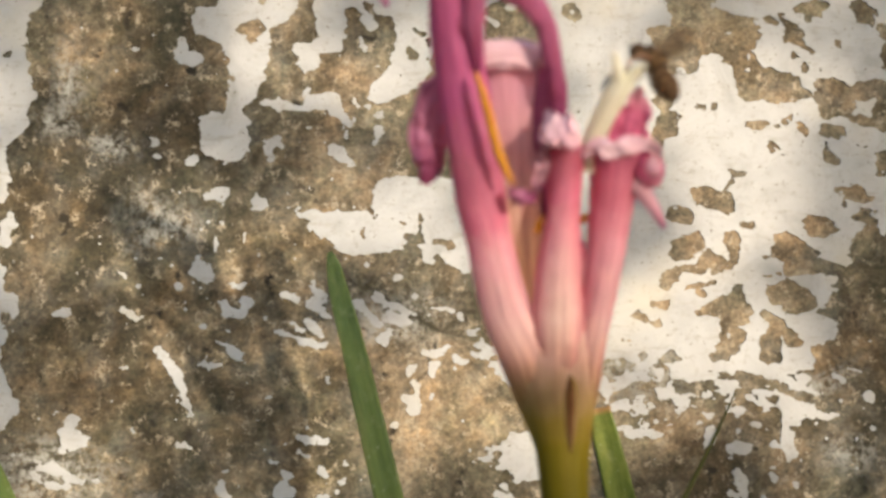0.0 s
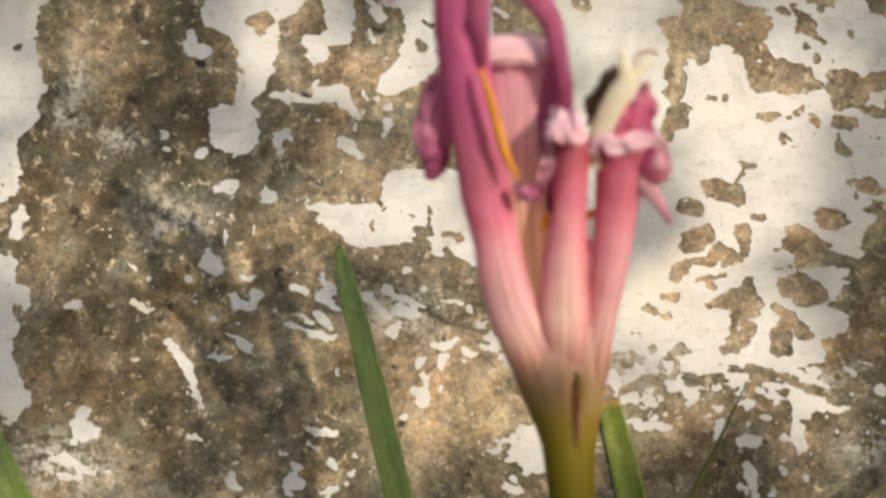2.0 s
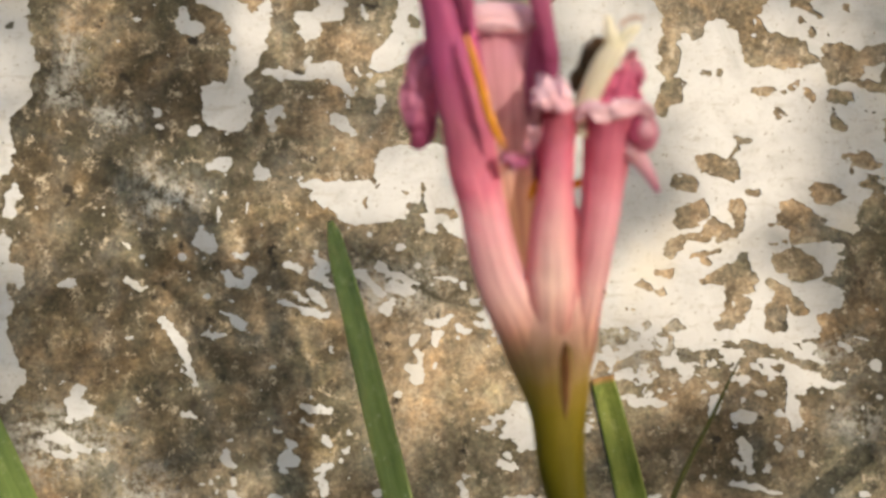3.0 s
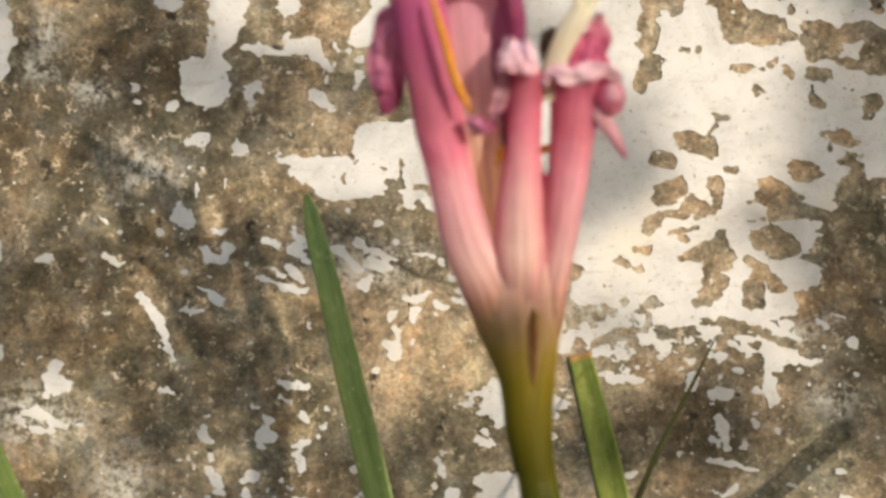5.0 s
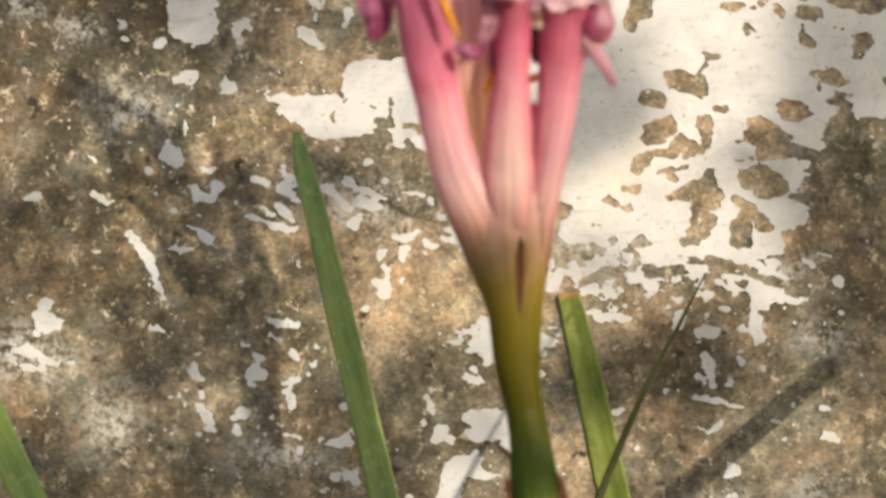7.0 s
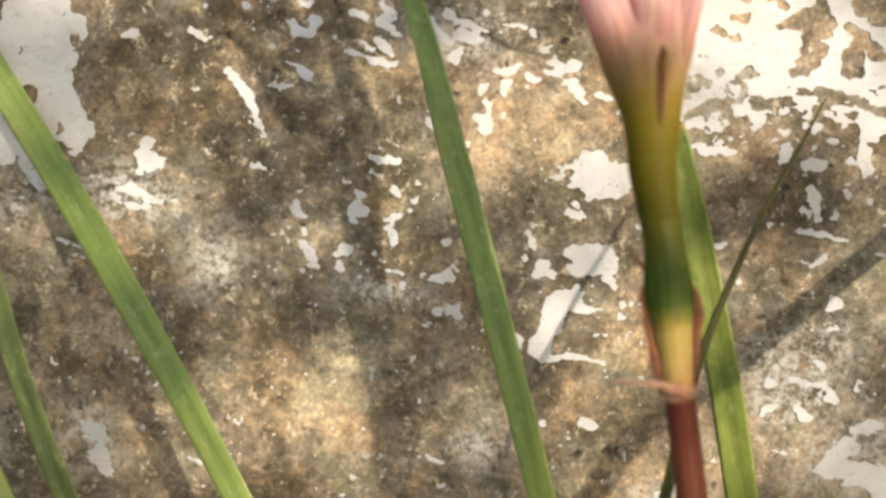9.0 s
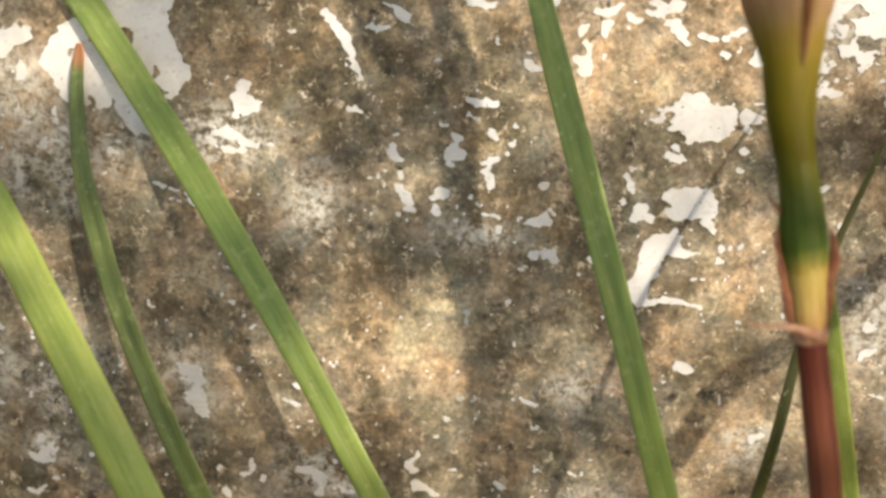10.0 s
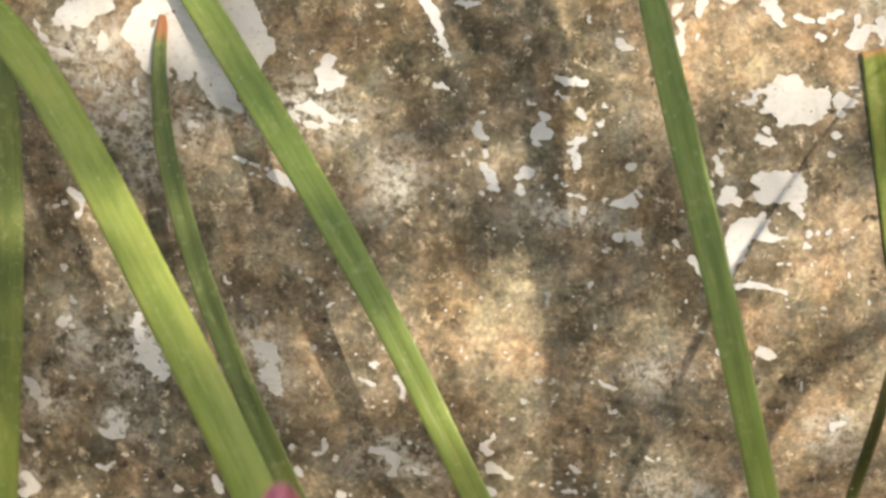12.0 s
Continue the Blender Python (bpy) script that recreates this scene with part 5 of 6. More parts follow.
def coat_pieces():
    """The whitewash as thin flakes: for each one its corners and faces, cut along the coat's edge."""
    f = COAT.copy()
    f[0, :] = f[-1, :] = f[:, 0] = f[:, -1] = -1
    inn = f > 0
    corner = [inn[:-1, :-1], inn[1:, :-1], inn[1:, 1:], inn[:-1, 1:]]
    full = corner[0] & corner[1] & corner[2] & corner[3]
    some = corner[0] | corner[1] | corner[2] | corner[3]
    number = islands(some)
    polys = {}
    rim = {}
    for i in range(full.shape[0]):
        edge = np.flatnonzero(np.diff(np.concatenate([[0], full[i].astype(np.int8), [0]])))
        x0, x1 = X0 + i * STEP, X0 + (i + 1) * STEP
        for a, b in zip(edge[::2], edge[1::2]):
            z0, z1 = Z0 + a * STEP, Z0 + b * STEP
            polys.setdefault(number[i, a], []).append(((x0, z0), (x1, z0), (x1, z1), (x0, z1)))
    ci, cj = np.nonzero(some & ~full)
    for i, j in zip(ci.tolist(), cj.tolist()):
        own, ring = number[i, j], rim.setdefault(number[i, j], [])
        mine = polys.setdefault(own, [])
        c = [(i, j), (i + 1, j), (i + 1, j + 1), (i, j + 1)]
        shape, cross = [], []
        for k in range(4):
            a, b = c[k], c[(k + 1) % 4]
            fa, fb = f[a], f[b]
            if fa > 0:
                shape.append((X0 + a[0] * STEP, Z0 + a[1] * STEP))
            if (fa > 0) != (fb > 0):
                u = fa / (fa - fb)
                p = (X0 + (a[0] + (b[0] - a[0]) * u) * STEP, Z0 + (a[1] + (b[1] - a[1]) * u) * STEP)
                shape.append(p)
                cross.append(p)
        if len(shape) >= 3:
            mine.append(tuple(shape))
        for k in range(0, len(cross) - 1, 2):
            ring.append((cross[k], cross[k + 1]))
    return polys, rim


def coat_mesh(name, polys, rim):
    verts, faces, at = [], [], {}

    def corner(p, y):
        key = (round(p[0], 4), round(p[1], 4), y)
        if key not in at:
            at[key] = len(verts)
            verts.append((p[0] * CM, y * CM, p[1] * CM))
        return at[key]

    for shape in polys:
        faces.append([corner(p, -0.010) for p in shape])
    for a, b in rim:
        faces.append([corner(a, -0.010), corner(b, -0.010), corner(b, 0.06), corner(a, 0.06)])
    return mesh(name, verts, faces, WHITEWASH, smooth=False)


def build_wall():
    nx, nz = len(wall_x), len(wall_z)
    near = (tx > -18.1) & (tx < 12.5) & (tz > -14.5) & (tz < 10.7)
    deep = 0.018 * grain(tx, tz, 0.5, 121, 3) + 0.012 * grain(tx, tz, 2.5, 131, 2)
    y = np.where(near, 0.002 + deep, 0.03)
    verts = [(a * CM, b * CM, c * CM) for a, b, c in zip(tx.ravel(), y.ravel(), tz.ravel())]
    i, j = np.meshgrid(np.arange(nx - 1), np.arange(nz - 1), indexing="ij")
    a = (i * nz + j).ravel()
    faces = list(zip(a.tolist(), (a + nz).tolist(), (a + nz + 1).tolist(), (a + 1).tolist()))
    front = len(verts)
    ring = [k * nz for k in range(nx)] + [(nx - 1) * nz + k for k in range(1, nz)] + [k * nz + nz - 1 for k in range(nx - 2, -1, -1)] + [k for k in range(nz - 2, 0, -1)]
    for k in ring:
        v = verts[k]
        verts.append((v[0], 0.20, v[2]))
    m = len(ring)
    for k in range(m):
        faces.append((ring[k], front + k, front + (k + 1) % m, ring[(k + 1) % m]))
    faces.append(tuple(range(front, front + m)))
    me = mesh("wall", verts, faces, CONCRETE)
    layer = me.attributes.new("stain_and_light", "FLOAT", "POINT")
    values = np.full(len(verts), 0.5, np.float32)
    values[:front] = STAIN_AND_LIGHT.ravel()
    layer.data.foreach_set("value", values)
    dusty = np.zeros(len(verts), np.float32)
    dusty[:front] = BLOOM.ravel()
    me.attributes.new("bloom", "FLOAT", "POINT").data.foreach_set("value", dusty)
    ruddy = np.zeros(len(verts), np.float32)
    ruddy[:front] = RUST.ravel()
    me.attributes.new("rust", "FLOAT", "POINT").data.foreach_set("value", ruddy)
    wall = part("wall_garden", me)
    tagged(wall, "old garden wall of weathered brown concrete with peeling whitewash", "wall", kind="structure")
    return wall


wall = build_wall()


def build_coat(wall):
    polys, rim = coat_pieces()
    order = sorted(polys, key=lambda k: -len(rim.get(k, ())) - len(polys[k]))
    for k in order[:260]:
        part("whitewash_flake", coat_mesh("whitewash_flake", polys[k], rim.get(k, [])), wall)
    rest_p = [p for k in order[260:] for p in polys[k]]
    rest_r = [r for k in order[260:] for r in rim.get(k, [])]
    tagged(part("whitewash_specks", coat_mesh("whitewash_specks", rest_p, rest_r), wall), kind="stuff")


# ---- ground ----
def build_ground():
    rng = np.random.RandomState(5)
    xs = np.concatenate([[-400.0, -60, -12, -4], np.linspace(-1.6, 1.6, 90), [4, 12, 60, 400]])
    ys = np.concatenate([[-400.0, -60, -12, -4], np.linspace(-1.6, 0.2, 60), [4, 12, 60, 400]])
    verts, faces = [], []
    for x in xs:
        for y in ys:
            h = 0.012 * noise.noise(Vector((x * 9, y * 9, 0))) + 0.005 * noise.noise(Vector((x * 40, y * 40, 3)))
            verts.append((x, y, -0.165 + h))
    n = len(ys)
    for i in range(len(xs) - 1):
        for j in range(n - 1):
            a = i * n + j
            faces.append((a, a + n, a + n + 1, a + 1))
    tagged(part("ground", mesh("ground", verts, faces, SOIL)), "bare brown garden soil at the foot of the wall", "ground", kind="structure")


build_ground()


# ---- leaves of the lily clump, each rooted in the soil ----
CLUMP = "leaves of the lily clump"


def leaf(rows, material, label, name="lily_leaf", **more):
    ob = part(name, ribbon(name, rows, material, n=64, k=11, **more))
    thick = more.pop("thick", 0.035)
    part("midrib", ribbon("midrib", rows, material, n=64, k=5, span=0.07, thick=thick + 0.008, **more), ob)
    return tagged(ob, label, "leaf", CLUMP)


leaf([(2.3, 5.0, -17.2, 0.55), (1.80, 4.75, -14.2, 0.58), (1.04, 4.43, -10.8, 0.56), (0.32, 4.10, -7.9, 0.56), (-0.41, 3.58, -5.1, 0.58),
      (-1.20, 3.10, -2.2, 0.57), (-1.75, 2.75, -0.1, 0.49), (-2.04, 2.50, 0.85, 0.43), (-2.19, 2.36, 1.45, 0.31), (-2.29, 2.28, 1.77, 0.12)],
     LEAF, "single upright green strap leaf with a pointed tip", arc=30, keel=0.14, twist=(0, 8))
long_leaf = leaf([(-1.5, 4.33, -17.2, 0.62), (-3.35, 3.86, -14.0, 0.62), (-5.14, 3.40, -10.7, 0.60), (-6.70, 2.98, -7.82, 0.63), (-8.52, 2.10, -5.0, 0.71),
      (-10.64, 0.84, -2.16, 0.75), (-12.74, 0.30, 0.92, 0.71), (-14.2, 0.25, 2.7, 0.52), (-15.4, 0.25, 3.8, 0.28), (-16.0, 0.25, 4.3, 0.05)],
     LEAF, "long green strap leaf leaning steeply beside the wall", arc=35, keel=0.12, twist=(0, -14))
pale_leaf = leaf([(-6.2, 8.4, -17.2, 0.64), (-7.40, 7.5, -14.0, 0.88), (-8.50, 6.60, -10.8, 0.90), (-9.76, 5.77, -8.6, 0.90), (-11.34, 4.76, -6.29, 0.90),
      (-12.98, 3.64, -4.08, 0.90), (-14.85, 2.45, -1.95, 0.89), (-16.7, 2.0, -0.2, 0.78), (-17.7, 1.9, 1.2, 0.50), (-18.5, 1.9, 2.1, 0.06)],
     LEAF_PALE, "broad yellow-green strap leaf with a sunlit stretch", arc=45, keel=0.05, twist=(5, -12))
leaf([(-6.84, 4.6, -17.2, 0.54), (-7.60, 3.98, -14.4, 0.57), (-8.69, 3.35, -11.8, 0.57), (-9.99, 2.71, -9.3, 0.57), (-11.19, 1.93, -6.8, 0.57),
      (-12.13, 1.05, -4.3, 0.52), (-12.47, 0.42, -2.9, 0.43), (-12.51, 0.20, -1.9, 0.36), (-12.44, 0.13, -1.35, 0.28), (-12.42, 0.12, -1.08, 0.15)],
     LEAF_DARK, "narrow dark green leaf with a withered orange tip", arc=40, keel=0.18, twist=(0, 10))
# shade on this leaf is put into its colour by the dark leaf material
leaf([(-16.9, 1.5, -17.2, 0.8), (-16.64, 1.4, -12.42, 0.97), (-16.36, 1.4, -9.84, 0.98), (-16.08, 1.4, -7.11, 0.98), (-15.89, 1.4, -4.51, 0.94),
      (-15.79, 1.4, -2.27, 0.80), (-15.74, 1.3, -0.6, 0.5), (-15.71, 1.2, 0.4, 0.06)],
     LEAF_DARK, "upright strap leaf in the shade, its shade put into a dark green", arc=40, keel=0.06)
leaf([(6.5, 0.11, -17.2, 0.66), (5.95, 0.11, -13.2, 0.72), (5.32, 0.11, -9.4, 0.75), (4.99, 0.11, -7.6, 0.74), (4.58, 0.11, -5.8, 0.74),
      (4.18, 0.11, -4.0, 0.69), (3.82, 0.11, -2.5, 0.61), (3.62, 0.12, -1.72, 0.53)],
     LEAF_CUT, "green strap leaf with a blunt, cut and dried tip", arc=8, keel=0.11, twist=(15, 15))
blade = leaf([(1.75, 5.56, -17.2, 0.18), (1.95, 5.19, -14.0, 0.22), (2.32, 4.79, -11.2, 0.24), (3.02, 4.33, -8.7, 0.23), (3.68, 3.81, -6.2, 0.18),
      (4.73, 3.37, -3.7, 0.12), (5.59, 3.13, -2.1, 0.08), (6.14, 2.92, -1.1, 0.03)],
     GRASS, "thin dark blade of grass bent to one side", "grass_blade", arc=60, keel=0.1)
# unseen leaf, added only for the slanting shadow band it casts on the wall
leaf([(5.6, 8.8, -17.2, 0.5), (6.0, 8.6, -13.5, 0.58), (8.18, 7.5, -7.85, 0.62), (8.72, 6.5, -6.91, 0.6), (9.47, 5.5, -5.82, 0.58), (10.31, 4.6, -4.7, 0.56), (11.45, 3.7, -3.34, 0.52), (12.85, 3.0, -1.72, 0.42), (14.21, 2.6, -0.22, 0.06)],
     LEAF, "unseen arching strap leaf added to cast a slanting shadow", arc=40, keel=0.06, facing=(0.5, -1, 0.5))


# ---- the fading lily ----
def build_flower():
    lily = thing("lily_flower", "fading pink lily flower with withered curled petals on a single stalk", "flower")
    lily.location = (0.034, -0.079, -0.165)
    inverse = Matrix.Translation(lily.location).inverted()

    def add(name, me, label="", parent=None):
        me.transform(inverse)
        ob = part(name, me, parent or lily, label)
        return ob

    add("scape", stalk("scape", [(3.75, 8.0, -17.2, 0.56), (3.35, 7.9, -12.5, 0.54), (3.0, 7.78, -8.6, 0.52), (2.78, 7.70, -6.95, 0.51),
                                 (2.69, 7.68, -6.31, 0.49), (2.58, 7.65, -5.64, 0.48)], SCAPE, ridge=0.015), "red-brown lower stalk")
    add("pedicel", stalk("pedicel", [(2.575, 7.65, -5.74, 0.52), (2.555, 7.63, -5.45, 0.54), (2.53, 7.60, -5.13, 0.57), (2.47, 7.58, -4.62, 0.67)], PEDICEL, ridge=0.015),
        "tan yellow joint of the stalk")
    add("ovary", stalk("ovary", [(2.475, 7.58, -4.72, 0.60), (2.46, 7.58, -4.60, 0.70), (2.41, 7.55, -4.28, 0.78), (2.37, 7.55, -3.87, 0.72), (2.32, 7.52, -3.42, 0.63),
                                 (2.22, 7.50, -2.85, 0.61), (2.18, 7.48, -2.5, 0.63)], STALK, ridge=0.03), "swollen olive-green seed pod")
    tube = add("petal_tube", funnel("petal_tube", [(2.24, 7.50, -2.98, 0.605, 0.605), (2.19, 7.49, -2.66, 0.66, 0.65), (2.13, 7.47, -2.26, 0.74, 0.70), (2.11, 7.46, -1.8, 0.80, 0.76), (2.09, 7.46, -1.36, 0.91, 0.80),
                                                   (2.05, 7.48, -0.96, 1.07, 0.86), (1.99, 7.51, -0.57, 1.21, 0.94), (1.97, 7.58, -0.1, 1.28, 1.10), (1.97, 7.64, 0.3, 1.24, 1.16), (1.98, 7.66, 0.55, 1.06, 0.98), (1.99, 7.66, 0.75, 0.8, 0.6)], TUBE,
                                    ((2.20, 2.15, 0.11, 0.10, 0.22), (1.95, 1.66, 0.08, 0.07, 0.60))), "funnel of joined petals, olive below and pink above")
    add("slit_margin", ribbon("slit_margin", [(2.19, 7.825, -1.50, 0.03), (2.18, 7.855, -1.2, 0.15), (2.175, 7.885, -0.92, 0.24), (2.17, 7.915, -0.64, 0.28), (2.16, 7.94, -0.40, 0.22), (2.15, 7.965, -0.12, 0.12), (2.15, 7.99, 0.10, 0.02)], SLIT_EDGE, arc=30, thick=0.02, n=28), "browned margin of the slit", tube)
    add("slit", ribbon("slit", [(2.185, 7.84, -1.42, 0.02), (2.18, 7.875, -1.18, 0.07), (2.175, 7.905, -0.92, 0.10), (2.17, 7.935, -0.68, 0.12), (2.16, 7.958, -0.46, 0.09), (2.155, 7.975, -0.28, 0.03)], SLIT, arc=30, thick=0.03, n=24), "dark brown slit", tube)
    add("petal", ribbon("petal", [(1.90, 7.42, -1.48, 0.46), (1.80, 7.45, -1.0, 0.62), (1.66, 7.58, -0.5, 0.76), (1.46, 7.88, 0.08, 0.84), (1.21, 8.14, 0.61, 0.78), (1.04, 8.40, 1.20, 0.73),
                                  (0.91, 8.60, 1.78, 0.67), (0.77, 8.83, 2.35, 0.70), (0.69, 9.07, 2.90, 0.74), (0.59, 9.33, 3.50, 0.76), (0.48, 9.60, 4.09, 0.71),
                                  (0.41, 9.87, 4.65, 0.70), (0.36, 10.20, 5.33, 0.59), (0.26, 10.50, 5.90, 0.40), (0.17, 10.70, 6.27, 0.10)],
                         PETAL_LEFT, arc=120, n=80, k=25, wave=0.03, seed=3, crumple=0.026, pleat=0.009), "long pink petal turning magenta above")
    add("petal", ribbon("petal", [(0.52, 9.30, 4.20, 0.34), (0.24, 9.15, 3.85, 0.56), (0.06, 9.00, 3.45, 0.64), (0.02, 8.86, 3.10, 0.56), (0.04, 8.76, 2.80, 0.42), (-0.06, 8.68, 2.58, 0.16)],
                         PETAL_CURL, arc=90, n=56, k=25, wave=0.16, seed=5, twist=(0, 15, 30), crumple=0.05, pleat=0.06), "withered magenta petal curled downwards")
    back = add("petal", ribbon("petal", [(1.62, 7.36, 0.20, 0.40), (1.46, 7.85, 1.12, 0.60), (1.38, 8.20, 1.82, 0.80), (1.32, 8.60, 2.58, 0.94), (1.26, 8.95, 3.47, 0.98),
                                  (1.20, 9.15, 4.16, 0.96), (1.16, 9.20, 4.42, 0.93)], PETAL_BACK, arc=50, n=50, k=13, wave=0.02, seed=7, crumple=0.03), "tan and mauve petal at the back")
    add("fold", ribbon("fold", [(0.66, 9.35, 4.24, 0.26), (0.80, 9.42, 4.29, 0.40), (1.05, 9.45, 4.31, 0.43), (1.30, 9.44, 4.31, 0.43), (1.54, 9.40, 4.27, 0.40), (1.64, 9.32, 4.22, 0.26)],
                       PETAL_PALE, arc=80, n=50, k=25, wave=0.025, seed=8, crumple=0.015, pleat=0.03), "pale folded-over petal end", back)
    add("petal", ribbon("petal", [(0.45, 10.1, 5.5, 0.22), (0.81, 10.20, 5.32, 0.30), (1.08, 10.09, 5.10, 0.36), (1.40, 10.00, 4.92, 0.35), (1.64, 9.85, 4.62, 0.29), (1.76, 9.65, 4.19, 0.27),
                                  (1.84, 9.45, 3.76, 0.27), (1.90, 9.32, 3.40, 0.18)], PETAL_DARK, arc=110, n=50, k=11, wave=0.04, seed=11, crumple=0.04), "narrow magenta petal arching over")
    add("petal", ribbon("petal", [(1.68, 9.45, 4.60, 0.16), (1.70, 9.30, 4.15, 0.24), (1.68, 9.15, 3.70, 0.30), (1.66, 8.9, 3.24, 0.40), (1.76, 8.6, 2.7, 0.44), (1.80, 8.4, 2.1, 0.2)],
                         PETAL_DARK, arc=90, n=30, k=11, wave=0.05, seed=13), "dark inner side of a petal")
    add("petal", ribbon("petal", [(0.72, 10.36, 5.47, 0.26), (0.69, 10.30, 5.02, 0.31), (0.66, 10.14, 4.62, 0.29), (0.69, 9.95, 4.29, 0.20), (0.74, 9.80, 3.99, 0.06)],
                         PETAL_DARK, arc=70, n=30, k=11, wave=0.05, seed=33, crumple=0.02), "dark folded margin of the long petal")
    add("petal_tip", ribbon("petal_tip", [(-0.90, 9.60, 5.52, 0.17), (-0.68, 9.60, 5.25, 0.17), (-0.57, 9.60, 5.03, 0.11), (-0.55, 9.60, 4.93, 0.02)], PETAL_CURL, arc=80, n=20, k=9, wave=0.06, seed=35), "shrivelled tip bent aside")
    mid = add("petal", ribbon("petal", [(2.02, 7.50, -1.48, 0.26), (2.00, 7.55, -1.0, 0.40), (1.98, 7.66, -0.5, 0.56), (1.98, 7.86, -0.1, 0.70), (1.96, 8.14, 0.61, 0.82), (1.945, 8.48, 1.29, 0.66), (1.97, 8.76, 1.94, 0.53), (1.99, 9.03, 2.58, 0.50),
                                  (1.98, 9.25, 3.08, 0.54)], PETAL_MID, arc=130, n=60, k=13, wave=0.03, seed=15, crumple=0.025), "rolled pale pink petal")
    add("curled_end", ribbon("curled_end", [(1.84, 9.20, 3.30, 0.28), (1.84, 9.34, 3.40, 0.34), (1.85, 9.46, 3.36, 0.44), (1.86, 9.53, 3.24, 0.54), (1.86, 9.55, 3.10, 0.58), (1.84, 9.54, 2.98, 0.50)],
                            PETAL_PALE, arc=85, n=44, k=31, wave=0.07, seed=17, crumple=0.04, pleat=0.07), "crumpled pale petal end", mid)
    add("curled_end", ribbon("curled_end", [(1.76, 9.36, 3.26, 0.28), (1.71, 9.26, 3.02, 0.24), (1.66, 9.14, 2.78, 0.20), (1.60, 9.04, 2.56, 0.16), (1.55, 8.98, 2.36, 0.08)],
                            PETAL_MAUVE, arc=25, n=46, k=25, wave=0.10, seed=18, crumple=0.04, pleat=0.06), "hanging pale petal edge", mid)
    add("curled_end", ribbon("curled_end", [(1.20, 9.15, 2.44, 0.10), (1.28, 9.22, 2.36, 0.22), (1.42, 9.24, 2.30, 0.24), (1.56, 9.18, 2.32, 0.10)],
                            PETAL_CURL, arc=50, n=30, k=17, wave=0.10, seed=16, crumple=0.05, pleat=0.06), "small mauve curl", mid)
    add("petal", ribbon("petal", [(1.97, 8.55, 2.0, 0.34), (1.93, 8.80, 2.6, 0.54), (1.90, 9.02, 3.15, 0.52), (1.90, 9.08, 3.36, 0.30)], PETAL_RED, arc=60, n=26, k=11, crumple=0.03, seed=29),
        "rose petal behind the crumpled end")
    right = add("petal", ribbon("petal", [(2.32, 7.50, -1.48, 0.28), (2.36, 7.53, -1.0, 0.40), (2.41, 7.62, -0.5, 0.48), (2.44, 7.78, -0.05, 0.52), (2.53, 8.04, 0.61, 0.52), (2.61, 8.40, 1.29, 0.54), (2.66, 8.66, 1.95, 0.61), (2.71, 8.93, 2.59, 0.72),
                                  (2.73, 9.13, 3.04, 0.77)], PETAL_RIGHT, arc=130, n=60, k=13, wave=0.025, seed=19, crumple=0.025), "rolled rose-pink petal")
    add("rim", ribbon("rim", [(2.20, 9.28, 2.92, 0.14), (2.40, 9.42, 3.02, 0.24), (2.60, 9.44, 2.96, 0.24), (2.86, 9.46, 3.03, 0.26), (3.12, 9.40, 3.03, 0.22), (3.30, 9.32, 2.92, 0.10)],
                      PETAL_PALE, arc=50, n=50, k=21, wave=0.12, seed=21, crumple=0.05, pleat=0.045), "crinkled pale petal rim", right)
    roll = add("rolled_end", blob("rolled_end", 0.22, 0.20, 0.27, PETAL_RED, (3.17, -9.13, 2.74), (0, -12, 0), 0.05, 4), "rolled-up petal end", right)
    add("inner_turn", blob("inner_turn", 0.12, 0.08, 0.15, PETAL_MAUVE, (3.20, -9.30, 2.74), (0, -12, 0), 0.06, 5), "paler inside of the roll", roll)
    add("tail", ribbon("tail", [(3.02, 9.05, 2.62, 0.26), (3.06, 9.02, 2.48, 0.28), (3.20, 8.92, 2.31, 0.22), (3.33, 8.84, 2.12, 0.15), (3.45, 8.76, 1.92, 0.07)],
                       PETAL_MAUVE, arc=120, n=24, k=9, wave=0.05, seed=23), "thin drooping petal end", right)
    add("petal_tip", ribbon("petal_tip", [(2.80, 9.00, 2.95, 0.66), (2.88, 9.12, 3.33, 0.54), (2.98, 9.22, 3.59, 0.34), (3.03, 9.30, 3.87, 0.10)],
                            PETAL_RED, arc=80, n=36, k=21, wave=0.06, seed=25, crumple=0.06, pleat=0.09), "pointed rose petal tip", right)
    add("petal", ribbon("petal", [(2.40, 7.55, 0.0, 0.22), (2.39, 7.66, 0.75, 0.24), (2.37, 7.80, 1.35, 0.20), (2.33, 8.0, 1.75, 0.10)], PETAL_RIGHT, arc=60, n=24, k=9, seed=27), "salmon petal seen between the others")
    add("stamen", stalk("stamen", [(0.70, 9.98, 3.94, 0.06), (0.80, 9.90, 3.63, 0.105), (0.90, 9.75, 3.31, 0.125), (0.99, 9.60, 2.98, 0.125), (1.10, 9.48, 2.72, 0.11), (1.22, 9.38, 2.50, 0.05)], ANTHER, n=30, k=12, ridge=0.08),
             "long orange-yellow stamen")
    add("anther", stalk("anther", [(2.20, 8.40, 2.00, 0.05), (2.28, 8.42, 2.05, 0.12), (2.36, 8.43, 2.09, 0.12), (2.44, 8.43, 2.14, 0.05)], ANTHER, n=14, k=10), "orange anther")
    add("anther", stalk("anther", [(1.60, 8.62, 1.82, 0.04), (1.63, 8.64, 1.92, 0.11), (1.66, 8.66, 2.02, 0.10), (1.70, 8.68, 2.12, 0.04)], ANTHER, n=14, k=10), "orange anther")
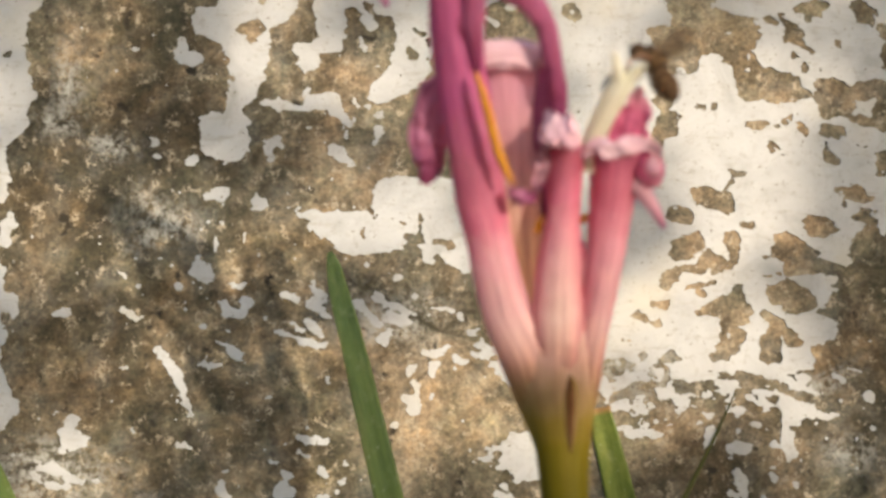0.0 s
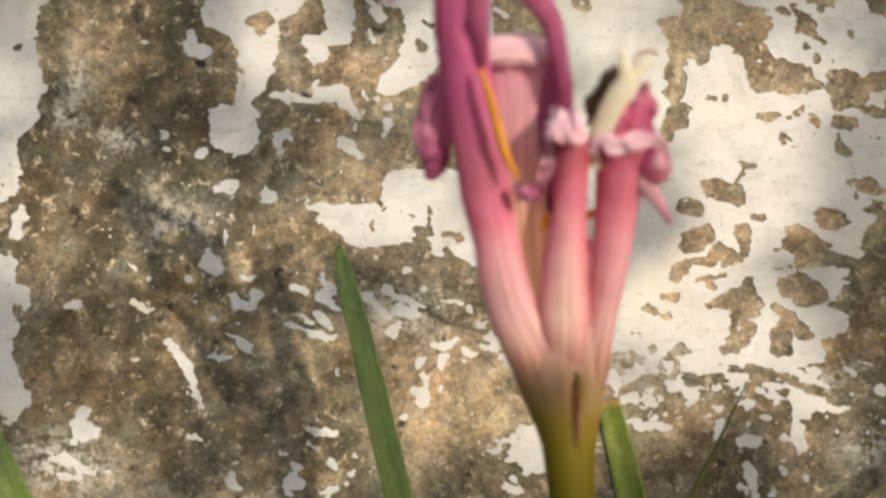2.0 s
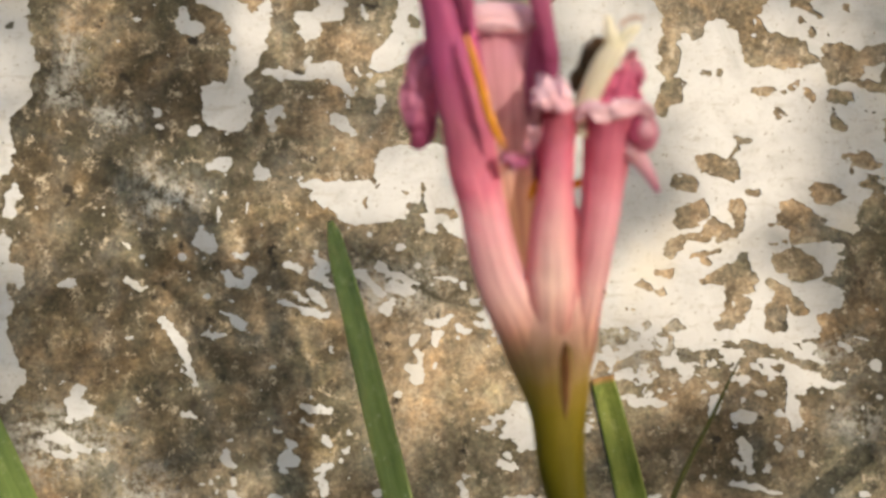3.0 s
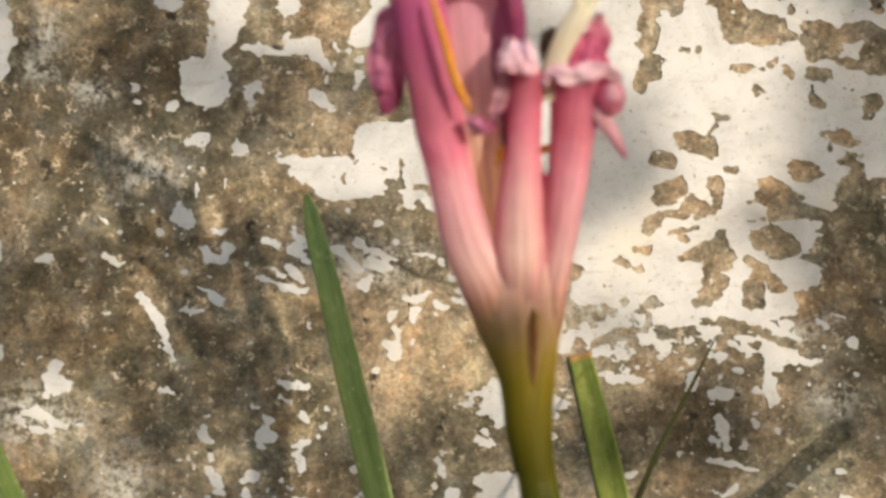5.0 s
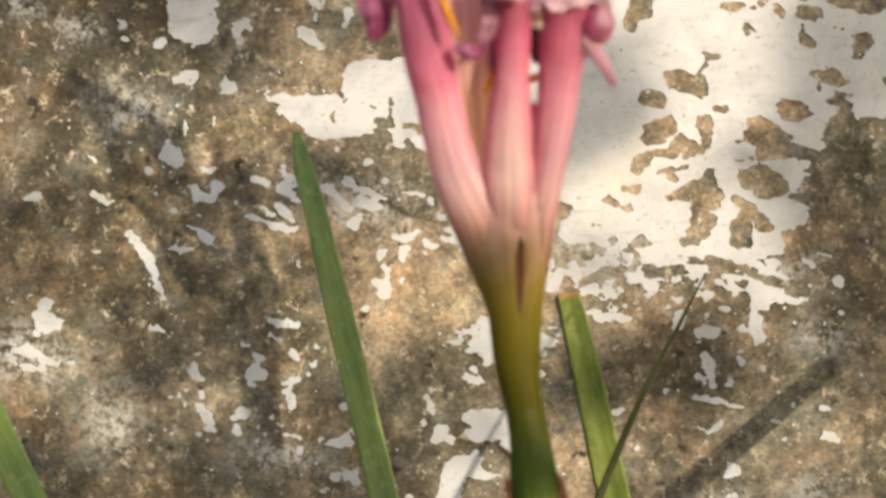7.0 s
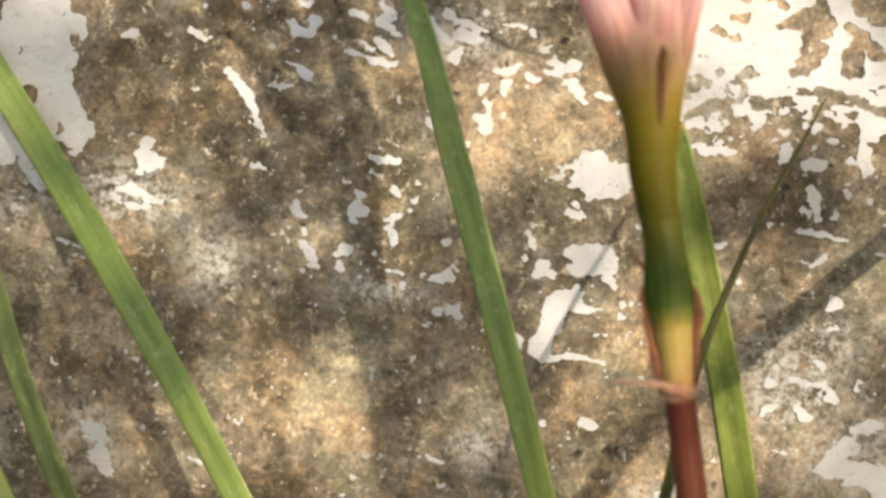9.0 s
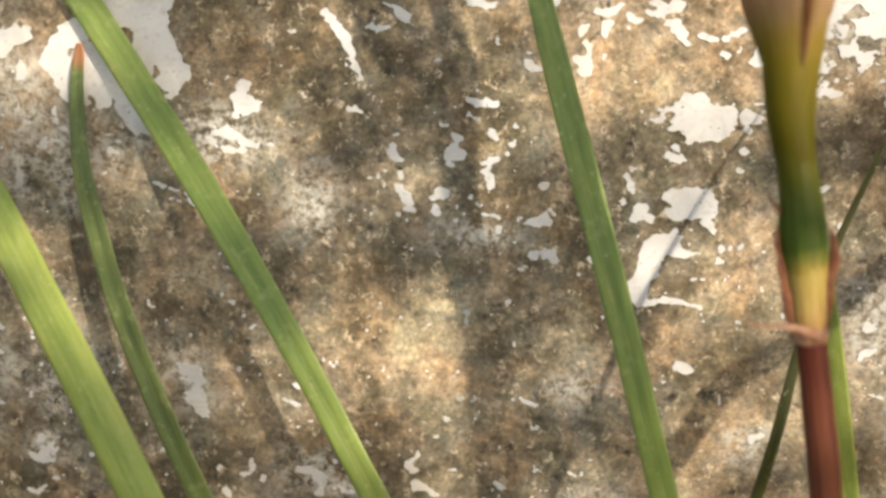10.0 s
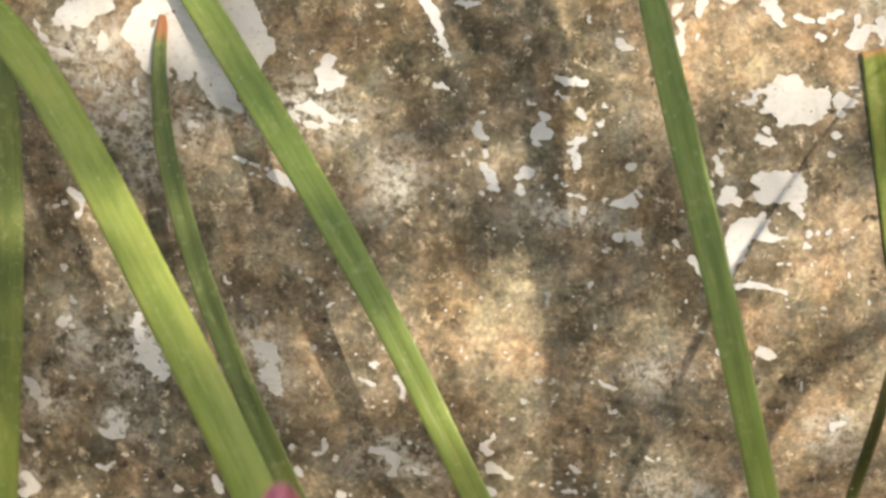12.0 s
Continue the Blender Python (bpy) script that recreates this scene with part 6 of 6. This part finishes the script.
    style = add("style", stalk("style", [(2.30, 8.98, 2.70, 0.25), (2.37, 9.05, 3.10, 0.31), (2.52, 9.20, 3.48, 0.33), (2.66, 9.31, 3.74, 0.34), (2.79, 9.40, 3.95, 0.27)], STYLE, n=26, k=14, ridge=0.03), "cream style with a forked stigma")
    add("stigma", stalk("stigma", [(2.74, 9.39, 3.85, 0.20), (2.68, 9.47, 4.09, 0.17), (2.63, 9.52, 4.30, 0.09)], STYLE, n=14, k=10), "", style)
    add("stigma", stalk("stigma", [(2.76, 9.39, 3.85, 0.20), (2.93, 9.45, 4.06, 0.17), (3.08, 9.47, 4.16, 0.10)], STYLE, n=14, k=10), "", style)
    add("withered_lobe", stalk("withered_lobe", [(2.81, 9.50, 4.10, 0.03), (2.85, 9.50, 4.20, 0.05), (2.95, 9.50, 4.26, 0.055), (3.05, 9.50, 4.27, 0.05), (3.14, 9.50, 4.23, 0.03)], PAPER, n=18, k=8), "dry brown curled lobe", style)
    bract = add("bract", stalk("bract", [(2.60, 7.66, -5.84, 0.50), (2.59, 7.66, -5.76, 0.60), (2.57, 7.65, -5.66, 0.60), (2.565, 7.65, -5.60, 0.54)], PAPER, n=12, k=24, ridge=0.04), "papery collar of the withered bract")
    add("bract_strip", ribbon("bract_strip", [(2.34, 7.72, -5.66, 0.18), (2.19, 7.70, -5.11, 0.14), (2.07, 7.70, -4.61, 0.11), (1.99, 7.70, -4.25, 0.09), (1.97, 7.70, -3.98, 0.03)], PAPER_DARK, arc=60, n=20, wave=0.1, seed=1), "", bract)
    add("bract_strip", ribbon("bract_strip", [(2.81, 7.66, -5.66, 0.18), (2.83, 7.66, -4.95, 0.17), (2.88, 7.68, -4.49, 0.16), (2.84, 7.70, -4.18, 0.10), (2.76, 7.74, -3.98, 0.03)], PAPER_DARK, arc=60, n=20, wave=0.1, seed=2), "", bract)
    add("bract_strip", ribbon("bract_strip", [(2.72, 8.0, -5.72, 0.14), (2.55, 8.05, -5.62, 0.18), (2.32, 8.10, -5.53, 0.13), (2.01, 8.10, -5.47, 0.08), (1.76, 8.00, -5.50, 0.06), (1.52, 7.90, -5.49, 0.02)], PAPER, arc=70, n=26, wave=0.15, seed=3), "pale dry strand", bract)
    add("bract_strip", ribbon("bract_strip", [(2.05, 7.65, -3.78, 0.07), (1.88, 7.75, -3.59, 0.05), (1.74, 7.85, -3.43, 0.015)], PAPER_DARK, arc=60, n=12), "", bract)
    return lily


build_flower()


def build_bud():
    bud = thing("lily_bud", "second pink lily bud on a short green stalk", "flower bud")
    bud.location = (-0.0698, -0.12, -0.165)
    inverse = Matrix.Translation(bud.location).inverted()
    for name, me, label in (
        ("stem", stalk("stem", [(-6.9, 12.0, -17.2, 0.4), (-6.95, 12.0, -13.5, 0.36), (-6.92, 12.0, -9.89, 0.34)], STALK), "green stalk"),
        *(("petal", ribbon("petal", [(-6.92 + 0.05 * math.sin(a), 12.0 + 0.05 * math.cos(a), -10.06, 0.30), (-6.92 + 0.26 * math.sin(a), 12.0 + 0.26 * math.cos(a), -9.06, 0.42),
                                     (-6.91 + 0.28 * math.sin(a), 12.0 + 0.28 * math.cos(a), -8.06, 0.44), (-6.91 + 0.17 * math.sin(a), 12.0 + 0.17 * math.cos(a), -7.31, 0.32),
                                     (-6.91 + 0.04 * math.sin(a), 12.0 + 0.04 * math.cos(a), -7.02, 0.06)],
                           PETAL_RED, arc=100, n=26, k=9, facing=(math.sin(a), -math.cos(a), 0)), "") for a in (0.3, 2.4, 4.5)),
    ):
        me.transform(inverse)
        part(name, me, bud, label)


build_bud()


# ---- the bee ----
def build_bee():
    bee = thing("bee", "small brown hairy bee visiting the flower", "bee")
    part("thorax", blob("thorax", 0.18, 0.17, 0.20, BEE_THORAX, (0.055, 0, 0.09), rough=0.07, seed=1), bee, "hairy brown thorax")
    part("head", blob("head", 0.13, 0.10, 0.11, BEE_DARK, (-0.05, 0.02, 0.31), (0, -25, 0), rough=0.03, seed=2), bee)
    ab = part("abdomen", blob("abdomen", 0.172, 0.165, 0.31, BEE_DARK, (0.0, 0.0, -0.27), rough=0.03, seed=3), bee, "dark banded abdomen")
    for z, r in ((-0.13, 0.168), (-0.25, 0.186), (-0.37, 0.172), (-0.47, 0.140)):
        part("band", blob("band", r, r * 0.94, 0.032, BEE_BAND, (0.0, 0, z), rough=0.04), ab)
    for sx in (-1, 1):
        for y, z, bend in ((0.1, 0.18, 0.16), (0.12, 0.06, 0.0), (0.1, -0.06, -0.2)):
            rows = [(sx * 0.08, y, z, 0.045), (sx * 0.17, y + 0.08, z + bend * 0.4, 0.05), (sx * 0.19, y + 0.16, z + bend - 0.06, 0.035), (sx * 0.20, y + 0.20, z + bend - 0.14, 0.02)]
            part("leg", stalk("leg", rows, BEE_LEG, n=14, k=8), bee)
        part("antenna", stalk("antenna", [(sx * 0.05 - 0.03, 0.06, 0.38, 0.02), (sx * 0.10 - 0.03, 0.12, 0.45, 0.018), (sx * 0.13 - 0.03, 0.18, 0.48, 0.012)], BEE_LEG, n=10, k=6), bee)
    wings = []
    for sx in (-1, 1):
        for z, long, wide in ((0.12, 0.55, 0.22), (0.0, 0.40, 0.16)):
            w = part("wing", ribbon("wing", [(0, 0, 0, 0.05), (sx * long * 0.35, 0.0, -long * 0.25, wide * 0.8), (sx * long * 0.7, 0.0, -long * 0.6, wide), (sx * long * 0.85, 0, -long, wide * 0.3)],
                                    WING, arc=12, thick=0.008, n=16, k=7), bee, "thin smoky wing")
            wings.append((w, sx, z))
    return bee, wings


bee, wings = build_bee()

# ---- an unseen shrub, added so that its leaves dapple the light ----
LIT_HIGH = [
    (-8.3, 6.1, 0.79), (-4.5, 6.3, 0.66), (-2.9, 5.9, 0.66), (-0.8, 6.4, 0.79), (-1.2, 5.6, 0.39), (-2.5, 2.5, 0.53), (-1.3, 2.5, 0.66), (-0, 2.5, 0.72),
    (4.1, 7, 1.18), (5.5, 5.8, 0.79), (7.4, 2.9, 0.92), (6.5, 3.4, 0.53), (8.4, 5.2, 0.39), (5.5, 4.5, 0.53), (4.2, 0.3, 0.66), (4.8, 0.8, 0.46),
    (-8.5, -3.1, 0.86), (-5.5, -0.8, 0.46), (-6.3, -0.7, 0.39), (-5.5, 1.3, 0.46), (-0.5, -0.7, 0.72), (0.1, -1.6, 0.72), (-0.8, -1.7, 0.53), (4.4, -2.1, 0.53),
    (5.5, -1.4, 0.72), (6.8, -1.3, 0.72), (8, -1.7, 0.72), (7.1, -0.3, 0.59), (6.6, -0.1, 0.46), (8, -0.6, 0.53), (-3.6, 2.5, 0.46), (-8.5, 2.5, 0.46),
    (8.2, -2.7, 0.53),
]
LIT_LOW = [
    (3.3, 3.8, 1.05), (-5.3, -8.7, 1.05), (-6.2, -7.9, 0.66), (-4.4, -9.5, 0.72), (-8.2, -3.5, 0.53), (-11.1, -4.5, 0.66), (-9.8, -4.6, 0.53), (-14.6, -1.1, 0.66),
    (-13.1, -1.5, 0.59), (-12.3, -1.8, 0.59), (0, -1.7, 0.79), (1.5, -1.4, 0.79), (2.2, -2.7, 0.66), (2.2, -6.4, 0.99), (3.4, -6.8, 0.79),
    (2.1, -7.7, 0.66), (1.3, -6, 0.46), (3.8, -9.8, 0.79), (3.1, -10.8, 0.66), (1.7, -8.8, 0.46), (-0.5, -8.7, 0.66), (-7.7, -9.9, 0.59), (-14.5, -6.6, 0.39),
    (3.1, -1.6, 0.79), (4, -5.9, 0.66), (2.6, -5.2, 0.46), (-9, -10.3, 0.46), (-3.8, -11, 0.46),
]
LIT_MORE = [
    (-3.6, -1.6, 0.55), (-2.3, -2.9, 0.55),
    (-5.3, 3.2, 0.45), (-4.3, 3.0, 0.45), (-5.6, 1.4, 0.45), (-4.7, 0.6, 0.45), (-4.9, -0.2, 0.45), (-5.3, -0.7, 0.45), (-2.9, -0.1, 0.45), (-1.7, 0.3, 0.45), (-7.2, 0.4, 0.45), (-4.7, 1.1, 0.45),
    (8.4, 7.1, 0.7), (8.6, 6.3, 0.7),
    (9.1, -4.5, 0.79), (9.6, -5.3, 0.79), (5.8, -5, 0.66), (6.5, -5.3, 0.39), (6.6, -7.9, 0.99), (6.2, -9.3, 0.79), (5.4, -5.3, 0.66), (6.4, -5.1, 0.53),
    (7, -2.7, 0.59), (8, -2.6, 0.53), (8.2, -5.7, 0.53), (7.5, -8, 0.66), (4.7, -9.9, 0.53), (5.3, -8, 0.66),
]
LIT_NEAR = [
    (-15.3, -6.2, 1.0), (-15, -7.3, 1.0), (-14.7, -8.3, 0.7), (-5.4, -0.4, 0.8), (-4.3, -1.2, 0.8), (-3.8, -0.4, 0.7), (-6.6, 1, 0.7), (-4.2, 0.6, 0.6), (-3.7, -4.2, 0.7),
    (-3.4, -7, 0.6), (-6.4, -6.4, 0.5),
]
# spots on the wall that extra leaves keep in shade
DENSE = [
    (-12.9, -3.7), (-13.0, -4.7),
    (-16.3, -2.7), (-16, -3.9), (-15.7, -4.8), (-15.6, -5), (-14.6, -8.8), (-14.5, -9.7), (-14.2, -10.7), (-10.2, 6.5), (-10.4, 7.3), (-10.3, 0.3),
    (-6, 7.4), (9.4, 6.7), (9.9, 6), (9.7, 4.4), (9.4, 1.2), (9.8, -0.8), (-2.9, 0.6), (-1.3, 0.6), (5.2, -3.1), (6.2, -3.1),
    (4.8, 2.5), (4.6, 3.3), (-10.6, -0.1), (-10.4, -1.3), (-11.1, 0.4), (4.8, -3.6), (5.7, -3.4), (6.8, -4), (8, -9.5), (-5, -5.2),
    (-4.3, -6.2), (-2.5, -8), (-2.3, -10.7), (-1, -6.3), (-15.4, -9), (-14.4, -11.7), (-12.5, -11), (-13.3, -9), (-10.3, -9.6), (-10.5, -6.7),
    (-0.8, -10.7), (-14.1, -4.3), (-15.2, -7.3),
]


def build_shrub():
    """Its gaps let the sun through to the lit spots; elsewhere its leaves lie close."""
    rng = np.random.RandomState(21)
    shrub = thing("shade_shrub", "unseen leafy shrub added to dapple the sun on the wall", "shrub")
    base = Vector((0.86, -0.62, -0.165))
    shrub.location = base
    gaps = np.array(LIT_HIGH + LIT_LOW + LIT_MORE + LIT_NEAR)
    verts, faces, heads = [], [], []
    for k in range(1200 + 4 * len(DENSE)):
        wx, wz, far = rng.uniform(-26, 19), rng.uniform(-20, 16), rng.uniform(0.45, 0.75)
        size = rng.uniform(0.9, 1.7)
        if k >= 1200:
            x, z = DENSE[(k - 1200) // 4]
            wx, wz, size = x + rng.uniform(-0.6, 0.6), z + rng.uniform(-0.6, 0.6), rng.uniform(0.8, 1.2)
            if (np.hypot(gaps[-len(LIT_NEAR):, 0] - wx, gaps[-len(LIT_NEAR):, 1] - wz) < gaps[-len(LIT_NEAR):, 2] * 0.8 + size * 0.42).any():
                continue
        elif (np.hypot(gaps[:, 0] - wx, gaps[:, 1] - wz) < gaps[:, 2] + size * 0.42).any():
            continue
        c = Vector((wx * CM, 0, wz * CM)) + SUN * far
        n = (SUN + 0.45 * Vector(rng.randn(3))).normalized()
        a = n.orthogonal().normalized()
        a = (Matrix.Rotation(rng.uniform(0, 6.28), 3, n) @ a).normalized()
        b = n.cross(a)
        k0 = len(verts)
        heads.append(c - a * size * CM)
        for u, w in ((-1, 0.0), (-0.6, 0.30), (-0.1, 0.42), (0.5, 0.30), (1.0, 0.0)):
            for s in (-1, 0, 1):
                verts.append(c + (a * u + b * (w * s) + n * (0.10 * abs(s) * w - 0.08 * u * u)) * size * CM - base)
        for i in range(4):
            for s in range(2):
                q = k0 + i * 3 + s
                faces.append((q, q + 1, q + 4, q + 3))
    part("crown", mesh("crown", verts, faces, TREE_LEAF), shrub, "loose crown of small oval leaves")
    heads = np.array([tuple((h - base) / CM) for h in heads])
    for k in range(9):
        tip = heads[rng.randint(len(heads))]
        rows = [(rng.uniform(-2, 2), rng.uniform(-2, 2), -1, 0.7), (rng.uniform(-4, 3), rng.uniform(-4, 4), 26 + rng.uniform(0, 14), 0.4), (tip[0], -tip[1], tip[2], 0.10)]
        part("stem", stalk("stem", rows, BARK, n=24, k=8, ridge=0.05, seed=k), shrub)


build_shrub()
build_coat(wall)


# ---- what moves ----
def at(x, d, z, turn, lean=0):
    return pose(x * CM, -d * CM, z * CM, lean, turn, 0)


def swing(ob, foot, rows):
    """A leaf that sways about its foot (x and z in cm): rows of seconds and degrees."""
    at_foot = Matrix.Translation((foot[0] * CM, 0, foot[1] * CM))
    walk(ob, [(t, at_foot @ pose(0, 0, 0, 0, a, 0) @ at_foot.inverted()) for t, a in rows])


def motions():
    """The bee comes down to the stigma and creeps head first into the flower; three leaves sway a little."""
    walk(bee, [
        (0.0, at(3.20, 9.30, 4.16, -34)), (0.3, at(3.19, 9.30, 4.12, -45)), (0.5, at(3.19, 9.25, 4.16, -47)), (0.8, at(3.10, 9.1, 4.20, -55)),
        (1.0, at(2.93, 8.80, 4.10, -98)), (1.2, at(2.86, 8.75, 4.06, -104)), (1.5, at(2.47, 8.75, 3.68, -152)),
        (2.0, at(2.48, 8.75, 3.71, -151)), (2.5, at(2.47, 8.75, 3.62, -153)), (3.0, at(2.44, 8.75, 3.62, -160)),
        (3.2, at(2.36, 8.75, 3.68, -174)), (4.8, at(2.42, 8.70, 3.50, -190)), (5.0, at(2.44, 8.66, 3.24, -186)),
        (5.3, at(2.40, 8.6, 3.02, -182)), (5.6, at(2.38, 8.5, 2.78, -180)), (6.2, at(2.36, 8.42, 2.70, -178)), (12.0, at(2.36, 8.42, 2.70, -178)),
    ])
    swing(long_leaf, (-1.5, -17.2), [(0, -0.2), (6, -0.2), (8.5, -0.40), (9, -0.32), (9.5, -0.24), (10, -0.18), (10.5, -0.02), (11, 0.0), (11.5, 0.40), (12, 0.46)])
    swing(pale_leaf, (-6.2, -17.2), [(0, -0.6), (9, -0.6), (10, -0.52), (10.5, -0.32), (11, -0.28), (11.5, 0.24), (12, 0.46)])
    swing(blade, (1.75, -17.2), [(0, -0.5), (3.2, -0.4), (6, -0.13), (9, 0.02), (12, 0.0)])
    for w, sx, z in wings:
        beat = [(t / 10, pose(sx * 0.0012, 0.0018, z * CM, 0, -44 * sx, sx * (34 if t % 2 else -14))) for t in range(0, 8)]
        rest = pose(sx * 0.0008, 0.0016, z * CM, 0, sx * 38, sx * 62)
        walk(w, beat + [(1.0, rest), (12.0, rest)])


motions()
